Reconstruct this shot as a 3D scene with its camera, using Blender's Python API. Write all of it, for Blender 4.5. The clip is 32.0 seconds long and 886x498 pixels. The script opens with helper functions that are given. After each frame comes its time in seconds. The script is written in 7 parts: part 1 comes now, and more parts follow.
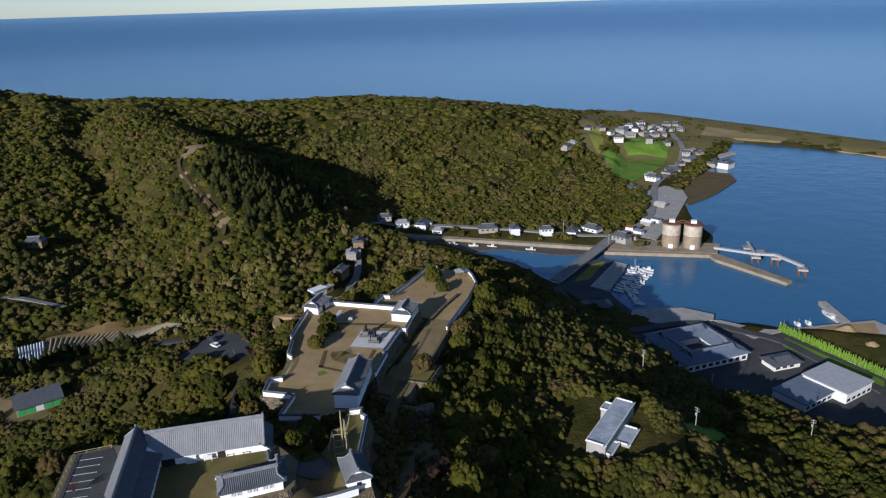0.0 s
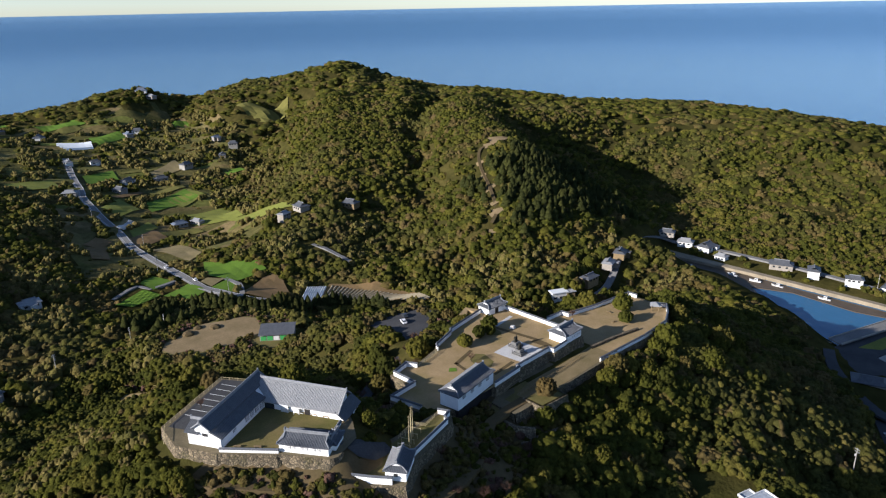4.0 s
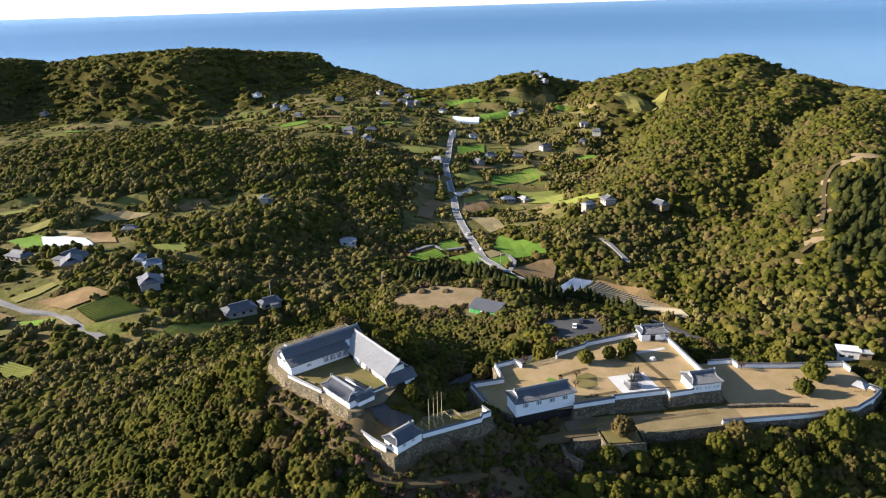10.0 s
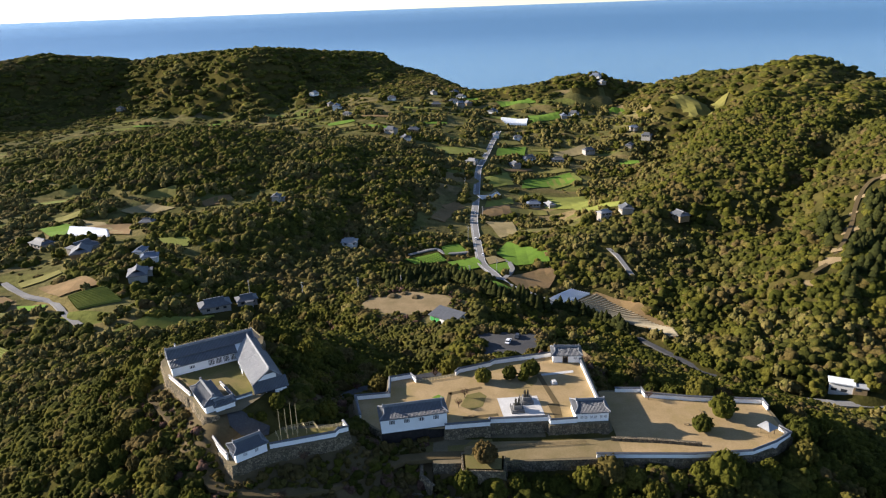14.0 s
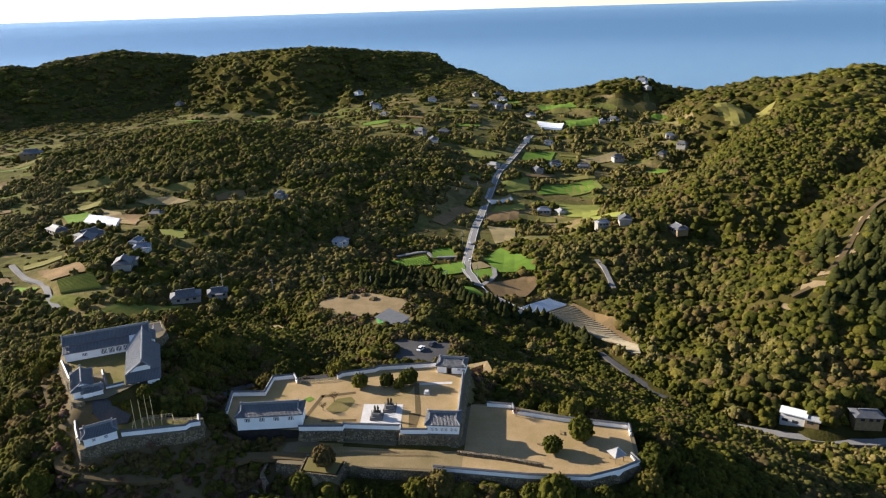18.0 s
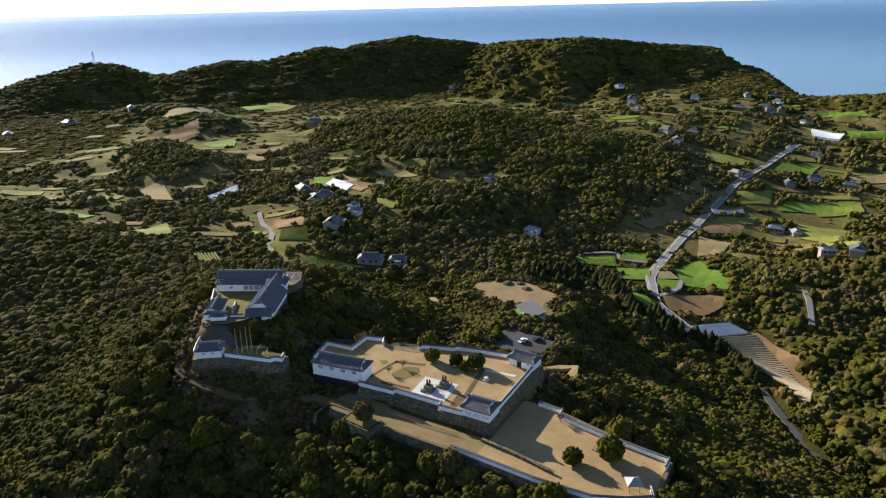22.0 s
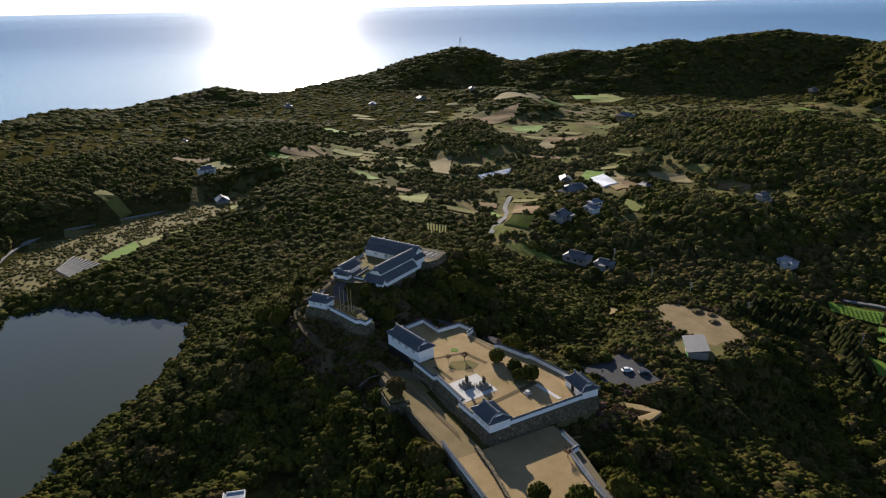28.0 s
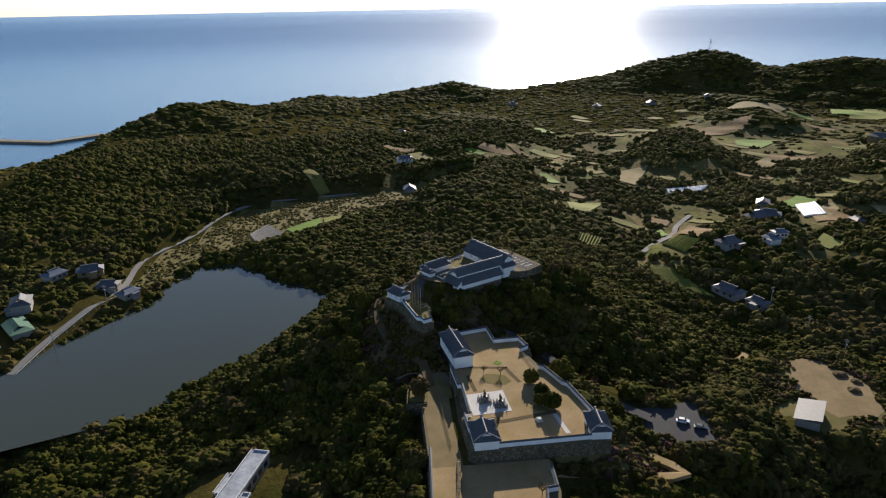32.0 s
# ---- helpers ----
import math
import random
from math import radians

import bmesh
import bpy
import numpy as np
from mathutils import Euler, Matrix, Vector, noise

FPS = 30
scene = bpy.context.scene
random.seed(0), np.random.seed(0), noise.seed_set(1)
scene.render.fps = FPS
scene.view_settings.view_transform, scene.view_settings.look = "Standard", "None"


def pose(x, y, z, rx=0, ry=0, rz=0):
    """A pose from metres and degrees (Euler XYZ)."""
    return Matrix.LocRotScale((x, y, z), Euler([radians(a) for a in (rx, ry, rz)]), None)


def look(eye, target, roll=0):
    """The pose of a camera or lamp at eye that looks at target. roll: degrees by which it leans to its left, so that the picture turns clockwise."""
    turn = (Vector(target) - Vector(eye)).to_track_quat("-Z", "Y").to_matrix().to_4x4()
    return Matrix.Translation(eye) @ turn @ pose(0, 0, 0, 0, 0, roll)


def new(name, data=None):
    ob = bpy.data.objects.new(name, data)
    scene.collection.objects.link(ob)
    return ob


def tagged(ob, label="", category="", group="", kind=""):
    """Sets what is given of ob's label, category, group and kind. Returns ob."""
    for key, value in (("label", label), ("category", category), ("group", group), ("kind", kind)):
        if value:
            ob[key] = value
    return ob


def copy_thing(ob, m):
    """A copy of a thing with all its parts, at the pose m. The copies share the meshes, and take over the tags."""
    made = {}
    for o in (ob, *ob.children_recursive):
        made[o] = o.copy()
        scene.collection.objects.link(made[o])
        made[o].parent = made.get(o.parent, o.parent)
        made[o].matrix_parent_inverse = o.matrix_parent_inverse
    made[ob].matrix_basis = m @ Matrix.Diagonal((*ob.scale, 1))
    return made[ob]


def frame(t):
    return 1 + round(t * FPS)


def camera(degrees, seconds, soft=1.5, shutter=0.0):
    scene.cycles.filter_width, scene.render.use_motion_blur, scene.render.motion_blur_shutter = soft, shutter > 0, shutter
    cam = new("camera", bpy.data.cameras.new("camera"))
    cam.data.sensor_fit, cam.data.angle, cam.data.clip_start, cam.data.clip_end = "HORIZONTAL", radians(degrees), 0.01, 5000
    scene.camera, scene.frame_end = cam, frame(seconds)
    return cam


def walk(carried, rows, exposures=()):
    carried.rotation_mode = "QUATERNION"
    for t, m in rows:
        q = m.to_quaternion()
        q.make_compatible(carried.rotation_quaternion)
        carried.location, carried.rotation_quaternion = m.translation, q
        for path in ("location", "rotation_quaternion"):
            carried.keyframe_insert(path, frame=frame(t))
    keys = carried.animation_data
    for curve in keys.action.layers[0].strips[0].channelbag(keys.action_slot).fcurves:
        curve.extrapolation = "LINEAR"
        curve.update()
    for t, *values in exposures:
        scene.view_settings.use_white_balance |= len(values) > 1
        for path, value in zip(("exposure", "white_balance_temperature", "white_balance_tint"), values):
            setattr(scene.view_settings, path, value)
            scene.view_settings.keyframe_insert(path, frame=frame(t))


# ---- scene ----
LENS = 65.62
cam = camera(LENS, 32.0, soft=1.2)
# seconds, eye in metres, heading clockwise from +y, pitch, lean in degrees
PATH = (
    (0, -166.84, -86.64, 176.67, 73.26, -19.67, -1.80),
    (1, -161.14, -100.34, 178.90, 62.94, -19.32, -1.26),
    (2, -154.76, -113.52, 181.00, 55.80, -19.39, -1.01),
    (2.5, -151.11, -119.86, 181.83, 52.80, -19.44, -0.96),
    (4.5, -133.03, -143.53, 183.27, 39.65, -19.53, -1.14),
    (5, -127.77, -148.78, 183.55, 36.07, -19.56, -1.15),
    (6, -116.34, -158.39, 184.10, 28.56, -19.56, -1.12),
    (7, -103.61, -166.51, 184.65, 21.34, -19.58, -1.13),
    (8, -89.75, -172.83, 185.03, 14.59, -19.59, -1.26),
    (9, -75.17, -177.34, 185.13, 10.32, -19.61, -1.48),
    (10, -60.23, -180.09, 185.07, 7.26, -19.68, -1.70),
    (11, -45.08, -181.08, 185.08, 4.59, -19.78, -1.86),
    (12, -29.93, -180.81, 185.25, 2.17, -19.69, -1.95),
    (13, -14.86, -180.07, 185.48, -0.00, -19.63, -2.00),
    (14, 0.36, -179.23, 185.70, -0.62, -19.59, -2.04),
    (15, 15.78, -178.45, 186.01, -0.62, -19.60, -2.07),
    (15.5, 23.49, -178.17, 186.21, -0.67, -19.59, -2.05),
    (17.5, 54.11, -177.96, 187.38, -5.44, -19.41, -1.73),
    (18, 61.70, -177.42, 187.60, -7.43, -19.44, -1.67),
    (19, 76.83, -175.73, 188.02, -11.15, -19.52, -1.54),
    (20, 91.96, -173.13, 188.36, -17.98, -19.61, -1.40),
    (21, 107.14, -169.35, 188.42, -24.66, -19.67, -1.32),
    (22, 122.01, -164.19, 188.20, -31.71, -19.65, -1.31),
    (23, 135.86, -157.40, 187.83, -38.08, -19.58, -1.32),
    (24, 148.21, -148.77, 187.46, -44.65, -19.60, -1.30),
    (25, 159.11, -138.38, 187.29, -49.39, -19.69, -1.30),
    (25.5, 164.03, -132.60, 187.28, -51.13, -19.72, -1.31),
    (27.5, 179.85, -105.70, 187.53, -60.51, -19.71, -1.25),
    (28, 183.19, -98.42, 187.71, -62.96, -19.76, -1.24),
    (29, 189.14, -83.28, 188.21, -67.62, -19.61, -1.21),
    (30, 194.13, -67.67, 188.81, -73.40, -19.53, -1.15),
    (31, 198.25, -51.91, 189.41, -79.20, -19.51, -1.08),
    (32, 201.42, -36.08, 189.91, -84.70, -19.56, -1.04),
)


def aim(x, y, z, heading, pitch, lean):
    a, b = radians(heading), radians(pitch)
    way = Vector((math.sin(a) * math.cos(b), math.cos(a) * math.cos(b), math.sin(b)))
    return look((x, y, z), Vector((x, y, z)) + way * 100, lean)


EXPOSURES = ((0, 0.3, 5700, 14), (2, 0.8, 5850, 14), (5, 0.95, 6100, 14), (7, 1.4, 6300, 14), (9, 1.75, 6500, 14), (13, 1.55, 6600, 14), (15, 1.45, 6600, 14), (19, 1.5, 6800, 14), (25, 1.0, 6700, 13), (32, 0.75, 6700, 13))
walk(cam, [(t, aim(*p)) for t, *p in PATH], EXPOSURES)

# ---- light: a low winter afternoon sun in the west ----
SUN_HEADING, SUN_HEIGHT = radians(-74.7), radians(19)
world = bpy.data.worlds.new("sky")
scene.world = world
world.use_nodes = True
wn = world.node_tree.nodes
sky = wn.new("ShaderNodeTexSky")
sky.sky_type = "NISHITA"
sky.sun_disc = False
sky.sun_elevation = SUN_HEIGHT
sky.sun_rotation = SUN_HEADING
sky.air_density, sky.dust_density, sky.ozone_density = 0.7, 0.2, 2.0
wn["Background"].inputs["Strength"].default_value = 0.085
world.node_tree.links.new(sky.outputs["Color"], wn["Background"].inputs["Color"])
sun_data = bpy.data.lights.new("sun", "SUN")
sun_data.energy = 5.0
sun_data.angle = radians(0.53)
sun_data.color = (1.0, 0.92, 0.8)
to_sun = Vector((math.sin(SUN_HEADING) * math.cos(SUN_HEIGHT), math.cos(SUN_HEADING) * math.cos(SUN_HEIGHT), math.sin(SUN_HEIGHT)))
sun = new("sun", sun_data)
sun.matrix_world = look(to_sun * 900, (0, 0, 0))

# ---- materials ----
def mat(name, base, rough=0.8, metal=0.0, spec=0.5):
    m = bpy.data.materials.new(name)
    m.use_nodes = True
    b = m.node_tree.nodes["Principled BSDF"]
    b.inputs["Base Color"].default_value = (*base, 1)
    b.inputs["Roughness"].default_value = rough
    b.inputs["Metallic"].default_value = metal
    b.inputs["Specular IOR Level"].default_value = spec
    return m


def noise_node(m, scale, detail=4, rough=0.6, kind="Object"):
    nt = m.node_tree
    c = nt.nodes.new("ShaderNodeTexCoord")
    n = nt.nodes.new("ShaderNodeTexNoise")
    n.inputs["Scale"].default_value, n.inputs["Detail"].default_value, n.inputs["Roughness"].default_value = scale, detail, rough
    nt.links.new(c.outputs[kind], n.inputs["Vector"])
    return n.outputs["Fac"]


def ramp(m, fac, stops):
    nt = m.node_tree
    r = nt.nodes.new("ShaderNodeValToRGB")
    while len(r.color_ramp.elements) < len(stops):
        r.color_ramp.elements.new(0.5)
    for e, (at, col) in zip(r.color_ramp.elements, stops):
        e.position, e.color = at, (*col, 1) if len(col) == 3 else col
    nt.links.new(fac, r.inputs["Fac"])
    return r.outputs["Color"]


def mix(m, fac, a, b, how="MIX"):
    nt = m.node_tree
    x = nt.nodes.new("ShaderNodeMix")
    x.data_type, x.blend_type = "RGBA", how
    for socket, v in ((x.inputs["Factor"], fac), (x.inputs["A"], a), (x.inputs["B"], b)):
        if hasattr(v, "is_linked"):
            nt.links.new(v, socket)
        else:
            socket.default_value = v if isinstance(v, float) else (*v, 1)
    return x.outputs["Result"]


def bump(m, height, strength, distance):
    nt = m.node_tree
    n = nt.nodes.new("ShaderNodeBump")
    n.inputs["Strength"].default_value, n.inputs["Distance"].default_value = strength, distance
    nt.links.new(height, n.inputs["Height"])
    nt.links.new(n.outputs["Normal"], nt.nodes["Principled BSDF"].inputs["Normal"])


def paint(m, colour):
    m.node_tree.links.new(colour, m.node_tree.nodes["Principled BSDF"].inputs["Base Color"])
    return m


def worn(name, a, b, scale, rough=0.85, fine=0, bump_by=0.0, spec=0.08, kind="Object"):
    """A surface that wanders between two colours at one scale, with grain at a finer one."""
    m = mat(name, a, rough, 0, spec)
    n1 = noise_node(m, scale, 5, 0.65, kind)
    c = ramp(m, n1, ((0.3, a), (0.7, b)))
    n2 = noise_node(m, fine or scale * 9, 3, 0.6, kind)
    c = mix(m, 0.55, c, ramp(m, n2, ((0.25, (0.45, 0.45, 0.45)), (0.75, (1, 1, 1)))), "MULTIPLY")
    paint(m, c)
    if bump_by:
        bump(m, n2, 0.6, bump_by)
    return m


def island_random(m):
    return m.node_tree.nodes.new("ShaderNodeNewGeometry").outputs["Random Per Island"]


def object_random(m):
    return m.node_tree.nodes.new("ShaderNodeObjectInfo").outputs["Random"]


def foliage(name, stops, per_object=False, patch=0.012, patch_to=(0.12, 0.1, 0.05), patch_amount=0.35, cell=0.17):
    """Leaves: a hue for each crown, patches of the wood at a wider scale, lighter and darker sprays, and shade painted
    into the hollows between leaves.
    """
    m = mat(name, stops[0][1], 0.9, 0, 0.02)
    nt = m.node_tree
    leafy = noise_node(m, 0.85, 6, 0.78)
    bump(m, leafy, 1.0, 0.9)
    if per_object:
        pick = object_random(m)
    else:
        c = nt.nodes.new("ShaderNodeTexCoord")
        v = nt.nodes.new("ShaderNodeTexVoronoi")
        v.inputs["Scale"].default_value = cell
        nt.links.new(c.outputs["Object"], v.inputs["Vector"])
        sep = nt.nodes.new("ShaderNodeSeparateColor")
        nt.links.new(v.outputs["Color"], sep.inputs["Color"])
        pick = sep.outputs["Red"]
    c = ramp(m, pick, stops)
    wide = noise_node(m, patch, 3, 0.55)
    c = mix(m, ramp(m, wide, ((0.5, (0, 0, 0)), (0.72, (patch_amount,) * 3))), c, patch_to)
    c = mix(m, 0.8, c, ramp(m, island_random(m), ((0.0, (0.74, 0.76, 0.72)), (0.6, (0.95, 0.95, 0.93)), (1.0, (1.12, 1.1, 1.0)))), "MULTIPLY")
    # shade and sun put into the colour: bump hollows dark, tips warm and bright
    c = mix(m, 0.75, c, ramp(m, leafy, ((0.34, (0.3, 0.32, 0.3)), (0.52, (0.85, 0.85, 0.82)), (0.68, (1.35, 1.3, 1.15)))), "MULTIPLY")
    paint(m, c)
    # leaves let part of the light through
    thin, both = nt.nodes.new("ShaderNodeBsdfTranslucent"), nt.nodes.new("ShaderNodeMixShader")
    both.inputs["Fac"].default_value = 0.1
    nt.links.new(c, thin.inputs["Color"])
    nt.links.new(nt.nodes["Principled BSDF"].outputs["BSDF"], both.inputs[1])
    nt.links.new(thin.outputs["BSDF"], both.inputs[2])
    nt.links.new(both.outputs["Shader"], nt.nodes["Material Output"].inputs["Surface"])
    return m


WOOD_GREENS = ((0.0, (0.046, 0.05, 0.012)), (0.3, (0.066, 0.07, 0.014)), (0.6, (0.088, 0.088, 0.016)), (0.8, (0.112, 0.102, 0.02)), (0.93, (0.118, 0.084, 0.036)), (1.0, (0.14, 0.125, 0.026)))
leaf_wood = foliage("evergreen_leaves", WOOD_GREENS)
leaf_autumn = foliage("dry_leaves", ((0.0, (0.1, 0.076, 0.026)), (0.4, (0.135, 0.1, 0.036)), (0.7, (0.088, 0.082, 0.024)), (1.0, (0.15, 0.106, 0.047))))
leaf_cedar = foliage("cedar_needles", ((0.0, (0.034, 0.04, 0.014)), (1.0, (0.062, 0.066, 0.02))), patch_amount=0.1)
leaf_red = foliage("bare_reddish_twigs", ((0.0, (0.13, 0.075, 0.06)), (1.0, (0.17, 0.1, 0.075))), per_object=True, patch_amount=0.0)
bark = worn("bark", (0.09, 0.065, 0.045), (0.15, 0.115, 0.085), 1.2, 0.9, 8, 0.03)

ground_mat = mat("undergrowth", (0.06, 0.06, 0.025), 0.95, 0, 0.0)
_g1 = noise_node(ground_mat, 0.009, 5, 0.62)
_g2 = noise_node(ground_mat, 0.12, 5, 0.7)
_c = ramp(ground_mat, _g1, ((0.3, (0.026, 0.03, 0.009)), (0.46, (0.05, 0.046, 0.015)), (0.56, (0.07, 0.06, 0.02)), (0.68, (0.036, 0.04, 0.011))))
_c = mix(ground_mat, 0.7, _c, ramp(ground_mat, _g2, ((0.3, (0.4, 0.42, 0.4)), (0.68, (1.25, 1.2, 1.1)))), "MULTIPLY")
paint(ground_mat, _c)
bump(ground_mat, _g2, 0.9, 1.2)

sand = worn("packed_sandy_soil", (0.385, 0.278, 0.15), (0.275, 0.198, 0.095), 0.12, 0.95, 2.5, 0.02)
_old = sand.node_tree.nodes["Principled BSDF"].inputs["Base Color"].links[0].from_socket
_old = mix(sand, ramp(sand, noise_node(sand, 0.06, 5, 0.6), ((0.48, (0, 0, 0)), (0.66, (0.6, 0.6, 0.6)))), _old, (0.24, 0.19, 0.07))
paint(sand, mix(sand, ramp(sand, noise_node(sand, 0.35, 4, 0.7), ((0.56, (0, 0, 0)), (0.7, (0.35, 0.35, 0.35)))), _old, (0.2, 0.14, 0.075)))
dry_grass = worn("winter_grass", (0.2, 0.155, 0.065), (0.12, 0.115, 0.035), 0.15, 0.95, 3.0, 0.05)
valley_grass = mat("patchwork_of_rough_pasture", (0.12, 0.11, 0.04), 0.95, 0, 0.02)
_vt = valley_grass.node_tree
_tc, _mp, _vo = _vt.nodes.new("ShaderNodeTexCoord"), _vt.nodes.new("ShaderNodeMapping"), _vt.nodes.new("ShaderNodeTexVoronoi")
_mp.inputs["Rotation"].default_value, _mp.inputs["Scale"].default_value = (0, 0, 0.5), (0.022, 0.06, 0.0)
_vt.links.new(_tc.outputs["Object"], _mp.inputs["Vector"])
_vt.links.new(_mp.outputs["Vector"], _vo.inputs["Vector"])
_vo.inputs["Scale"].default_value = 1.0
_sp = _vt.nodes.new("ShaderNodeSeparateColor")
_vt.links.new(_vo.outputs["Color"], _sp.inputs["Color"])
_c = ramp(valley_grass, _sp.outputs["Red"], ((0.0, (0.085, 0.082, 0.03)), (0.3, (0.12, 0.11, 0.04)), (0.5, (0.18, 0.14, 0.062)), (0.68, (0.12, 0.135, 0.034)), (0.84, (0.2, 0.15, 0.077)), (1.0, (0.1, 0.13, 0.03))))
_g3 = noise_node(valley_grass, 0.25, 5, 0.7)
_c = mix(valley_grass, ramp(valley_grass, noise_node(valley_grass, 0.02, 4, 0.6), ((0.46, (0, 0, 0)), (0.6, (0.75, 0.75, 0.75)))), _c, (0.07, 0.07, 0.024))
paint(valley_grass, mix(valley_grass, 0.8, _c, ramp(valley_grass, _g3, ((0.28, (0.45, 0.46, 0.42)), (0.68, (1.15, 1.12, 1.05)))), "MULTIPLY"))
bump(valley_grass, _g3, 0.9, 0.8)
earth = worn("bare_slope_earth", (0.15, 0.105, 0.055), (0.085, 0.068, 0.032), 0.1, 0.95, 1.6, 0.1)
lane_soil = worn("grassy_lane_soil", (0.26, 0.195, 0.105), (0.175, 0.14, 0.065), 0.16, 0.95, 2.5, 0.03)
gravel = worn("trodden_earth_and_gravel", (0.2, 0.16, 0.1), (0.13, 0.11, 0.065), 0.2, 0.95, 2.5, 0.03)
yard_soil = worn("trampled_brown_soil", (0.31, 0.225, 0.125), (0.19, 0.145, 0.072), 0.09, 0.95, 1.6, 0.04)
asphalt = worn("asphalt", (0.085, 0.085, 0.085), (0.055, 0.056, 0.06), 0.08, 0.9, 2.0, 0.01)
road_grey = worn("worn_road_surface", (0.25, 0.245, 0.235), (0.18, 0.176, 0.17), 0.06, 0.9, 1.5)
concrete = worn("weathered_concrete", (0.42, 0.4, 0.36), (0.29, 0.275, 0.25), 0.25, 0.9, 3.0, 0.01)
plaster = mat("white_plaster", (0.85, 0.85, 0.84), 0.85, 0, 0.3)
_c = ramp(plaster, noise_node(plaster, 0.35, 5, 0.65), ((0.35, (0.86, 0.86, 0.85)), (0.72, (0.78, 0.775, 0.76))))
paint(plaster, mix(plaster, ramp(plaster, noise_node(plaster, 3.0, 4, 0.7), ((0.6, (0, 0, 0)), (0.78, (0.25, 0.25, 0.25)))), _c, (0.58, 0.57, 0.54)))
stone = worn("stone_blocks", (0.3, 0.255, 0.19), (0.17, 0.15, 0.12), 0.5, 0.95, 2.5, 0.08)
dark_board = worn("charred_boards", (0.022, 0.02, 0.02), (0.04, 0.036, 0.034), 1.0, 0.8)
timber = worn("weathered_timber", (0.3, 0.22, 0.12), (0.19, 0.14, 0.08), 1.0, 0.85, 6.0)
bamboo = worn("dry_bamboo", (0.5, 0.42, 0.24), (0.36, 0.3, 0.17), 1.0, 0.7, 6.0)
glass_dark = mat("dark_window_glass", (0.03, 0.035, 0.04), 0.15, 0, 0.6)
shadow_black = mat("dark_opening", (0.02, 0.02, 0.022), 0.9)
granite = worn("pale_granite_paving", (0.6, 0.59, 0.57), (0.5, 0.49, 0.47), 0.3, 0.8, 3.0)
bronze = worn("dark_bronze", (0.06, 0.055, 0.045), (0.09, 0.09, 0.075), 1.5, 0.45)
bronze.node_tree.nodes["Principled BSDF"].inputs["Metallic"].default_value = 0.7
plinth_stone = worn("dark_granite", (0.12, 0.12, 0.12), (0.18, 0.18, 0.175), 1.0, 0.7)


def tile_mat(name, a, b):
    """Fired roof tiles: rows across the slope, each a little different."""
    m = worn(name, a, b, 0.5, 0.6, 5.0, 0.0, 0.4)
    return m


roof_tile = tile_mat("smoked_roof_tile", (0.07, 0.075, 0.085), (0.12, 0.126, 0.136))
# paler tile for some roofs, and for sunlight coloured into the hall wing's slope
roof_tile_pale = tile_mat("pale_roof_tile", (0.23, 0.235, 0.24), (0.32, 0.325, 0.33))
tile_ridge = worn("roof_ridge_tile", (0.26, 0.27, 0.285), (0.17, 0.18, 0.195), 1.0, 0.5, 6.0)
crop = worn("green_crop", (0.15, 0.26, 0.03), (0.1, 0.17, 0.025), 0.08, 0.9, 1.5, 0.05)
crop_pale = worn("pale_grass_field", (0.22, 0.235, 0.05), (0.16, 0.175, 0.04), 0.08, 0.9, 1.5, 0.05)
meadow = worn("olive_meadow", (0.2, 0.18, 0.05), (0.13, 0.125, 0.035), 0.08, 0.95, 1.5, 0.05)
soil = worn("ploughed_soil", (0.26, 0.165, 0.08), (0.17, 0.12, 0.055), 0.1, 0.95, 1.0, 0.05)
straw = worn("stubble_field", (0.3, 0.235, 0.12), (0.21, 0.175, 0.08), 0.1, 0.95, 1.2, 0.05)
film = mat("plastic_mulch", (0.6, 0.62, 0.64), 0.3, 0, 0.5)
vinyl = mat("greenhouse_vinyl", (0.72, 0.75, 0.76), 0.35, 0, 0.5)
house_wall = worn("cream_house_wall", (0.4, 0.36, 0.31), (0.27, 0.245, 0.21), 0.4, 0.85, 3.0)
white_paint = worn("white_paint", (0.78, 0.78, 0.76), (0.66, 0.66, 0.64), 0.8, 0.6, 5.0)
rust = worn("rusty_steel", (0.2, 0.09, 0.05), (0.13, 0.075, 0.05), 0.8, 0.8)
steel = worn("galvanised_steel", (0.45, 0.46, 0.47), (0.34, 0.35, 0.36), 0.6, 0.5)
blue_roof = worn("blue_grey_roof", (0.12, 0.15, 0.2), (0.17, 0.2, 0.25), 0.4, 0.5)
green_paint = mat("green_sheet_metal", (0.05, 0.3, 0.08), 0.5)
car_white, car_dark, car_red = mat("white_car_paint", (0.75, 0.76, 0.78), 0.25), mat("dark_car_paint", (0.04, 0.045, 0.055), 0.25), mat("red_car_paint", (0.4, 0.03, 0.03), 0.25)
rubber = mat("rubber", (0.02, 0.02, 0.02), 0.9)


def water_mat(name, base, rough, wave, height, strength):
    m = mat(name, base, rough, 0, 0.5)
    m.node_tree.nodes["Principled BSDF"].inputs["IOR"].default_value = 1.33
    n = noise_node(m, wave, 6, 0.6)
    bump(m, n, strength, height)
    return m


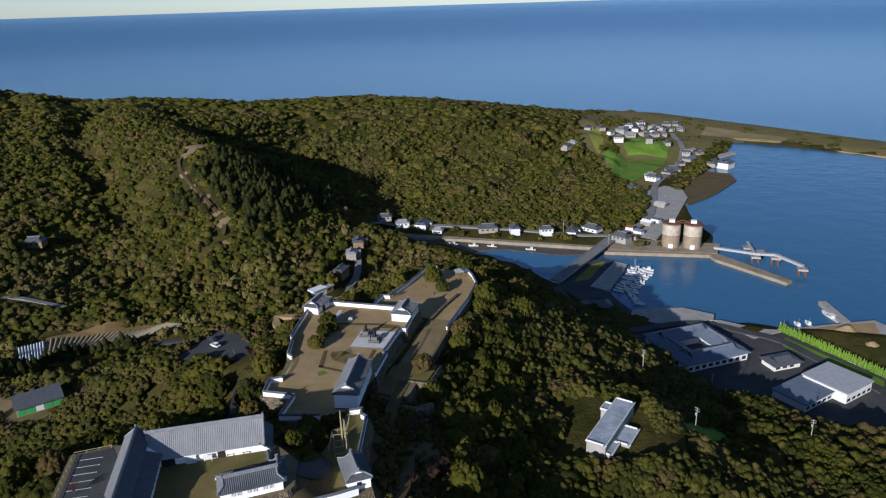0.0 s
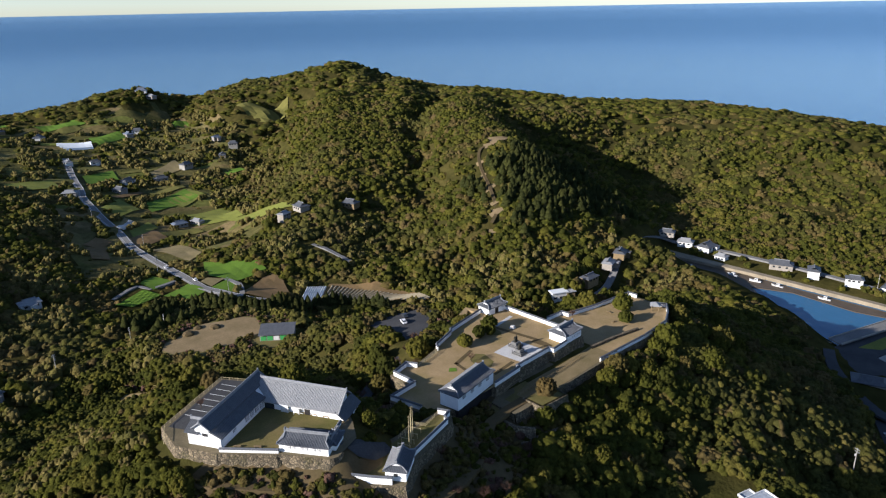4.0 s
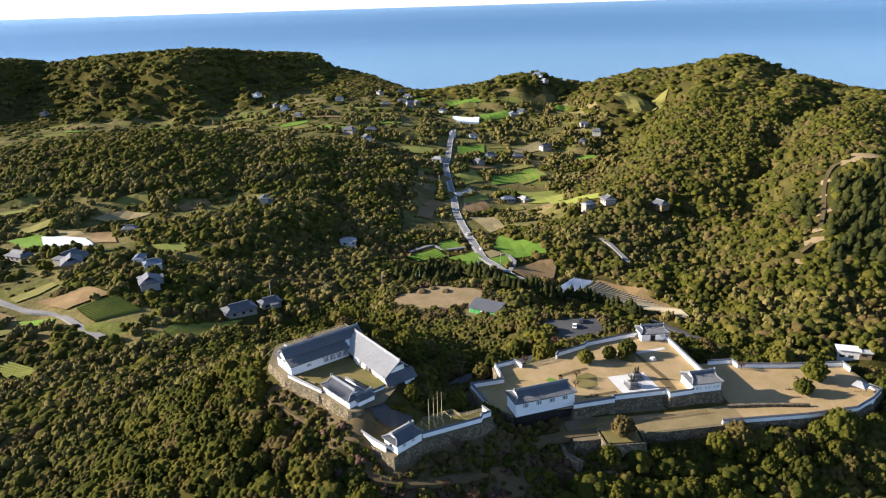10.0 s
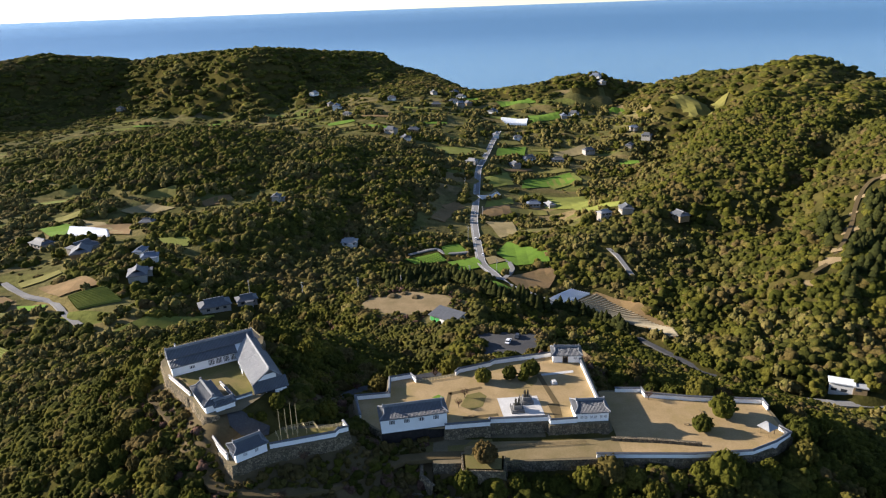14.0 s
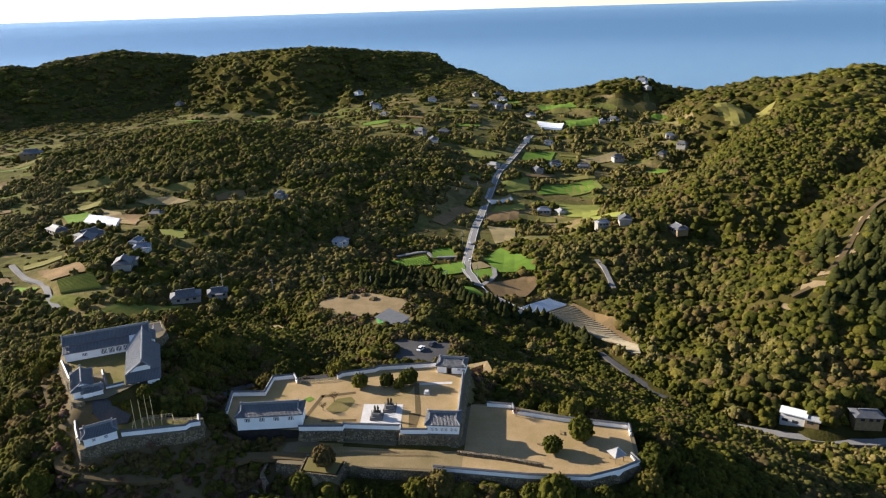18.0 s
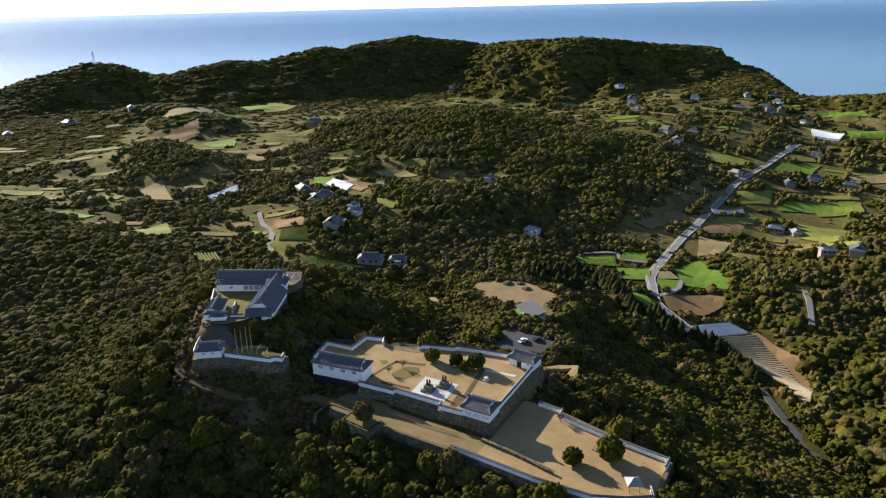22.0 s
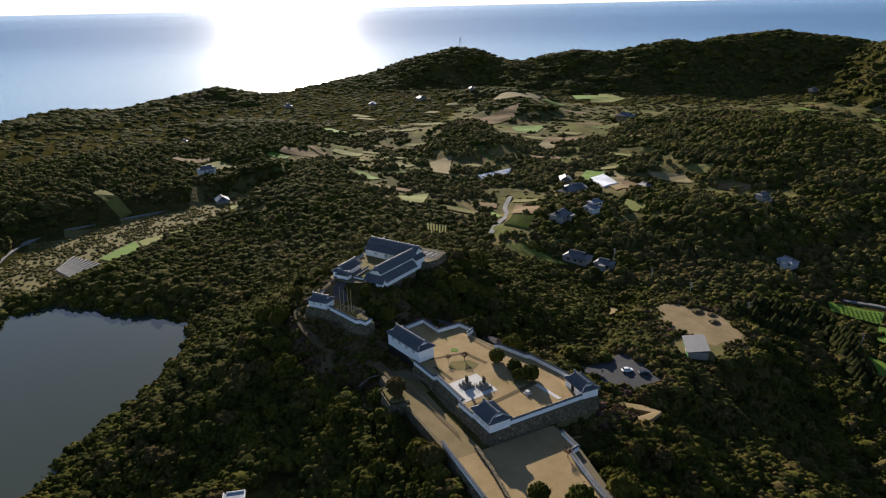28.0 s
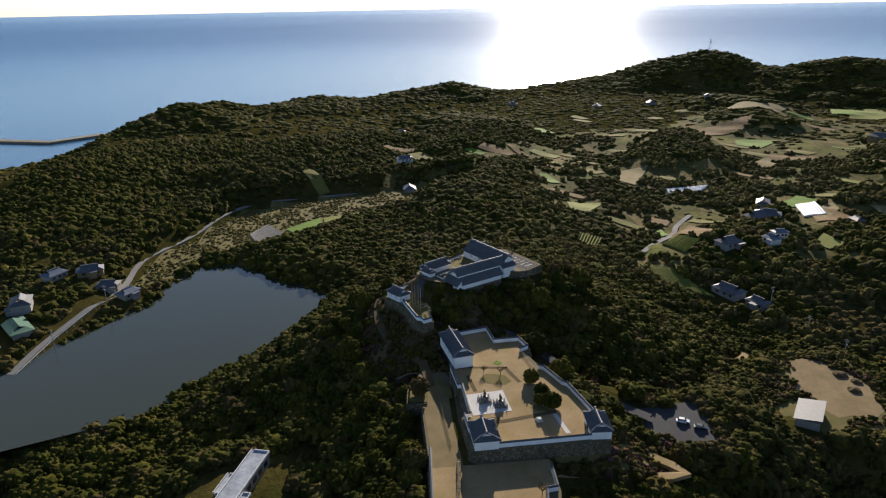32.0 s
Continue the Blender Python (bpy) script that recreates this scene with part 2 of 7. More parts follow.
sea_mat = water_mat("sea_water", (0.03, 0.11, 0.205), 0.18, 0.05, 1.2, 0.55)
quay_stone = worn("weathered_quay_stone", (0.36, 0.3, 0.215), (0.22, 0.185, 0.13), 0.15, 0.9, 1.2, 0.05)
silo_paint = worn("rust_streaked_silo", (0.62, 0.58, 0.5), (0.34, 0.26, 0.18), 0.16, 0.85, 1.0)
silo_low = worn("stained_silo_base", (0.36, 0.28, 0.19), (0.22, 0.18, 0.13), 0.2, 0.9, 1.0)
mud = worn("wet_mud", (0.13, 0.1, 0.07), (0.09, 0.07, 0.05), 0.1, 0.5, 0.8, 0.05)
pond_mat = water_mat("pond_water", (0.04, 0.048, 0.034), 0.05, 0.35, 0.05, 0.25)

# ---- helpers for meshes ----
def part(name, bm, material, parent=None, label=""):
    """Links a bmesh as one mesh object, under a thing or a part where one is given."""
    me = bpy.data.meshes.new(name)
    bm.normal_update()
    bm.to_mesh(me)
    bm.free()
    for m in material if isinstance(material, (list, tuple)) else (material,):
        me.materials.append(m)
    ob = new(name, me)
    ob.parent = parent
    if label:
        ob["label"] = label
    return ob


def empty(name, m=None):
    ob = new(name)
    if m is not None:
        ob.matrix_world = m
    return ob


def from_arrays(name, verts, faces, material, smooth=False, uneven=None):
    """A mesh from numpy arrays of corners and of faces with equal numbers of corners."""
    me = bpy.data.meshes.new(name)
    nf, k = faces.shape
    me.vertices.add(len(verts))
    me.vertices.foreach_set("co", np.ascontiguousarray(verts, dtype=np.float32).ravel())
    me.loops.add(nf * k)
    me.loops.foreach_set("vertex_index", np.ascontiguousarray(faces, dtype=np.int32).ravel())
    me.polygons.add(nf)
    me.polygons.foreach_set("loop_start", np.arange(0, nf * k, k, dtype=np.int32))
    me.polygons.foreach_set("loop_total", np.full(nf, k, dtype=np.int32))
    me.update(calc_edges=True)
    if smooth:
        me.polygons.foreach_set("use_smooth", np.ones(nf, dtype=bool))
    for m in material if isinstance(material, (list, tuple)) else (material,):
        me.materials.append(m)
    return new(name, me)


def box(bm, x0, y0, z0, x1, y1, z1, turn=None):
    vs = [bm.verts.new((x, y, z)) for z in (z0, z1) for y in (y0, y1) for x in (x0, x1)]
    for f in ((0, 2, 3, 1), (4, 5, 7, 6), (0, 1, 5, 4), (1, 3, 7, 5), (3, 2, 6, 7), (2, 0, 4, 6)):
        bm.faces.new([vs[i] for i in f])
    if turn is not None:
        bmesh.ops.transform(bm, matrix=turn, verts=vs)
    return vs


def tube(bm, a, b, r0, r1=None, n=8):
    """A tapered round bar from a to b."""
    a, b = Vector(a), Vector(b)
    r1 = r0 if r1 is None else r1
    q = (b - a).to_track_quat("Z", "Y")
    rings = []
    for p, r in ((a, r0), (b, r1)):
        rings.append([bm.verts.new(p + q @ Vector((r * math.cos(2 * math.pi * i / n), r * math.sin(2 * math.pi * i / n), 0))) for i in range(n)])
    for i in range(n):
        bm.faces.new((rings[0][i], rings[0][(i + 1) % n], rings[1][(i + 1) % n], rings[1][i]))
    bm.faces.new(rings[0][::-1])
    bm.faces.new(rings[1])


def turned(x, y, z, heading=0):
    """A pose whose local x axis points heading degrees anticlockwise from world x."""
    return pose(x, y, z, 0, 0, heading)


# ---- the lie of the land ----
def wave(x, y, scale, seed):
    """Smooth rolling noise between about -1 and 1, made of a few crossing swells."""
    rng = np.random.RandomState(seed)
    out = np.zeros_like(x, dtype=float)
    for k in range(6):
        a, f, p = rng.rand() * 6.283, (0.6 + 0.9 * rng.rand()) / scale, rng.rand() * 6.283
        out += np.sin((x * math.cos(a) + y * math.sin(a)) * f * 6.283 + p)
    return out / 3.2


def along(x, y, line):
    """Distance to a polyline and the height of its nearest point."""
    best, high = np.full(np.shape(x), 1e9), np.zeros(np.shape(x))
    for (x0, y0, z0), (x1, y1, z1) in zip(line, line[1:]):
        dx, dy = x1 - x0, y1 - y0
        s = np.clip(((x - x0) * dx + (y - y0) * dy) / (dx * dx + dy * dy), 0, 1)
        d = np.hypot(x - x0 - s * dx, y - y0 - s * dy)
        near = d < best
        best, high = np.where(near, d, best), np.where(near, z0 + s * (z1 - z0), high)
    return best, high


def inside(x, y, shape):
    """Signed distance to a polygon: positive inside."""
    best, odd = np.full(np.shape(x), 1e9), np.zeros(np.shape(x), dtype=bool)
    for (x0, y0), (x1, y1) in zip(shape, shape[1:] + shape[:1]):
        dx, dy = x1 - x0, y1 - y0
        s = np.clip(((x - x0) * dx + (y - y0) * dy) / (dx * dx + dy * dy), 0, 1)
        best = np.minimum(best, np.hypot(x - x0 - s * dx, y - y0 - s * dy))
        if dy:
            odd ^= ((y0 > y) != (y1 > y)) & (x < x0 + (y - y0) * dx / dy)
    return np.where(odd, best, -best)


def ease(v):
    v = np.clip(v, 0, 1)
    return v * v * (3 - 2 * v)


# crest lines of the hills, each with its half width
CASTLE_HILL = (
    (((-150, 40, 50), (-95, 8, 71), (-60, -5, 75), (-20, 0, 70), (40, 5, 69), (92, -8, 66), (150, 8, 45), (215, 20, 16)), 52),
    (((-10, -20, 70), (30, -85, 47), (70, -130, 20)), 60),
    (((10, 25, 71), (15, 60, 63), (-10, 108, 49), (-25, 150, 41), (-5, 185, 28)), 42),
    (((-150, 40, 50), (-210, 55, 47), (-317, 40, 58), (-400, 60, 54)), 62),
)
EAST_HILLS = (
    (((405, 775, 88), (420, 735, 98), (445, 690, 109), (480, 630, 90), (510, 560, 78), (530, 482, 79), (590, 380, 67), (660, 275, 66), (690, 150, 58), (780, 60, 38), (900, -10, 12)), 150),
    (((250, 190, 50), (300, 255, 74), (385, 390, 84), (500, 480, 78)), 85),
    (((445, 690, 108), (370, 830, 60)), 110),
    (((185, 262, 24), (215, 300, 40), (262, 356, 58), (328, 446, 72), (400, 560, 88), (432, 640, 100)), 55),
    (((105, 285, 30), (140, 300, 38), (240, 400, 62), (340, 560, 90)), 62),
    (((205, 330, 48), (255, 382, 60), (312, 466, 75), (388, 585, 92)), 60),
    (((330, 440, 74), (400, 505, 85), (465, 590, 92)), 70),
    (((385, 390, 80), (480, 352, 67), (590, 320, 62)), 70),
)
NORTH_HILLS = (
    (((-170, 150, 48), (-180, 175, 51), (-228, 245, 47), (-130, 292, 54)), 48),
    (((120, 860, 66), (188, 851, 82), (225, 857, 80), (280, 885, 60), (356, 877, 58)), 70),
    (((-140, 470, 60), (-225, 486, 78), (-330, 530, 70)), 105),
)
WEST_RANGE = (
    (((-1062, 316, 54), (-1058, 400, 63), (-1058, 482, 86), (-1028, 557, 104), (-1006, 592, 101), (-980, 630, 80), (-940, 648, 79), (-904, 683, 91), (-863, 713, 100), (-820, 752, 96), (-786, 793, 105), (-757, 845, 117), (-738, 890, 110), (-709, 947, 122), (-672, 1020, 128), (-600, 1104, 115), (-565, 1118, 106), (-442, 1045, 120), (-295, 955, 130), (-255, 1010, 124), (-206, 1075, 114), (-142, 1190, 104), (-85, 1202, 72), (-50, 1270, 45)), 105),
)
WEST_HILLS = (
    (((-1015, 207, 44), (-975, 140, 56), (-966, 100, 68), (-964, 70, 64), (-860, -60, 50), (-807, -170, 56), (-770, -300, 34)), 75),
    (((-300, -270, 52), (-400, -300, 64), (-520, -260, 60)), 80),
    (((-640, -330, 50), (-735, -285, 74), (-690, -200, 50)), 62),
    (((-830, -285, 50), (-866, -268, 60), (-850, -200, 40)), 45),
    (((-880, -165, 52), (-906, -120, 58), (-915, -70, 50)), 50),
    (((-420, -150, 58), (-500, -110, 64), (-560, -60, 56)), 62),
)
COAST_HILLS = (
    (((-520, 60, 56), (-620, 90, 60), (-700, 60, 54)), 60),
    (((-420, 250, 56), (-500, 280, 60)), 45),
    (((-600, 420, 58), (-700, 470, 64), (-780, 460, 58)), 55),
)
RIDGES = CASTLE_HILL + EAST_HILLS + NORTH_HILLS + WEST_RANGE + WEST_HILLS + COAST_HILLS
BAY = [(219, -84), (262, -78), (303, -80), (326, -70), (340, -140), (372, -146), (430, -131), (500, -124), (560, -140), (640, -165), (766, -196), (740, -260), (700, -340), (500, -700), (219, -700)]
INLET = [(219, -84), (246, -66), (262, -33), (295, 28), (300, 100), (322, 104), (324, 40), (326, -60), (300, -82)]
OPEN_SEA = [(-100, 1420), (-20, 1180), (60, 940), (330, 930), (560, 860), (700, 560), (880, 240), (985, 0), (985, -70), (930, -212), (800, -374), (600, -700), (2500, -900), (2500, 2500), (-2500, 2500), (-2500, -1500), (-740, -1500), (-700, -640), (-690, -540), (-735, -478), (-820, -430), (-920, -400), (-940, -300), (-1010, 80), (-1150, 450), (-1130, 760), (-900, 1150), (-560, 1330), (-150, 1480)]
POND = [(-226, -132), (-198, -105), (-168, -71), (-130, -80), (-92, -108), (-60, -140), (-40, -190), (-75, -215), (-136, -191), (-168, -167), (-200, -160), (-224, -153)]
POND_LEVEL = 33.0
# level ground: outline, height
L_COURT = [(-84.4, -1.2), (-83.6, -1.9), (-74.4, -11.9), (-73.4, -12.4), (-66.6, -22.0), (-64.6, -22.6), (-57, -19.5), (-53.6, -13.4), (-51.4, -8.1), (-62.9, 12.9), (-61, 20), (-62, 24), (-67.5, 31), (-89, 19), (-90, 9)]
LOW_TERRACE = [(-65.2, -23.4), (-60.6, -30.6), (-55.7, -36.0), (-47.0, -30.3), (-31.2, -25.6), (-28.0, -22.6), (-29.4, -18.6), (-48.5, -19.5), (-56.5, -23.4), (-62.5, -24.0)]
COURT_RAMP = [(-63.4, -20.8), (-57, -18.6), (-53.6, -13.4), (-51.4, -8.1), (-56, -8), (-62, -14)]
MAIN_COURT = [(-30.3, 1.0), (-28.0, -9.5), (-20.2, -16.0), (-2.8, -13.0), (-2.6, -15.6), (9.7, -14.8), (10.4, -13.7), (26.2, -13.3), (26.6, -15.2), (43.4, -14.5), (43.2, 24.8), (33, 26), (17, 21.8), (5, 17.8), (0.5, 15.2), (-11, 11.8), (-13, 14.4), (-20.8, 12.4), (-20.4, 3.2)]
FAR_COURT = [(-6, -26.4), (2.2, -26.4), (37.6, -26.3), (62.8, -27.5), (78.8, -26.9), (92.8, -19.2), (92.4, -1.6), (58.4, 6.8), (46, 7.6), (42.6, 4), (42.6, -12), (9, -12), (-6, -17)]
CAR_PARK = [(12, 44), (32, 44), (34, 64), (10, 66)]
YARD = [(-45, 128), (-40, 160), (-4, 155), (12, 132), (8, 108), (-12, 106)]
HARBOUR_FLAT = [(226, -60), (300, -88), (345, -66), (350, -140), (430, -125), (520, -110), (640, -140), (640, -70), (420, -60), (340, -20), (345, 110), (290, 120), (328, -10), (262, -30)]
VILLAGE_FLAT = [(136, -98), (186, -70), (206, -98), (216, -131), (200, -150), (210, -166), (165, -208), (118, -218), (114, -160)]
REED_VALLEY = [(-190, -187), (-200, -172), (-246, -156), (-265, -124), (-281, -104), (-320, -60), (-345, -22), (-394, 37), (-428, 42), (-392, -30), (-376, -90), (-350, -146), (-280, -170), (-232, -190)]
SLOPE_TERRACE = [(2, -96), (38, -99), (46, -64), (4, -62)]
LEVELS = ((L_COURT, 84.7, 3), (LOW_TERRACE, 79.0, 3), (FAR_COURT, 70.8, 3), (MAIN_COURT, 74.0, 3), (CAR_PARK, 63.0, 10), (YARD, 44.0, 14), (HARBOUR_FLAT, 2.0, 14), (VILLAGE_FLAT, 2.1, 16), (SLOPE_TERRACE, 49.8, 16), (REED_VALLEY, 34.6, 26))


SOFT = 3.0


def land(x, y):
    """Height of the ground."""
    x, y = np.asarray(x, dtype=float), np.asarray(y, dtype=float)
    plain = 2.5 + 39 / (1 + np.exp((x + 6) / 68)) + 44 * ease((y - 350) / 600) * ease((x + 300) / 300) * ease((500 - x) / 200)
    # the plateau falls away to the south-western shore
    plain = plain * (1 - 0.85 * ease((-y - 300) / 200) * ease((-x - 260) / 150))
    plain = plain + 1.5 * wave(x, y, 140, 3) * ease((160 - x) / 100)
    total = np.exp(plain / SOFT)
    for line, width in RIDGES:
        d, z = along(x, y, line)
        rough = 1 + 0.18 * wave(x, y, 95, 7) + 0.1 * wave(x, y, 40, 11)
        total = total + np.exp((plain + (z - plain) * np.exp(-(d / (width * rough)) ** 2)) / SOFT) - np.exp(plain / SOFT) * 0.985
    h = SOFT * np.log(np.maximum(total, 1e-6))
    # banks of earth below the walls of the castle, and level courts above them
    for shape, z, slope in LEVELS[:4]:
        h = np.maximum(h, z - {84.7: 2.8, 79.0: 2.9, 74.0: 3.3}.get(z, 2.6) + np.minimum(inside(x, y, shape), 0) * 0.52)
    h = np.maximum(h, 84.4 + np.minimum(inside(x, y, COURT_RAMP), 0) * 0.6)
    for shape, z, slope in LEVELS:
        k = ease((inside(x, y, shape) - 0.5) / 2) if slope == 3 else ease(1 + inside(x, y, shape) / slope)
        h = h + (z - h) * k
    for shape, bank, floor in ((BAY, 8, -6), (INLET, 8, -5), (OPEN_SEA, 40, -14), (POND, 10, POND_LEVEL - 4)):
        s = inside(x, y, shape)
        if shape is POND:
            k = ease((s + 16) / 16)
            h = h + (np.minimum(h, POND_LEVEL + 0.8) - h) * ease((s + 30) / 30)
        k = ease((s + bank) / (2 * bank))
        h = h + (floor - h) * k
    # the low spit that closes the bay
    d, z = along(x, y, ((905, -20, 2.5), (960, -80, 3), (860, -210, 3), (745, -360, 2.5), (600, -560, 2)))
    h = np.maximum(h, z + 1 - (d / 34) ** 2 * 2)
    return h


_gx, _gy = np.arange(-1640, 1245, 4.0), np.arange(-940, 1645, 4.0)
_grid = land(*np.meshgrid(_gx, _gy))


def quick(x, y):
    """Height of the ground away from the courts, looked up between grid points."""
    u, v = np.clip((np.asarray(x) + 1640) / 4, 0, len(_gx) - 1.01), np.clip((np.asarray(y) + 940) / 4, 0, len(_gy) - 1.01)
    i, j = u.astype(int), v.astype(int)
    u, v = u - i, v - j
    return (_grid[j, i] * (1 - u) + _grid[j, i + 1] * u) * (1 - v) + (_grid[j + 1, i] * (1 - u) + _grid[j + 1, i + 1] * u) * v


def ground(x, y):
    return float(quick(np.array([float(x)]), np.array([float(y)]))[0])


def spaced(a, b, near_a, near_b, fine, coarse):
    out = [a]
    while out[-1] < b:
        v = out[-1]
        gap = max(near_a - v, v - near_b, 0)
        out.append(v + min(coarse, fine + gap * 0.06))
    return np.array(out)


def sheet(name, xs, ys, height, material):
    gx, gy = np.meshgrid(xs, ys)
    v = np.stack([gx, gy, height(gx, gy)], -1).reshape(-1, 3)
    n, m = len(xs), len(ys)
    i = (np.arange(m - 1)[:, None] * n + np.arange(n - 1)).ravel()
    return from_arrays(name, v, np.stack([i, i + 1, i + n + 1, i + n], 1), material, True)


terrain = sheet("ground", spaced(-1600, 1200, -130, 130, 2.5, 16), spaced(-900, 1600, -60, 110, 2.5, 16), land, ground_mat)
SLOPES = ([(-56, -24), (-28, -18), (-21, -15), (10, -15), (2, -28), (0, -36), (-26, -48), (-56, -44), (-66, -34), (-92, 0), (-84, 4)], [(-46, -14), (-28, -10), (-28, 6), (-48, 6)], [(42, 26), (50, 46), (30, 46), (30, 34)])
GRASSY = ([(-62, 140), (-48, 156), (-30, 164), (-4, 160), (14, 140), (10, 118), (-8, 108), (-30, 112), (-70, 104), (-110, 92), (-112, 104), (-70, 124)], [(44, 8), (48, 26), (44, 44), (34, 36), (33, 27), (43.5, 25)], [(-22, -17), (9, -16), (8, -21), (-20, -22)], REED_VALLEY)
terrain.data.materials.append(earth)
terrain.data.materials.append(dry_grass)
_at = np.zeros(len(terrain.data.polygons) * 3, dtype=np.float32)
terrain.data.polygons.foreach_get("center", _at)
_at = _at.reshape(-1, 3)
_soil = np.zeros(len(_at), dtype=np.int32)
for shape in SLOPES:
    _soil[inside(_at[:, 0], _at[:, 1], shape) > 0.8 * wave(_at[:, 0], _at[:, 1], 9, 61)] = 1
for shape in GRASSY:
    _soil[inside(_at[:, 0], _at[:, 1], shape) > 1.5 * wave(_at[:, 0], _at[:, 1], 12, 62)] = 2
terrain.data.polygons.foreach_set("material_index", _soil)
MEADOWS = ([(-30, 300), (60, 290), (125, 330), (155, 420), (205, 560), (270, 700), (220, 800), (60, 810), (-120, 800), (-60, 600), (0, 480)], [(-250, 120), (-420, 150), (-560, 260), (-720, 420), (-640, 560), (-480, 480), (-300, 330), (-230, 260)], [(-150, 96), (-250, 70), (-300, -20), (-400, -40), (-500, 60), (-620, 220), (-640, 420), (-600, 560), (-480, 800), (-300, 860), (-110, 900), (-60, 640), (-90, 420), (-150, 250)])


def open_valley(x, y, h):
    """True where the valley floors and their terraced flanks lie open between the woods."""
    low = h - (2.5 + 39 / (1 + np.exp((x + 6) / 68)) + 44 * ease((y - 350) / 600) * ease((x + 300) / 300) * ease((500 - x) / 200))
    out = np.zeros(np.shape(x), dtype=bool)
    for shape in MEADOWS:
        out |= (inside(x, y, shape) > 10 * wave(x, y, 60, 66)) & (low < (22 if shape is MEADOWS[0] else 9.5) + 2 * wave(x, y, 50, 68))
    return out


_bay = [(480, -84), (560, -60), (600, -10), (720, 10), (905, 20), (1010, -60), (960, -200), (860, -330), (700, -420), (560, -600), (660, -380), (780, -230), (740, -180), (600, -130)]
_soil[(inside(_at[:, 0], _at[:, 1], _bay) > 3) & (_at[:, 2] > 0.5) & (_soil == 0)] = 2
_soil[open_valley(_at[:, 0], _at[:, 1], _at[:, 2]) & (_soil == 0)] = 3
terrain.data.materials.append(valley_grass)
terrain.data.polygons.foreach_set("material_index", _soil)
tagged(terrain, "hilly ground with dark undergrowth and dry winter grass", "ground", kind="structure")


def disc(name, material, reach, height):
    """A round sheet with rings that widen outwards."""
    rs = np.concatenate([[0], np.geomspace(60, reach, 40)])
    th = np.linspace(0, 2 * math.pi, 97)[:-1]
    gr, gt = np.meshgrid(rs, th, indexing="ij")
    v = np.stack([gr * np.cos(gt), gr * np.sin(gt), height(gr)], -1).reshape(-1, 3)
    n = len(th)
    f = []
    for a in range(len(rs) - 1):
        j = np.arange(n)
        f.append(np.stack([a * n + j, (a + 1) * n + j, (a + 1) * n + (j + 1) % n, a * n + (j + 1) % n], 1))
    return from_arrays(name, v, np.concatenate(f), material, True)


sea = disc("sea", sea_mat, 4700, lambda r: 165.0 * ease((r - 2300) / 2400) ** 1.5)
tagged(sea, "calm blue sea reaching to the horizon", "sea", kind="structure")


def flat_shape(name, shape, z, material):
    bm = bmesh.new()
    bm.faces.new([bm.verts.new((x, y, z)) for x, y in shape])
    bmesh.ops.triangulate(bm, faces=bm.faces)
    return part(name, bm, material)


pond_outline = [((x + 130) * 1.12 - 130, (y + 140) * 1.14 - 140) for x, y in POND]
pond = flat_shape("pond_water", pond_outline, POND_LEVEL, pond_mat)
tagged(pond, "still grey-green pond water below the castle hill", "water", kind="structure")

# ---- the castle ----
roof_ribs = worn("ribbed_smoked_tile", (0.075, 0.082, 0.095), (0.12, 0.128, 0.142), 0.4, 0.6, 4.0, 0.0, 0.4)
# cover tile of that slope, lightened to carry the sun in its colour
tile_rib_sunlit = worn("sunlit_cover_tile", (0.4, 0.4, 0.4), (0.3, 0.3, 0.305), 0.6, 0.55, 5.0, 0.0, 0.4)
tile_rib_mat = worn("round_cover_tile", (0.165, 0.172, 0.185), (0.115, 0.122, 0.135), 0.6, 0.55, 5.0, 0.0, 0.4)

masonry = worn("fitted_boulder_masonry", (0.27, 0.225, 0.16), (0.17, 0.145, 0.105), 0.3, 0.95, 2.0)
_nt = masonry.node_tree
_tc = _nt.nodes.new("ShaderNodeTexCoord")
_vo = _nt.nodes.new("ShaderNodeTexVoronoi")
_vo.feature, _vo.inputs["Scale"].default_value = "DISTANCE_TO_EDGE", 1.5
_nt.links.new(_tc.outputs["Object"], _vo.inputs["Vector"])
_vc = _nt.nodes.new("ShaderNodeTexVoronoi")
_vc.inputs["Scale"].default_value = 1.5
_nt.links.new(_tc.outputs["Object"], _vc.inputs["Vector"])
_old = _nt.nodes["Principled BSDF"].inputs["Base Color"].links[0].from_socket
_sep = _nt.nodes.new("ShaderNodeSeparateColor")
_nt.links.new(_vc.outputs["Color"], _sep.inputs["Color"])
_c = mix(masonry, 0.8, _old, ramp(masonry, _sep.outputs["Red"], ((0.0, (0.4, 0.38, 0.36)), (1.0, (1.4, 1.3, 1.15)))), "MULTIPLY")
_c = mix(masonry, ramp(masonry, noise_node(masonry, 0.22, 5, 0.7), ((0.5, (0, 0, 0)), (0.68, (0.7, 0.7, 0.7)))), _c, (0.075, 0.07, 0.03))
paint(masonry, mix(masonry, ramp(masonry, _vo.outputs["Distance"], ((0.02, (1, 1, 1)), (0.09, (0, 0, 0)))), _c, (0.05, 0.045, 0.035)))
bump(masonry, _vo.outputs["Distance"], 1.0, 0.35)


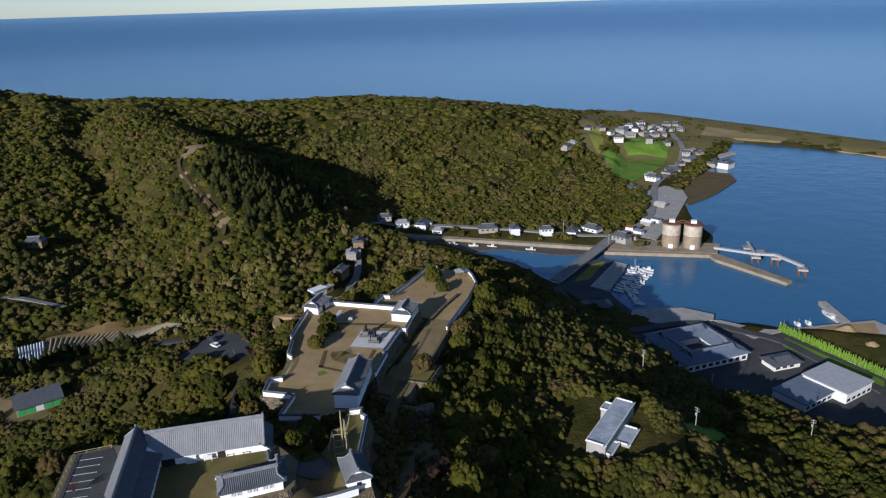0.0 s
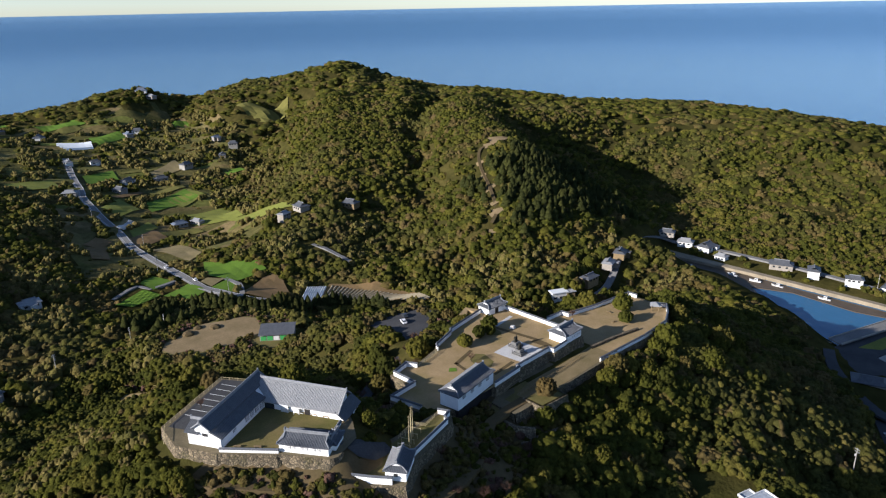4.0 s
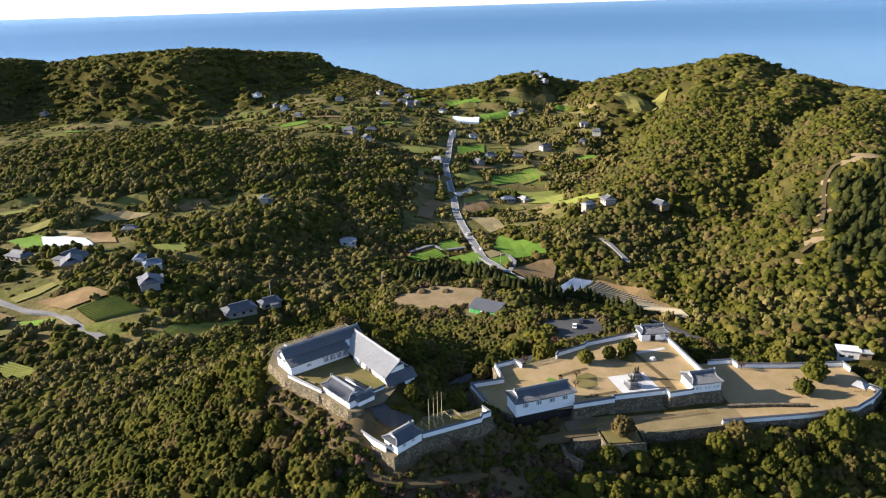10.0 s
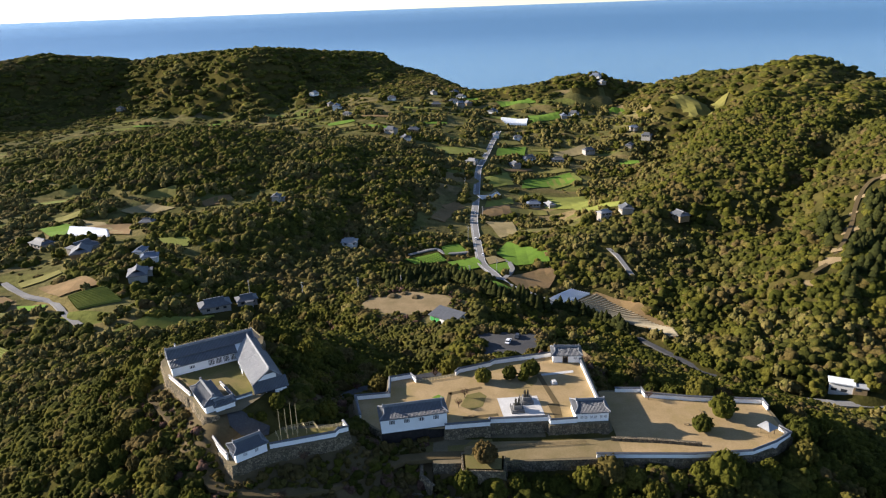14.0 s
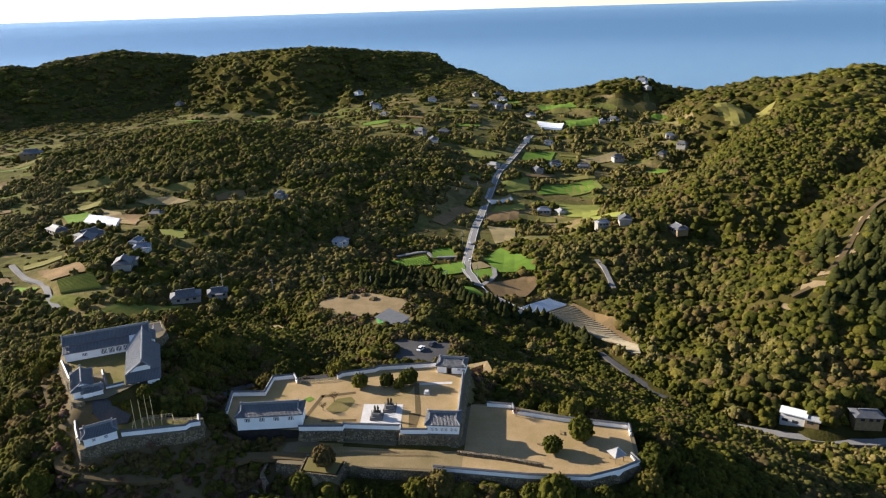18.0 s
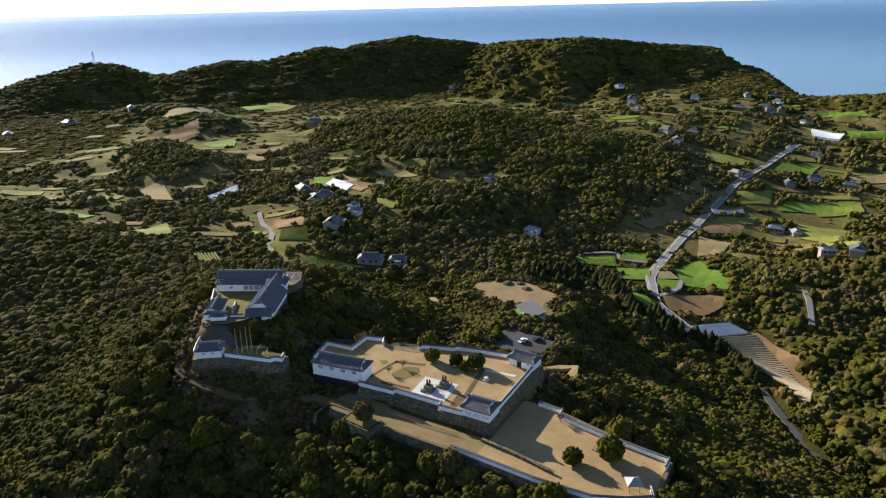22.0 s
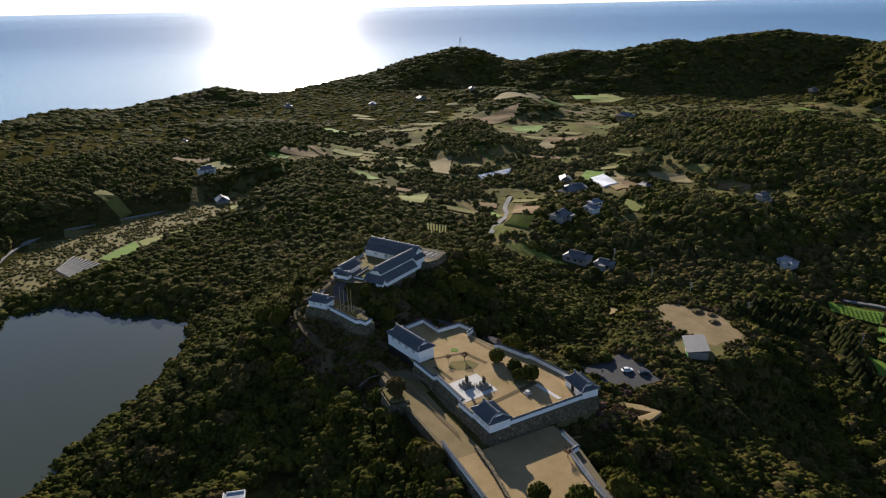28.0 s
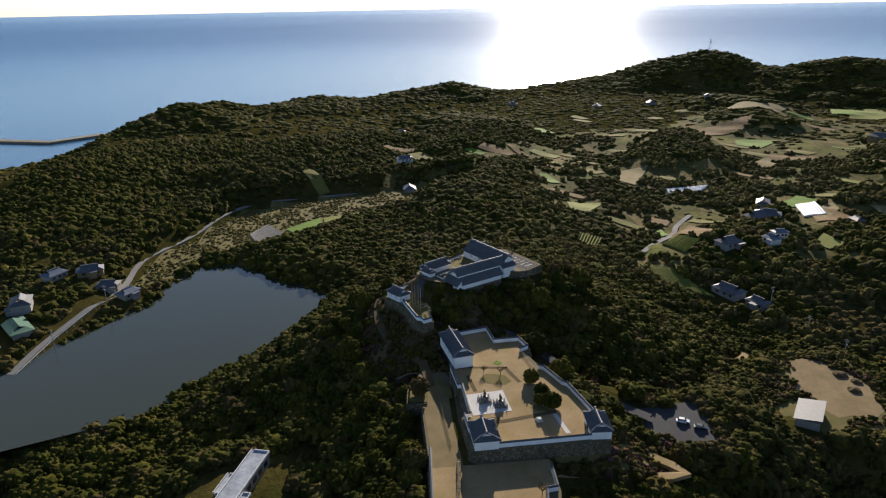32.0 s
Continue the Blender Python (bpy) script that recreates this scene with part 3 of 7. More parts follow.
def roof_mesh(length, depth, rise, over, gable, lift=0.12, thick=0.22):
    """A hipped roof with gables above: eaves at z = 0, curved up a little at the corners."""
    bm = bmesh.new()
    a, b = length / 2 + over, depth / 2 + over
    g = length / 2 - gable
    m, zm = b * 0.46, rise * 0.5
    rows = []
    for dz in (0, -thick):
        p = {}
        for sx in (-1, 1):
            for sy in (-1, 1):
                p["e", sx, sy] = bm.verts.new((sx * a, sy * b, lift + dz))
                p["m", sx, sy] = bm.verts.new((sx * g, sy * m, zm + dz))
            p["r", sx] = bm.verts.new((sx * g, 0, rise + dz))
        for sy in (-1, 1):
            p["c", sy] = bm.verts.new((0, sy * b, dz))
        rows.append(p)
    for p, flip in ((rows[0], 1), (rows[1], -1)):
        for sy in (-1, 1):
            for loop in ([p["e", -1, sy], p["c", sy], p["m", -1, sy]], [p["c", sy], p["e", 1, sy], p["m", 1, sy]], [p["c", sy], p["m", 1, sy], p["m", -1, sy]], [p["m", -1, sy], p["m", 1, sy], p["r", 1], p["r", -1]]):
                bm.faces.new(loop[::-sy * flip])
        for sx in (-1, 1):
            bm.faces.new([p["e", sx, -1], p["e", sx, 1], p["m", sx, 1], p["m", sx, -1]][::sx * flip])
    ring = [("e", -1, -1), ("c", -1), ("e", 1, -1), ("e", 1, 1), ("c", 1), ("e", -1, 1)]
    for k, n in zip(ring, ring[1:] + ring[:1]):
        bm.faces.new((rows[0][k], rows[1][k], rows[1][n], rows[0][n]))
    bmesh.ops.recalc_face_normals(bm, faces=bm.faces)
    return bm, a, b, g, m, zm


def add_roof(thing, length, depth, eave, rise, over=0.9, gable=1.2, tiles=None):
    tiles = tiles or roof_ribs
    bm, a, b, g, m, zm = roof_mesh(length, depth, rise, over, gable)
    bmesh.ops.translate(bm, vec=(0, 0, eave), verts=bm.verts)
    roof = part("roof", bm, tiles, thing)
    # rows of round cover tiles down each slope, about half a metre apart
    def fall(u):
        """Height of the slope at distance u from the ridge."""
        return rise + (zm - rise) * u / m if u < m else zm + (0.08 - zm) * (u - m) / (b - m)

    for side in (-1, 1):
        bm = bmesh.new()
        n = int(2 * a / 0.38)
        for i in range(n):
            x = -a + (i + 0.5) * 2 * a / n
            u0 = 0.1 if abs(x) < g else m + (abs(x) - g) / (a - g) * (b - m) + 0.1
            stops_ = [u0] + ([m] if u0 < m else []) + [b]
            for u, w in zip(stops_, stops_[1:]):
                if w - u > 0.15:
                    tube(bm, (x, side * u, eave + fall(u) + 0.03), (x, side * w, eave + fall(w) + 0.03), 0.075, 0.075, 4)
        part("cover_tile_layer", bm, tile_rib_mat, roof, "ribbed layer of round grey cover tile")
        bm = bmesh.new()
        n = int(2 * b / 0.38)
        for i in range(n):
            y = -b + (i + 0.5) * 2 * b / n
            x0 = g if abs(y) < m else g + (abs(y) - m) / (b - m) * (a - g)
            if a - x0 > 0.3:
                z0 = zm + (0.12 - zm) * (x0 - g) / (a - g)
                tube(bm, (side * (x0 + 0.1), y, eave + z0 + 0.03), (side * a, y, eave + 0.15), 0.075, 0.075, 4)
        part("cover_tile_layer", bm, tile_rib_mat, roof, "ribbed layer of round grey cover tile")
    for sx in (-1, 1):
        bm = bmesh.new()
        p = [bm.verts.new((sx * (g - 0.15 + d), y, eave + z)) for d in (0, 0.2) for y, z in ((-m + 0.1, zm), (m - 0.1, zm), (0, rise - 0.15))]
        bm.faces.new(p[:3]), bm.faces.new(p[3:])
        for i in range(3):
            j = (i + 1) % 3
            bm.faces.new((p[i], p[j], p[j + 3], p[i + 3]))
        bmesh.ops.recalc_face_normals(bm, faces=bm.faces)
        part("gable", bm, plaster, thing, "white plastered gable triangle")
        # verge tiles along the gable and the corner ridges down to the eaves
        for sy in (-1, 1):
            bm = bmesh.new()
            tube(bm, (sx * (g + 0.1), 0, eave + rise + 0.1), (sx * (g + 0.1), sy * m, eave + zm + 0.12), 0.2, 0.2, 6)
            tube(bm, (sx * g, sy * m, eave + zm + 0.1), (sx * (a - 0.1), sy * (b - 0.1), eave + 0.33), 0.2, 0.17, 6)
            part("verge_ridge", bm, tile_ridge, roof)
    bm = bmesh.new()
    box(bm, -g - 0.25, -0.24, eave + rise - 0.1, g + 0.25, 0.24, eave + rise + 0.42)
    tube(bm, (-g - 0.3, 0, eave + rise + 0.48), (g + 0.3, 0, eave + rise + 0.48), 0.17, 0.17, 6)
    for sx in (-1, 1):
        box(bm, sx * (g + 0.3) - 0.14, -0.32, eave + rise - 0.15, sx * (g + 0.3) + 0.14, 0.32, eave + rise + 0.85)
    part("ridge", bm, tile_ridge, roof, "pale mortared ridge tiles")
    return roof


def window_on(thing, x, y, z, w, h, side, bars=3):
    """A barred window proud of a long wall; side is -1 or 1 across the building."""
    bm = bmesh.new()
    box(bm, x - w / 2, y - 0.06, z, x + w / 2, y + 0.06, z + h)
    win = part("window", bm, shadow_black, thing, "dark window with white plastered bars")
    for k in range(bars):
        bm = bmesh.new()
        cx = x - w / 2 + w * (k + 0.5) / bars
        box(bm, cx - 0.07, y + side * 0.04, z - 0.02, cx + 0.07, y + side * 0.16, z + h + 0.02)
        part("bar", bm, plaster, win)


def yagura(name, x, y, z, heading, length, depth, wall, rise, label, windows=(), board=0.0, boards_to=0.0, door=None, gable=1.2, over=0.5, tiles=None, end_windows=()):
    """A white plastered castle storehouse: local x runs along the ridge."""
    thing = tagged(empty(name), label, "castle building", "castle buildings")
    l, d = length / 2, depth / 2
    for nm, c in (("wall", (-l, -d, 0, l, -d + 0.35, wall)), ("wall", (-l, d - 0.35, 0, l, d, wall)), ("wall", (-l, -d + 0.353, 0, -l + 0.35, d - 0.353, wall)), ("wall", (l - 0.35, -d + 0.353, 0, l, d - 0.353, wall))):
        bm = bmesh.new()
        box(bm, *c)
        part(nm, bm, plaster, thing)
    if board:
        for c in ((-l - 0.06, -d - 0.06, -boards_to, l + 0.06, -d - 0.003, board), (-l - 0.06, d + 0.003, -boards_to, l + 0.06, d + 0.06, board), (-l - 0.06, -d, -boards_to, -l - 0.003, d, board), (l + 0.003, -d, -boards_to, l + 0.06, d, board)):
            bm = bmesh.new()
            box(bm, *c)
            part("boarding", bm, dark_board, thing, "dark boarded skirting")
    for sx, side, w, h, at in windows:
        window_on(thing, sx, side * d, at, w, h, side)
    for side, at, w, h in end_windows:
        bm = bmesh.new()
        box(bm, side * l - 0.05, -w / 2, at, side * l + 0.05, w / 2, at + h)
        part("window", bm, shadow_black, thing, "dark window opening")
    if door:
        dx, side, dw, dh = door
        bm = bmesh.new()
        box(bm, dx - dw / 2, side * d - 0.06, 0.05, dx + dw / 2, side * d + 0.06, dh)
        leaf = part("door", bm, dark_board, thing, "dark wooden door")
        bm = bmesh.new()
        for s in (-1, 1):
            box(bm, dx + s * (dw / 2 + 0.12) - 0.1, side * d - 0.1, 0, dx + s * (dw / 2 + 0.12) + 0.1, side * d + 0.1, dh + 0.1)
        box(bm, dx - dw / 2 - 0.22, side * d - 0.11, dh + 0.103, dx + dw / 2 + 0.22, side * d + 0.11, dh + 0.3)
        part("frame", bm, timber, leaf)
    bm = bmesh.new()
    box(bm, -l - over * 0.55, -d - over * 0.55, wall - 0.3, l + over * 0.55, d + over * 0.55, wall - 0.05)
    part("soffit", bm, plaster, thing, "white plastered underside of the eaves")
    add_roof(thing, length, depth, wall, rise, over, gable, tiles)
    thing.matrix_world = turned(x, y, z, heading)
    return thing


four = [(-6.2 + 4.1 * k, -1, 1.5, 1.1, 2.9) for k in range(4)]
yagura("long_storehouse", -11.6, -12.4, 74.0, 10, 18.4, 6.4, 4.7, 2.1, "long white castle storehouse with grey tiled roof and dark boarded base", four, 0.25, 3.2, (3.0, 1, 1.6, 2.2))
yagura("corner_storehouse", 38.6, -10.3, 73.9, 1.5, 9.2, 6.8, 3.1, 1.9, "small white corner storehouse with square dark windows on a stone base", [(-2.9 + k * 1.15 + (k // 2) * 0.45, -1, 0.75, 0.85, 1.1) for k in range(6)], door=(0, 1, 1.5, 2.0), gable=0.9)
yagura("gate_storehouse", 37.6, 22.8, 74.0, -3.5, 9.2, 5.6, 2.7, 1.7, "small white gate storehouse with grey tiled roof", [(2.6, -1, 0.9, 0.8, 1.3)], door=(-0.6, -1, 1.3, 2.0), gable=0.9)
# the visitor hall: two wings that meet at right angles
def slab_roof(parent, x0, x1, top, low, tiles, name="roof_slope", thick=0.24, across=False):
    """One roof slope from the line top = (y, z) to the line low, between x0 and x1, with its rows of cover tiles."""
    def at(u, y, z):
        return (y, u, z) if across else (u, y, z)

    bm = bmesh.new()
    rings = [[bm.verts.new(at(u, y, z)) for y, z in (top, low, (low[0], low[1] - thick), (top[0], top[1] - thick))] for u in (x0, x1)]
    for i in range(4):
        bm.faces.new((rings[0][i], rings[0][(i + 1) % 4], rings[1][(i + 1) % 4], rings[1][i]))
    bm.faces.new(rings[0]), bm.faces.new(rings[1])
    bmesh.ops.recalc_face_normals(bm, faces=bm.faces)
    slope = part(name, bm, tiles, parent)
    bm = bmesh.new()
    n = int((x1 - x0) / 0.4)
    for k in range(n):
        u = x0 + (k + 0.5) * (x1 - x0) / n
        tube(bm, at(u, top[0], top[1] + 0.02), at(u, low[0], low[1] + 0.02), 0.07, 0.07, 4)
    part("cover_tile_layer", bm, tile_rib_sunlit if tiles is roof_tile_pale else tile_rib_mat, slope, "ribbed layer of round grey cover tile")
    return slope


def prism(parent, name, section, x0, x1, material, label="", across=False):
    """A solid of the section (y, z) drawn from x0 to x1."""
    bm = bmesh.new()
    rings = [[bm.verts.new((y, u, z) if across else (u, y, z)) for y, z in section] for u in (x0, x1)]
    k = len(section)
    for i in range(k):
        bm.faces.new((rings[0][i], rings[0][(i + 1) % k], rings[1][(i + 1) % k], rings[1][i]))
    bm.faces.new(rings[0]), bm.faces.new(rings[1])
    bmesh.ops.recalc_face_normals(bm, faces=bm.faces)
    return part(name, bm, material, parent, label)


def ridge_cap(parent, a, b):
    """Stacked ridge tiles from a to b with an upright end tile at either end."""
    bm = bmesh.new()
    a, b = Vector(a), Vector(b)
    for z, r in ((0.0, 0.3), (0.2, 0.26), (0.4, 0.2)):
        tube(bm, a + Vector((0, 0, z)), b + Vector((0, 0, z)), r, r, 6)
    for p in (a, b):
        tube(bm, p - Vector((0, 0, 0.2)), p + Vector((0, 0, 0.85)), 0.34, 0.2, 6)
    part("ridge", bm, tile_ridge, parent, "pale mortared ridge tiles")


def opening(parent, name, x0, y0, z0, x1, y1, z1, material=None, label=""):
    bm = bmesh.new()
    box(bm, x0, y0, z0, x1, y1, z1)
    return part(name, bm, material or shadow_black, parent, label)


w1 = tagged(empty("visitor_hall_wing"), "long white visitor hall wing with stepped grey tiled roofs", "castle building", "castle buildings")
prism(w1, "wall", ((-4.0, -0.4), (-4.0, 3.0), (-1.3, 4.2), (1.0, 5.9), (2.9, 4.6), (2.9, -0.4)), -11.9, 12.8, plaster)
prism(w1, "stone_base", ((-4.05, -3.0), (-4.02, -0.4), (5.0, -0.4), (5.0, -3.0)), -11.95, -6.0, masonry, "pale stone footing under the gable wall")
slab_roof(w1, -12.3, 13.3, (1.0, 6.35), (-1.75, 4.55), roof_ribs)
slab_roof(w1, -12.3, 7.2, (-1.2, 4.4), (-4.7, 3.0), roof_tile, "lower_roof_slope")
slab_roof(w1, -12.3, 13.3, (1.0, 6.35), (3.6, 4.5), roof_ribs)
ridge_cap(w1, (-12.3, 1.0, 6.4), (13.3, 1.0, 6.4))
for u in (-12.32, 13.32):
    for y1_, z1_ in ((-1.75, 4.6), (3.6, 4.55)):
        bm = bmesh.new()
        tube(bm, (u, 1.0, 6.45), (u, y1_, z1_), 0.2, 0.2, 6)
        part("verge_ridge", bm, tile_ridge, w1)
# gable pent at the far end
prism(w1, "end_wall", ((12.803, -2.4), (12.803, 3.0), (14.4, 2.2), (14.4, -2.4)), -3.0, 3.2, plaster, "low white end wall", True)
slab_roof(w1, -3.6, 3.8, (12.8, 3.4), (15.0, 2.2), roof_ribs, "pent_roof", 0.2, True)
# annex beside the near gable
prism(w1, "annex", ((-11.95, -0.4), (-11.95, 3.3), (-9.1, 4.7), (-6.3, 3.3), (-6.3, -0.4)), 2.9, 5.1, plaster, "low white annex beside the gable", True)
for x_ in (-12.5, -5.8):
    slab_roof(w1, 1.6, 5.7, (-9.1, 5.0), (x_, 3.25), roof_ribs, "annex_roof", 0.2, True)
ridge_cap(w1, (-9.1, 1.4, 5.05), (-9.1, 5.7, 5.05))
for k in range(4):
    window_on(w1, -0.6 + 2.2 * k, -4.0, 0.55, 1.7, 1.7, -1, 4)
window_on(w1, -6.2, -4.0, 1.0, 1.4, 0.9, -1)
opening(w1, "glazed_door", 8.0, -4.12, 0.0, 10.6, -4.003, 2.3, glass_dark, "dark glazed entrance")
opening(w1, "small_window", -11.98, -0.6, 2.6, -11.9, 0.9, 3.4)
w1.matrix_world = turned(-74.1, 8.65, 84.9, 29.0)

w2 = tagged(empty("visitor_hall_wing"), "white visitor hall wing with tiled roof, its sunlit slope coloured paler, and dark doorway", "castle building", "castle buildings")
prism(w2, "wall", ((-3.9, 0), (-3.9, 4.2), (0.6, 7.35), (2.5, 5.7), (2.5, 0)), -12.6, 11.2, plaster)
prism(w2, "aisle", ((2.503, 0), (2.503, 4.1), (4.6, 2.35), (4.6, 0)), -9.0, 11.2, plaster, "low white side aisle")
prism(w2, "end_wall", ((11.203, 0), (11.203, 4.1), (13.2, 2.3), (13.2, 0)), -3.9, 4.6, plaster, "low white end wall", True)
prism(w2, "stone_base", ((2.6, -3.2), (2.6, -0.003), (4.62, -0.003), (4.75, -3.2)), -9.0, 13.2, masonry, "dark stone footing")
prism(w2, "stone_base", ((11.0, -3.2), (11.0, -0.003), (13.22, -0.003), (13.4, -3.2)), -3.9, 2.597, masonry, "dark stone footing", True)
# sun put into the colour: the slope facing it gets the paler tile
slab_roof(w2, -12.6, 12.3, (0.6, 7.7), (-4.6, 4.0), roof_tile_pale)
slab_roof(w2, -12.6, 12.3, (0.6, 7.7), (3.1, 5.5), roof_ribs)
slab_roof(w2, -9.6, 11.3, (2.5, 4.45), (5.2, 2.15), roof_ribs, "lower_roof_slope")
slab_roof(w2, -4.6, 5.2, (11.2, 4.3), (13.9, 2.1), roof_ribs, "pent_roof", 0.2, True)
ridge_cap(w2, (-12.6, 0.6, 7.75), (12.3, 0.6, 7.75))
for y1_, z1_ in ((-4.6, 4.1), (3.1, 5.55)):
    bm = bmesh.new()
    tube(bm, (12.3, 0.6, 7.8), (12.3, y1_, z1_), 0.2, 0.2, 6)
    part("verge_ridge", bm, tile_ridge, w2)
prism(w2, "gable_grille", ((-1.9, 5.75), (0.6, 7.3), (2.2, 5.95)), 11.203, 11.3, roof_tile, "dark gable boards")
opening(w2, "doorway", 13.19, -1.0, 0.1, 13.26, 1.3, 2.05, glass_dark, "dark glazed doorway")
opening(w2, "door", 2.2, -4.0, 1.75, 3.8, -3.903, 3.9, dark_board, "dark wooden door")
opening(w2, "glazed_door", -9.4, -4.0, 1.75, -6.6, -3.903, 3.9, glass_dark, "dark glazed entrance")
w2.matrix_world = turned(-58.0, 1.9, 83.0, -61.0)
# a white ticket booth and notice boards at the inner corner of the court
booth = tagged(empty("ticket_booth"), "small white booth beside the hall entrance", "booth")
opening(booth, "wall", -1.1, -0.7, 0, 1.1, 0.7, 2.0, white_paint)
opening(booth, "roof", -1.3, -0.9, 2.003, 1.3, 0.9, 2.15, vinyl)
booth.matrix_world = turned(-62.9, 2.9, 84.77, -61)
board_ = tagged(empty("notice_board"), "white notice board on short posts", "sign")
for c_ in ((-0.9, -0.04, 0.5, 0.9, 0.04, 1.7), (-0.8, -0.05, 0, -0.7, 0.05, 0.497), (0.7, -0.05, 0, 0.8, 0.05, 0.497)):
    opening(board_, "board" if c_[2] else "post", *c_, white_paint)
board_.matrix_world = turned(-62.0, -0.6, 84.77, -61)
yagura("lower_storehouse", -67.5, -14.5, 84.5, -54.8, 12.2, 5.2, 2.5, 1.8, "white storehouse with grey tiled roof above a stone wall", [(-3.6, -1, 0.8, 0.8, 1.3), (-2.5, -1, 0.8, 0.8, 1.3), (-0.5, -1, 0.8, 0.8, 1.3), (0.6, -1, 0.8, 0.8, 1.3), (2.6, -1, 0.8, 0.8, 1.3), (3.7, -1, 0.8, 0.8, 1.3)], gable=0.9)
yagura("terrace_storehouse", -52.9, -30.7, 79.2, 36, 8.2, 5.0, 2.7, 1.7, "small white storehouse with tiled roof on the terrace corner", [(-1.6, -1, 0.9, 0.8, 1.2), (1.4, -1, 0.9, 0.8, 1.2)], gable=0.9, end_windows=((-1, 1.2, 1.0, 0.8),))
yagura("connecting_roof", -62.2, -17.8, 84.4, 35, 5.2, 2.6, 2.0, 0.9, "small tiled passage roof between storehouse and court wall", gable=0.4, over=0.45)


def plaster_wall(points, z, high=1.5, thick=0.42, label="white plastered castle wall with tiled coping", steps=None):
    """A run of castle wall: every straight piece is a part with a coping of its own."""
    thing = tagged(empty("castle_wall"), label, "wall", "castle walls")
    for k, ((x0, y0), (x1, y1)) in enumerate(zip(points, points[1:])):
        zz = steps[k] if steps else z
        l, a = math.hypot(x1 - x0, y1 - y0), math.degrees(math.atan2(y1 - y0, x1 - x0))
        m = turned(x0, y0, zz, a)
        bm = bmesh.new()
        box(bm, -thick / 2, -thick / 2, -0.6, l + thick / 2 - 0.003, thick / 2, high, m)
        seg = part("panel", bm, plaster, thing)
        bm = bmesh.new()
        w = thick / 2 + 0.2
        sec = ((-w, high - 0.06), (-w, high + 0.1), (0, high + 0.4), (w, high + 0.1), (w, high - 0.06))
        rings = [[bm.verts.new(m @ Vector((x, yy, h))) for yy, h in sec] for x in (-thick / 2 - 0.1, l + thick / 2 + 0.1)]
        for i in range(5):
            j = (i + 1) % 5
            bm.faces.new((rings[0][i], rings[1][i], rings[1][j], rings[0][j]))
        bm.faces.new(rings[0]), bm.faces.new(rings[1][::-1])
        bmesh.ops.recalc_face_normals(bm, faces=bm.faces)
        part("coping", bm, roof_ribs, seg, "grey tile coping")
    return thing


plaster_wall([(-27.0, -9.0), (-29.6, 1.2), (-19.4, 2.3), (-19.9, 11.5), (-13.4, 13.3), (-11.6, 10.4)], 74.0)
plaster_wall([(1.0, 14.0), (2.0, 15.6), (12.0, 19.2), (13.4, 20.6), (22.0, 22.4), (33.4, 24.6)], 74.0)
plaster_wall([(41.6, 19.8), (42.4, -6.8)], 74.0)
plaster_wall([(-2.4, -15.3), (9.8, -14.2), (10.0, -13.0), (26.6, -12.6), (27.0, -14.4), (34.2, -13.9)], 74.0)
plaster_wall([(50.2, 6.4), (57.9, 5.9), (58.4, 3.0), (71.7, 0.3), (91.6, -2.2), (91.6, -5.8)], 70.8)
plaster_wall([(90.6, -15.8), (92.0, -18.8), (86.4, -22.6), (78.6, -26.2), (63.0, -26.9), (37.8, -25.6)], 70.6)
plaster_wall([(-47.6, -29.0), (-31.6, -24.6), (-30.9, -23.1), (-28.6, -22.2), (-30.0, -19.6)], 79.0)
plaster_wall([(-57.6, -33.2), (-60.6, -29.6), (-65.6, -22.6), (-66.4, -21.2)], 79.4, 1.5)
plaster_wall([(-73.8, -11.3), (-78.6, -6.2), (-83.2, -1.3)], 84.6, 1.0)
plaster_wall([(-66.8, -5.7), (-60.1, -14.4), (-56.4, -12.0)], 84.7, 0.75, label="low white courtyard wall with tiled coping")


def masonry_wall(points, top, drop, lean_out=0.16, label="battered wall of fitted boulders", cap=True):
    """A battered retaining wall below the outer edge of a court; the outside lies to the right of the line."""
    bm = bmesh.new()
    n, rows = [], 6
    pts = [Vector((x, y)) for x, y in points]
    fine = []
    for a, b in zip(pts, pts[1:]):
        k = max(2, int((b - a).length / 1.0))
        fine += [a + (b - a) * i / k for i in range(k)]
    fine.append(pts[-1])
    for i, p in enumerate(fine):
        d = (fine[min(i + 1, len(fine) - 1)] - fine[max(i - 1, 0)]).normalized()
        out = Vector((d.y, -d.x))
        col = [bm.verts.new((p.x - out.x * 0.9, p.y - out.y * 0.9, top + 0.0))]
        for r in range(rows + 1):
            s = r / rows
            q = p + out * (lean_out * drop * s + 0.12 * random.uniform(-1, 1))
            col.append(bm.verts.new((q.x, q.y, top - drop * s + (0.1 * random.uniform(-1, 1) if 0 < r else 0))))
        n.append(col)
    for a, b in zip(n, n[1:]):
        for r in range(rows + 1):
            bm.faces.new((a[r], a[r + 1], b[r + 1], b[r]))
    wall = part("retaining_wall", bm, masonry)
    return tagged(wall, label, "stone wall", "stone walls", "structure")


masonry_wall(L_COURT[9:] + L_COURT[:6] + [(-62.4, -21.6)], 84.7, 5.0)
masonry_wall(LOW_TERRACE[:7], 79.0, 5.0)
masonry_wall(MAIN_COURT + MAIN_COURT[:1], 74.0, 4.6)
masonry_wall(FAR_COURT + FAR_COURT[:1], 70.75, 4.6, label="low retaining wall of rough stones below the lane")

# ---- court surfaces, a hand above the ground ----
def skin(name, shape, z, material, label, category="ground"):
    ob = flat_shape(name, shape, z, material)
    return tagged(ob, label, category, kind="structure")


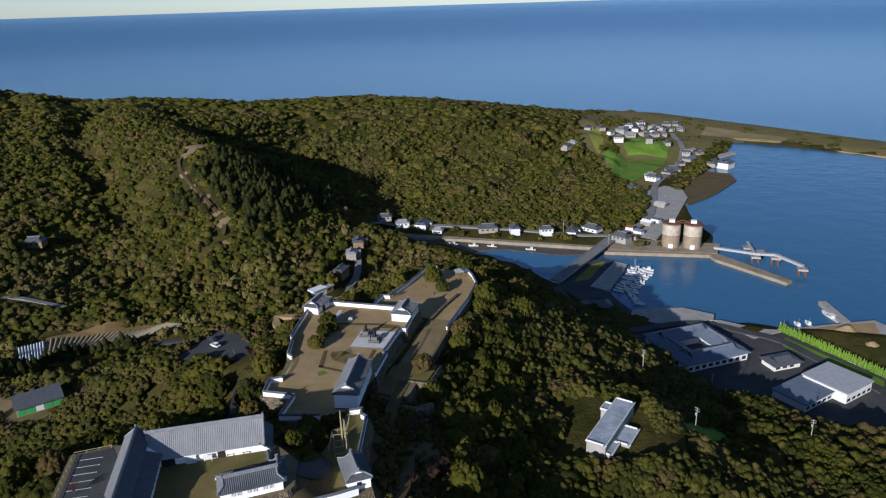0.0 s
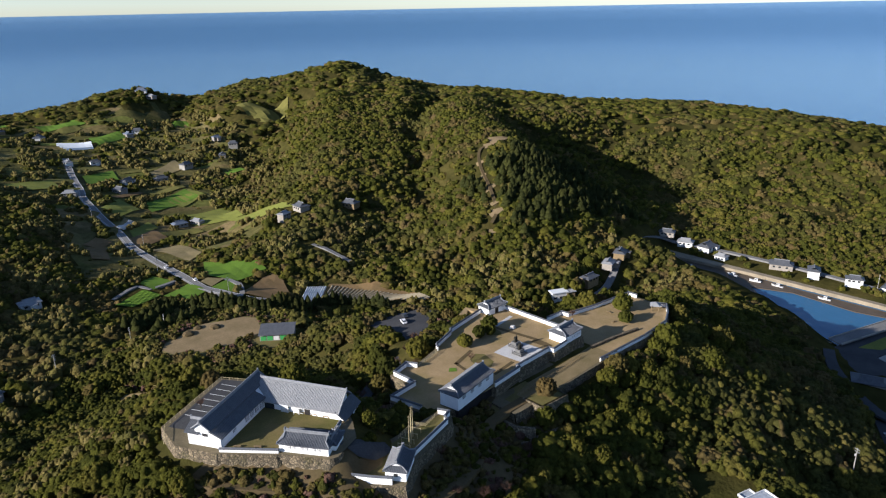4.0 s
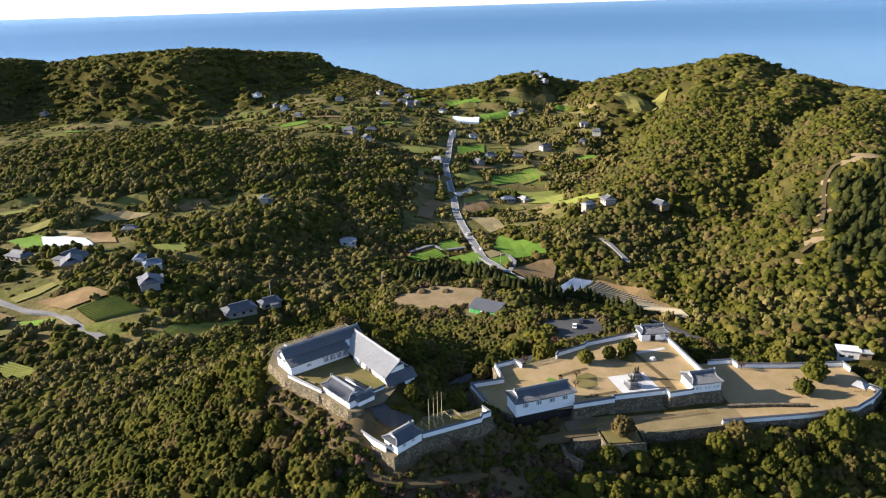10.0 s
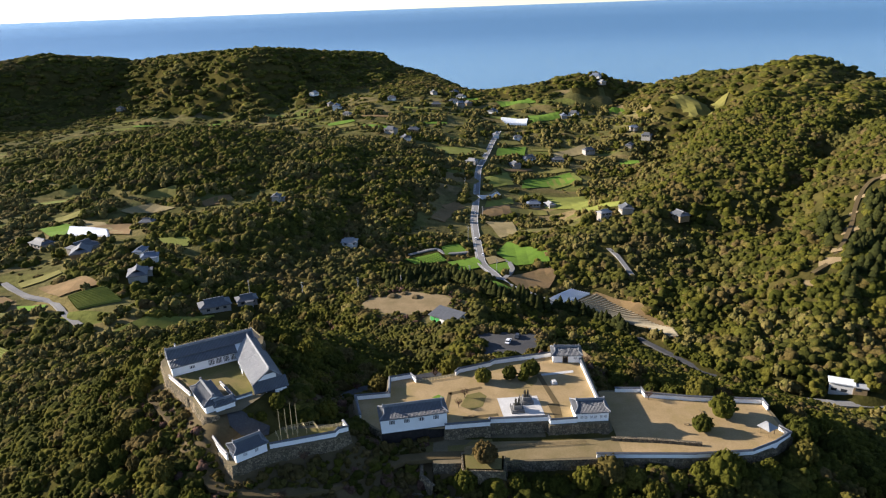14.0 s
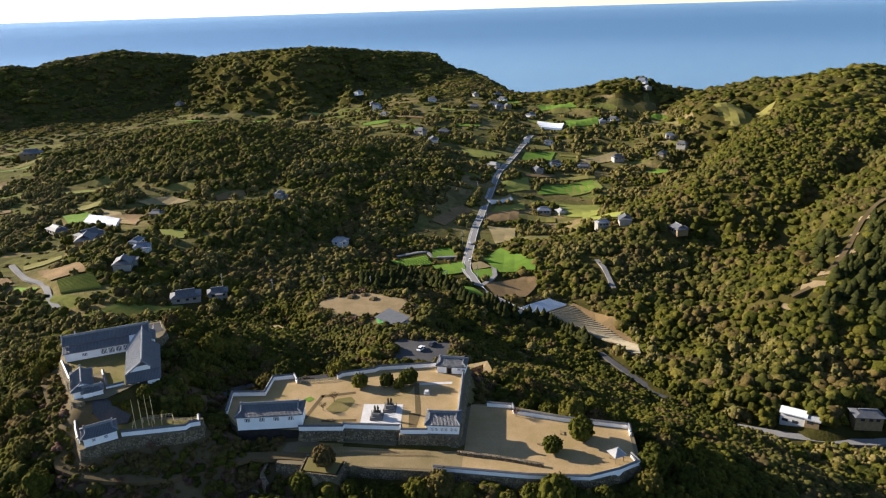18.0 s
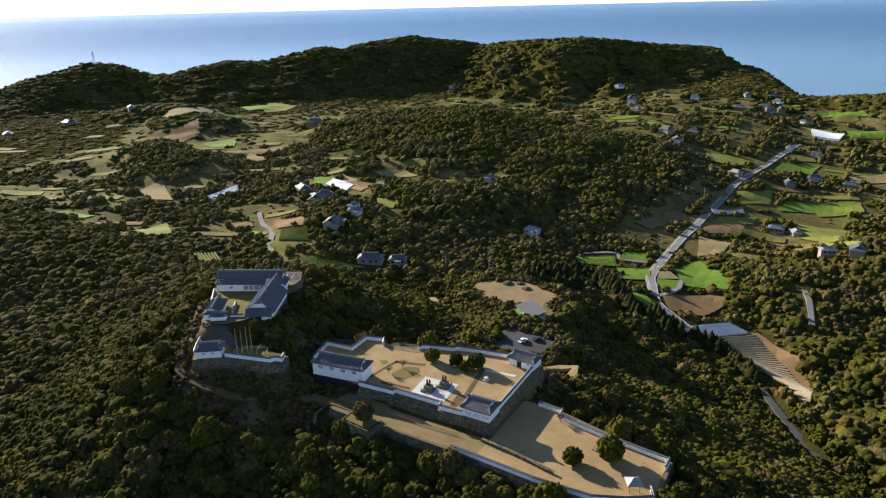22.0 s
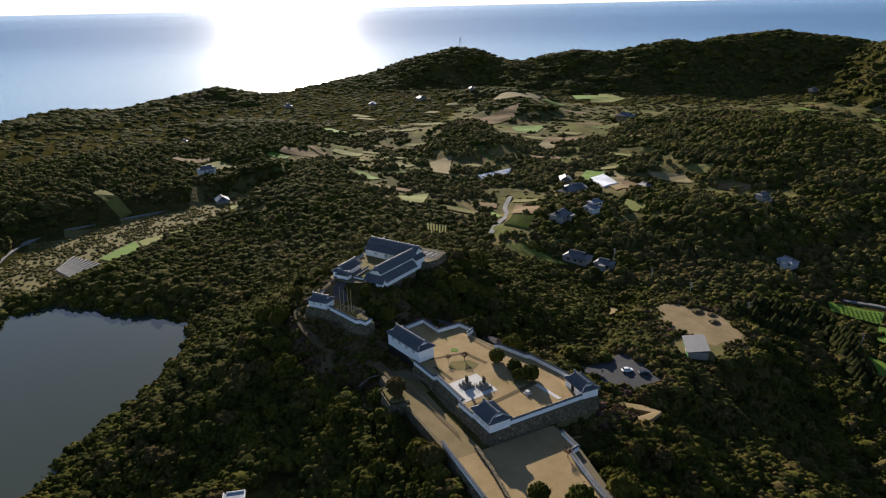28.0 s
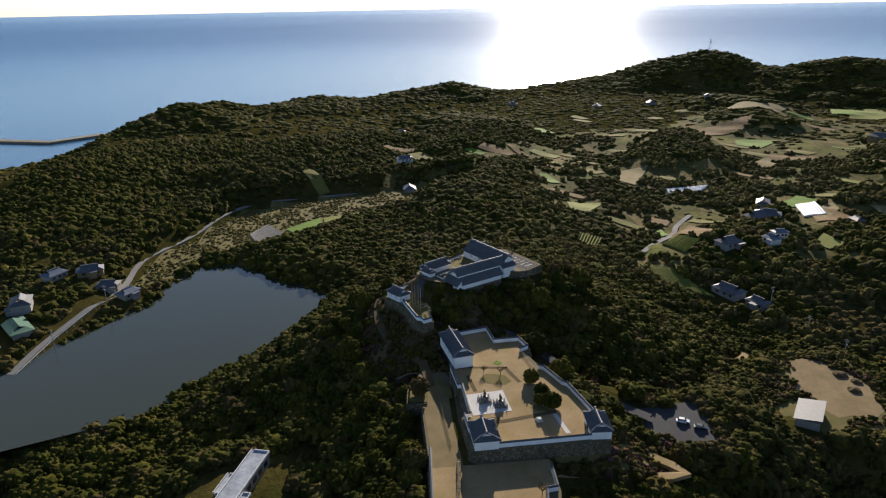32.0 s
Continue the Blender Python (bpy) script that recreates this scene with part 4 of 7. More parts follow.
for _shape, _z in ((L_COURT, 84.72), (LOW_TERRACE, 79.03), (FAR_COURT, 70.79), (MAIN_COURT, 74.01)):
    skin("court_floor", _shape, _z, gravel, "trodden earth and gravel inside the castle walls")
skin("court_floor", [(-29.2, 1.0), (-19.2, 1.9), (-19.6, 11.2), (-13.4, 12.9), (-11.4, 10.0), (1.0, 13.6), (2.2, 15.4), (13.4, 20.2), (33, 24.2), (42.0, 23), (42.1, -13.6), (27, -14.0), (26.8, -12.7), (10.2, -12.9), (10.0, -14), (-2.6, -15.2), (-20.6, -15.2), (-26.8, -8.8)], 74.04, sand, "packed sandy court floor with worn winter grass")
skin("court_floor", [(45, 7.0), (57.7, 5.7), (58.2, 2.8), (71.7, 0.1), (91.4, -2.4), (91.6, -16), (91.8, -18.6), (86, -22.4), (78.4, -26), (63, -26.6), (45, -25.8)], 70.85, sand, "packed sandy floor of the lower court")
skin("court_floor", [(45, -25.8), (38, -25.4), (2.5, -26.2), (2.5, -19.5), (10, -17.4), (27, -17.6), (45, -17.0)], 70.86, lane_soil, "grassy sandy lane below the main court wall")
skin("court_floor", [(-81.6, -1.2), (-80.6, 0.6), (-66.0, 8.6), (-55.6, -10.2), (-59.8, -14.4), (-66.8, -5.6), (-72.6, -10.6)], 84.76, dry_grass, "lawn court between the hall wings")
skin("terrace_floor", [(-64.5, -22.0), (-56, -32.5), (-47.5, -28.6), (-31.4, -24.2), (-29, -21.8), (-30.4, -20), (-48, -21)], 79.07, dry_grass, "grassy lower terrace floor")
skin("paved_square", [(13.0, -0.4), (25.0, 0.4), (26.2, -11.6), (14.4, -12.6)], 74.1, granite, "pale granite paving under the bronze statues", "paving")
skin("car_park", CAR_PARK, 63.05, asphalt, "small asphalt car park among the trees", "car park")
# ---- fields, roads and hamlets ----
CLEARINGS = []
HOUSES = []


def drape(name, shape, lift, material, step=7.0):
    """A patch of ground cover that lies on the land: a polygon cut into a fine grid."""
    xs, ys = [p[0] for p in shape], [p[1] for p in shape]
    n, m = max(2, int((max(xs) - min(xs)) / step)), max(2, int((max(ys) - min(ys)) / step))
    bm = bmesh.new()
    bm.faces.new([bm.verts.new((x, y, 0)) for x, y in shape])
    for i in range(1, n):
        bmesh.ops.bisect_plane(bm, geom=bm.verts[:] + bm.edges[:] + bm.faces[:], plane_co=(min(xs) + (max(xs) - min(xs)) * i / n, 0, 0), plane_no=(1, 0, 0))
    for i in range(1, m):
        bmesh.ops.bisect_plane(bm, geom=bm.verts[:] + bm.edges[:] + bm.faces[:], plane_co=(0, min(ys) + (max(ys) - min(ys)) * i / m, 0), plane_no=(0, 1, 0))
    hs = quick(np.array([v.co.x for v in bm.verts]), np.array([v.co.y for v in bm.verts]))
    for v, z in zip(bm.verts, hs):
        v.co.z = z + lift
    bmesh.ops.recalc_face_normals(bm, faces=bm.faces)
    for f in bm.faces:
        if f.normal.z < 0:
            f.normal_flip()
    return part(name, bm, material)


FIELD_LABEL = {"green_crop": "bright green crop field in the valley", "pale_grass_field": "pale green grass field", "ploughed_soil": "bare brown ploughed field", "stubble_field": "straw-coloured stubble field", "olive_meadow": "olive meadow terrace"}


def field(material, shape):
    CLEARINGS.append(shape)
    cx, cy = sum(p[0] for p in shape) / len(shape), sum(p[1] for p in shape) / len(shape)
    ob = drape("field", shape, 0.7, material)
    tagged(ob, FIELD_LABEL[material.name], "field", kind="structure")
    # crop rows that can be told apart from above
    if -40 < cx < -5 and cy < 300 and material is crop:
        bm = bmesh.new()
        x0, x1 = min(p[0] for p in shape), max(p[0] for p in shape)
        y0, y1 = min(p[1] for p in shape), max(p[1] for p in shape)
        a = random.uniform(0, 3.14)
        ux, uy = math.cos(a), math.sin(a)
        gk, gs = (g.ravel() for g in np.meshgrid(np.arange(-12, 13), np.arange(-10, 11)))
        px, py = cx + ux * gs * 2.4 - uy * gk * 2.2, cy + uy * gs * 2.4 + ux * gk * 2.2
        fit = inside(px, py, shape) > 1.2
        for qx, qy, z in zip(px[fit], py[fit], quick(px[fit], py[fit])):
            box(bm, -1.2, -0.28, -0.2, 1.2, 0.28, 0.22, turned(qx, qy, z + 0.7, math.degrees(a)))
        if len(bm.verts):
            part("crop_row", bm, material, ob)
        else:
            bm.free()


field(crop, [(31, 267), (42, 292), (68, 265), (67, 252), (43, 247)])
field(crop, [(25, 246), (39, 252), (40, 240), (29, 229)])
field(soil, [(34, 226), (67, 249), (69, 236), (61, 215), (43, 207)])
field(crop, [(-30, 250), (-8, 266), (-2, 254), (-23, 243)])
field(crop, [(-6, 279), (6, 290), (13, 271), (-3, 263)])
field(crop, [(-2, 252), (18, 261), (22, 244), (7, 236)])
field(crop, [(16, 214), (27, 216), (37, 206), (31, 201)])
field(straw, [(25, 413), (45, 446), (49, 430), (30, 404)])
field(soil, [(24, 384), (54, 408), (54, 380), (23, 360)])
field(crop_pale, [(35, 470), (61, 503), (64, 461), (42, 448)])
field(crop_pale, [(34, 405), (58, 430), (59, 412), (31, 389)])
field(crop, [(58, 591), (92, 606), (86, 573), (53, 560)])
field(straw, [(29, 354), (52, 358), (52, 316), (38, 305)])
field(straw, [(24, 258), (30, 262), (38, 254), (26, 247)])
field(crop, [(70, 797), (123, 806), (126, 783), (78, 777)])
field(crop, [(106, 729), (157, 753), (148, 720), (109, 696)])
field(crop_pale, [(-13, 572), (27, 578), (27, 542), (-3, 542)])
field(soil, [(-14, 338), (-6, 377), (6, 375), (-3, 337)])
field(soil, [(-6, 384), (7, 396), (14, 384), (2, 372)])
field(crop_pale, [(96, 486), (130, 512), (134, 487), (101, 460)])
field(straw, [(116, 578), (160, 614), (163, 583), (121, 561)])
field(crop_pale, [(106, 395), (135, 343), (132, 316), (110, 362)])
field(soil, [(-229, 173), (-205, 179), (-188, 163), (-208, 156)])
field(crop, [(-293, 290), (-274, 298), (-264, 271), (-272, 266)])
field(straw, [(-271, 303), (-249, 296), (-213, 255), (-241, 269)])
field(crop_pale, [(-701, 643), (-637, 641), (-622, 600), (-635, 568)])
field(crop, [(-231, 155), (-212, 151), (-212, 146), (-225, 147)])
field(straw, [(-248, 319), (-236, 351), (-213, 337), (-238, 319)])
field(crop_pale, [(-189, 244), (-168, 245), (-166, 233), (-178, 231)])
field(soil, [(-257, 158), (-246, 168), (-236, 161), (-246, 150)])
field(straw, [(-434, 346), (-390, 335), (-387, 318), (-411, 320)])
field(crop, [(-293, -107), (-319, -83), (-299, -81), (-284, -101)])
field(crop_pale, [(-318, -81), (-327, -58), (-331, -30), (-318, -48), (-303, -79)])
field(crop_pale, [(-375, -7), (-374, 16), (-345, 7), (-341, -11)])
field(crop, [(-716, 598), (-662, 636), (-637, 590), (-661, 564)])
field(crop, [(-519, 357), (-513, 405), (-471, 360), (-489, 343)])
field(straw, [(-395, 184), (-401, 212), (-344, 178), (-361, 170)])
field(soil, [(-582, 342), (-596, 420), (-555, 384), (-546, 329)])
field(crop_pale, [(-294, 105), (-294, 134), (-265, 115), (-265, 101)])
field(straw, [(-680, 426), (-672, 510), (-638, 476), (-641, 412)])
field(soil, [(-441, 347), (-421, 394), (-402, 372), (-420, 340)])
field(soil, [(-252, 288), (-228, 296), (-212, 254), (-250, 272)])
field(crop, [(-281, 279), (-265, 292), (-258, 265), (-270, 263)])
field(crop, [(629, -41), (655, -56), (618, -72), (600, -107), (529, -78), (561, -51)])
field(crop, [(668, -62), (708, -73), (694, -118), (606, -108), (626, -76)])
field(crop_pale, [(695, -12), (719, -32), (660, -40), (624, -38)])
field(straw, [(835, -166), (781, -264), (750, -246), (784, -156)])
field(crop_pale, [(90, 433), (131, 434), (118, 379), (85, 404)])
field(crop, [(75, 484), (126, 512), (127, 483), (70, 453)])
field(meadow, [(280, 694), (346, 672), (307, 619), (282, 665)])
field(crop, [(200, -166), (163, -203), (156, -201), (189, -163)])
field(crop, [(59, -101), (78, -125), (53, -120), (32, -102)])


def lowness(x, y):
    plain = 2.5 + 39 / (1 + np.exp((x + 6) / 68)) + 44 * ease((y - 350) / 600) * ease((x + 300) / 300) * ease((500 - x) / 200)
    return quick(x, y) - plain


# small terraces scattered over the open parts of the valleys
rng = random.Random(41)
for x0, y0, x1, y1, a, share in ((-720, 60, -235, 520, 0.5, 0.75), (-640, -90, -330, 60, 0.7, 0.6), (-210, 520, 250, 840, 0.15, 0.6), (75, 290, 190, 520, 0.3, 0.7), (-480, 520, -220, 880, 0.2, 0.4), (-230, 250, -150, 400, 0.4, 0.5)):
    gx, gy = (g.ravel() for g in np.meshgrid(np.arange(x0, x1, 40), np.arange(y0, y1, 25)))
    ok = (lowness(gx, gy) < 9) & (wave(gx, gy, 90, 31) + 0.5 * wave(gx, gy, 34, 32) < 0.05) & (quick(gx, gy) > 5)
    for px, py in zip(gx[ok], gy[ok]):
        if rng.random() > share * 0.6:
            continue
        l, w = rng.uniform(9, 19), rng.uniform(4, 9)
        t = a + rng.uniform(-0.35, 0.35)
        px, py = px + rng.uniform(-7, 7), py + rng.uniform(-4, 4)
        if any(inside(np.array([px]), np.array([py]), c)[0] > -6 for c in CLEARINGS):
            continue
        shape = [(px + math.cos(t) * u * l - math.sin(t) * v * w * k, py + math.sin(t) * u * l + math.cos(t) * v * w * k) for u, v, k in ((-1, -1, rng.uniform(0.6, 1)), (0, -1, rng.uniform(0.9, 1.2)), (1, -1, rng.uniform(0.6, 1)), (1, 1, rng.uniform(0.6, 1)), (0, 1, rng.uniform(0.9, 1.2)), (-1, 1, rng.uniform(0.6, 1)))]
        field(rng.choice((crop_pale, meadow, meadow, meadow, meadow, soil, crop)), shape)


def road(name, line, wide, material, label, lift=0.75, marks=False, clear=True):
    """A strip of road that follows the land, smoothed along its line."""
    pts = [Vector(p) for p in line]
    fine = []
    for i in range(len(pts) - 1):
        p0, p1, p2, p3 = pts[max(i - 1, 0)], pts[i], pts[i + 1], pts[min(i + 2, len(pts) - 1)]
        k = max(2, int((p2 - p1).length / 6))
        for j in range(k):
            t = j / k
            fine.append(0.5 * (2 * p1 + (p2 - p0) * t + (2 * p0 - 5 * p1 + 4 * p2 - p3) * t * t + (3 * p1 - p0 - 3 * p2 + p3) * t ** 3))
    fine.append(pts[-1])
    zs = quick(np.array([p.x for p in fine]), np.array([p.y for p in fine]))
    zs = np.convolve(np.pad(zs, 3, mode="edge"), np.ones(7) / 7, "valid")

    def strip(nm, off, half, up, mat_, parent=None, label_=""):
        bm = bmesh.new()
        last = None
        for i, p in enumerate(fine):
            d = (fine[min(i + 1, len(fine) - 1)] - fine[max(i - 1, 0)]).normalized()
            o = Vector((-d.y, d.x))
            row = [bm.verts.new((*(p + o * (off + s * half)), zs[i] + up)) for s in (1, -1)]
            low = [bm.verts.new((*(p + o * (off + s * half)), zs[i] + up - 1.2)) for s in (1, -1)] if parent is None else None
            if last:
                bm.faces.new((last[0][0], last[0][1], row[1], row[0]))
                if low:
                    bm.faces.new((last[0][0], row[0], low[0], last[1][0]))
                    bm.faces.new((row[1], last[0][1], last[1][1], low[1]))
            last = (row, low)
        return part(nm, bm, mat_, parent, label_)

    ob = tagged(strip(name, 0, wide / 2, lift, material), label, "road", kind="structure")
    if marks:
        strip("edge_line", wide / 2 - 0.4, 0.12, lift + 0.02, white_paint, ob, "white painted edge line")
        strip("edge_line", -wide / 2 + 0.4, 0.12, lift + 0.02, white_paint, ob, "white painted edge line")
        strip("pavement", wide / 2 + 0.6, 0.6, lift + 0.14, concrete, ob, "pale concrete footpath")
    CLEARINGS.extend([] if not clear else [[tuple(a + Vector((-(b - a).normalized().y, (b - a).normalized().x)) * (wide / 2 + 2.5)), tuple(b + Vector((-(b - a).normalized().y, (b - a).normalized().x)) * (wide / 2 + 2.5)), tuple(b - Vector((-(b - a).normalized().y, (b - a).normalized().x)) * (wide / 2 + 2.5)), tuple(a - Vector((-(b - a).normalized().y, (b - a).normalized().x)) * (wide / 2 + 2.5))] for a, b in zip(fine[::3], fine[3::3]) if (b - a).length > 0.5])
    return ob


road("lane", [(150, 95), (138, 106), (128, 112), (115, 131), (103, 152), (93, 170), (78, 184), (62, 191)], 3.2, asphalt, "narrow dark lane below the terraces", clear=False)
CLEARINGS.append([(99, 150), (113, 128), (126, 108), (131, 112), (118, 132), (105, 154)])
road("road", [(62, 190), (45, 204), (35, 213), (26, 237), (22, 249), (21, 279), (21, 347), (25, 401), (32, 496), (39, 531), (51, 597), (65, 662)], 5.0, road_grey, "two-lane valley road with pale worn surface", marks=True)
road("lane", [(26, 235), (20, 226), (9, 222)], 4, road_grey, "narrow lane that joins the valley road")
road("lane", [(38, 257), (41, 240), (33, 221)], 3, road_grey, "narrow lane between fields")
road("lane", [(-28, 260), (-9, 274), (-4, 266), (13, 270)], 2.6, road_grey, "narrow winding lane between terraces")
road("lane", [(-180, 122), (-193, 134), (-211, 154), (-232, 166), (-257, 187)], 3.4, road_grey, "pale lane through the west hamlet")
road("lane", [(115, 224), (111, 248), (105, 264)], 3, road_grey, "grey lane up the wooded hillside")
road("road", [(-60, -222), (-90, -211), (-123, -206), (-159, -197), (-189, -190), (-236, -192), (-282, -173), (-352, -149), (-378, -92), (-394, -30)], 3.6, road_grey, "lane with white guard rail beside the pond")
road("road", [(358, -72), (352, -40), (352, 20), (350, 80), (335, 118), (300, 124), (262, 106), (215, 88), (180, 87), (150, 95)], 4.5, road_grey, "harbour lane along the inlet houses", 0.9)
road("road", [(362, -74), (400, -92), (450, -98), (520, -100), (600, -120), (680, -130), (760, -120)], 6, road_grey, "harbour road along the bay", 0.9)
road("lane", [(20, 46), (8, 35), (-8, 27.5), (-24, 19), (-33, 10), (-36, -2), (-33, -12)], 4.0, asphalt, "shaded asphalt lane between the hall and the main court", 0.35)
road("path", [(30, 33), (37, 38), (47, 46), (48, 25), (48, 8)], 3, sand, "sandy footpath below the gate", 0.4)
road("path", [(-53, 112), (-66, 128), (-79, 126)], 3.5, sand, "sandy track through the trees")
road("path", [(-92, 4), (-87.5, -4.5), (-77.5, -15.5), (-70, -25), (-60, -38.5), (-40, -38), (-26, -32), (-14, -24), (2, -23)], 3.2, earth, "bare earth path below the stone walls", 0.35, clear=False)
for nm, line in (("path", [(300, 258), (277, 257), (259, 240), (240, 212), (215, 182), (199, 172)]),):
    road(nm, line, 2.4, earth, "eroded earth track on the wooded hill", 0.9)


for cx_, cy_, r_ in ((300, 258, 12), (286, 256, 6), (262, 243, 4.5), (250, 228, 3), (240, 212, 6), (222, 190, 5), (212, 180, 7), (196, 168, 4)):
    shape = [(cx_ + r_ * k_ * math.cos(a_ * 0.8976), cy_ + r_ * 0.7 * k_ * math.sin(a_ * 0.8976)) for a_, k_ in enumerate((1.0, 0.7, 1.2, 0.8, 1.1, 0.7, 1.0))]
    CLEARINGS.append(shape)
    tagged(drape("bare_patch", shape, 0.5, yard_soil, 3.0), "pale eroded soil on the wooded hill", "ground", kind="structure")


def house(x, y, wide, heading=None, roof=None, low=False):
    """A hamlet house: walls, tiled hip or gable roof, windows and a porch."""
    rng = random.Random(int(x * 31 + y * 17))
    heading = rng.choice((0, 90, 20, 110, 150, 60)) if heading is None else heading
    roof = roof or rng.choice((roof_tile, roof_tile, roof_tile, roof_tile, blue_roof, roof_tile_pale))
    wall = rng.choice((house_wall, house_wall, white_paint, white_paint, concrete) if x > 330 else (house_wall, house_wall, house_wall, concrete, timber, timber, white_paint))
    deep = wide * rng.uniform(0.55, 0.75)
    tall = 2.6 if low else rng.choice((2.7, 2.9, 3.1, 4.9))
    colour = {smoked: "grey tiled" for smoked in ("smoked_roof_tile",)}.get(roof.name, "pale tiled" if roof is roof_tile_pale else "blue-grey")
    thing = tagged(empty("house"), ("two-storey " if tall > 4 else "low ") + ("pale" if wall in (house_wall, white_paint) else "weathered") + " house with " + colour + " roof", "house", "hamlet houses")
    l, d = wide / 2, deep / 2
    bm = bmesh.new()
    box(bm, -l, -d, -1.5, l, d, tall)
    part("wall", bm, wall, thing)
    bm, *_ = roof_mesh(wide, deep, deep * 0.32, 0.7, wide * 0.16, 0.08, 0.2)
    bmesh.ops.translate(bm, vec=(0, 0, tall), verts=bm.verts)
    part("roof", bm, roof, thing)
    bm = bmesh.new()
    box(bm, -l * 0.68, -0.2, tall + deep * 0.32 - 0.1, l * 0.68, 0.2, tall + deep * 0.32 + 0.3)
    part("ridge", bm, tile_ridge, thing)
    for side in (-1, 1):
        for k in (-0.5, 0.1, 0.6):
            bm = bmesh.new()
            box(bm, k * l - 0.8, side * d - 0.04, 0.7 + (tall > 4) * 2.3, k * l + 0.8, side * d + 0.04, 1.9 + (tall > 4) * 2.3)
            part("window", bm, glass_dark, thing)
    if rng.random() < 0.6:
        s = rng.choice((-1, 1))
        bm = bmesh.new()
        box(bm, s * l * 0.2, -d - 2.6, -1.5, s * l * 0.2 + l * 0.7, -d + 0.1, 2.4)
        wing = part("porch", bm, wall, thing)
        bm = bmesh.new()
        box(bm, s * l * 0.2 - 0.4, -d - 3.1, 2.45, s * l * 0.2 + l * 0.7 + 0.4, -d + 0.05, 2.7)
        part("porch_roof", bm, roof, wing)
    z = max(ground(x + dx, y + dy) for dx in (-3, 3) for dy in (-3, 3))
    thing.matrix_world = turned(x, y, max(z, 1.6), heading)
    HOUSES.append((x, y, wide * 0.62 + 3))
    return thing


house(-123, 148, 15, 25, roof_tile, True)
house(-109, 157, 10, 25, roof_tile, True)
for x, y, wide in ((115, 307, 9), (26, 519, 11), (63, 751, 12), (-63, 609, 13), (-45, 582, 12), (-126, 711, 10), (12, 787, 12), (31, 782, 13), (-12, 757, 12), (59, 635, 10), (85, 635, 9), (71, 528, 12), (120, 553, 12), (155, 728, 12), (-68, 265, 10), (-126, 310, 8), (131, 308, 11), (222, 634, 9), (218, 837, 14), (222, 815, 12), (170, 739, 12), (158, 578, 12), (207, 592, 11), (232, 614, 10), (90, 560, 12), (76, 410, 11)):
    house(x, y, wide)
for x, y, wide in ((90, 407, 10), (165, 291, 12), (-38, 626, 12), (23, 823, 12), (-16, 834, 11), (21, 770, 10), (-74, 794, 11), (14, 848, 12)):
    house(x, y, wide)
for x, y, wide in ((-171, 171, 13), (-227, 220, 15), (-177, 202, 9), (-187, 213, 9), (-457, 480, 20), (-147, 761, 14), (-161, 799, 10), (-268, 248, 14), (-232, 231, 16), (-492, 873, 12), (-189, 834, 11), (-618, -8, 10), (-450, -11, 14), (-392, -10, 14), (-797, 288, 14), (-813, 377, 14), (-756, 437, 12), (-845, 172, 10), (-212, 283, 9), (-201, -211, 14), (-186, -196, 12), (-176, -182, 11), (-197, -230, 12), (-158, -231, 14)):
    house(x, y, wide)
for x, y, wide in ((206, 94, 11), (235, 99, 10), (250, 100, 10), (342, 116, 11), (346, 102, 11), (347, 85, 13), (338, 69, 8), (348, 30, 15), (347, 8, 11), (348, -17, 10), (358, -36, 13), (367, -51, 14), (343, -75, 12), (503, -78, 9), (540, -97, 12), (572, -114, 12), (585, -117, 14), (616, -126, 11), (638, -137, 13), (655, -133, 9), (669, -140, 9), (660, -148, 8), (683, -112, 10), (622, -160, 15), (618, -173, 16), (587, -6, 10), (633, -7, 10), (711, -17, 10)):
    house(x, y, wide)
for x, y, wide in ((710, -34, 12), (718, -58, 12), (710, -69, 12), (738, -74, 12), (732, -85, 12), (726, -62, 9), (746, -66, 10), (752, -82, 9), (760, -95, 10), (724, -98, 11), (735, -108, 10), (700, -46, 9), (768, -108, 9), (790, -118, 10), (802, -132, 9), (548, -94, 9), (677, -92, 13), (818, -103, 10), (832, -114, 12), (837, -126, 12), (741, -95, 10), (669, -57, 11), (818, -80, 10)):
    house(x, y, wide)
CLEARINGS.append(REED_VALLEY)
# ---- film tunnels, orchards under nets, greenhouses ----
def striped(name, a, b, c, d, rows, material, label, high=0.5, wide=0.55):
    """Rows laid from side ab to side dc of a plot; each row is a part."""
    thing = tagged(empty(name), label, "field rows")
    a, b, c, d = (Vector(p) for p in (a, b, c, d))
    CLEARINGS.append([tuple(a), tuple(b), tuple(c), tuple(d)])
    for k in range(rows):
        t = (k + 0.5) / rows
        p, q = a + (d - a) * t, b + (c - b) * t
        gap = ((d - a).length + (c - b).length) / 2 / rows
        n = max(2, int((q - p).length / 6))
        side = Vector((-(q - p).normalized().y, (q - p).normalized().x)) * gap * wide / 2
        bm = bmesh.new()
        last = None
        for i in range(n + 1):
            m = p + (q - p) * i / n
            z = ground(m.x, m.y) + 0.75
            row = [bm.verts.new((*(m + side * s), z + h)) for s, h in ((-1, -0.5), (-0.8, high * 0.7), (0, high), (0.8, high * 0.7), (1, -0.5))]
            if last:
                for j in range(4):
                    bm.faces.new((last[j], last[j + 1], row[j + 1], row[j]))
            else:
                bm.faces.new(row)
            last = row
        bm.faces.new(last[::-1])
        bmesh.ops.recalc_face_normals(bm, faces=bm.faces)
        part("ridge_bed" if high < 0.7 else "tunnel", bm, material, thing)
    return thing


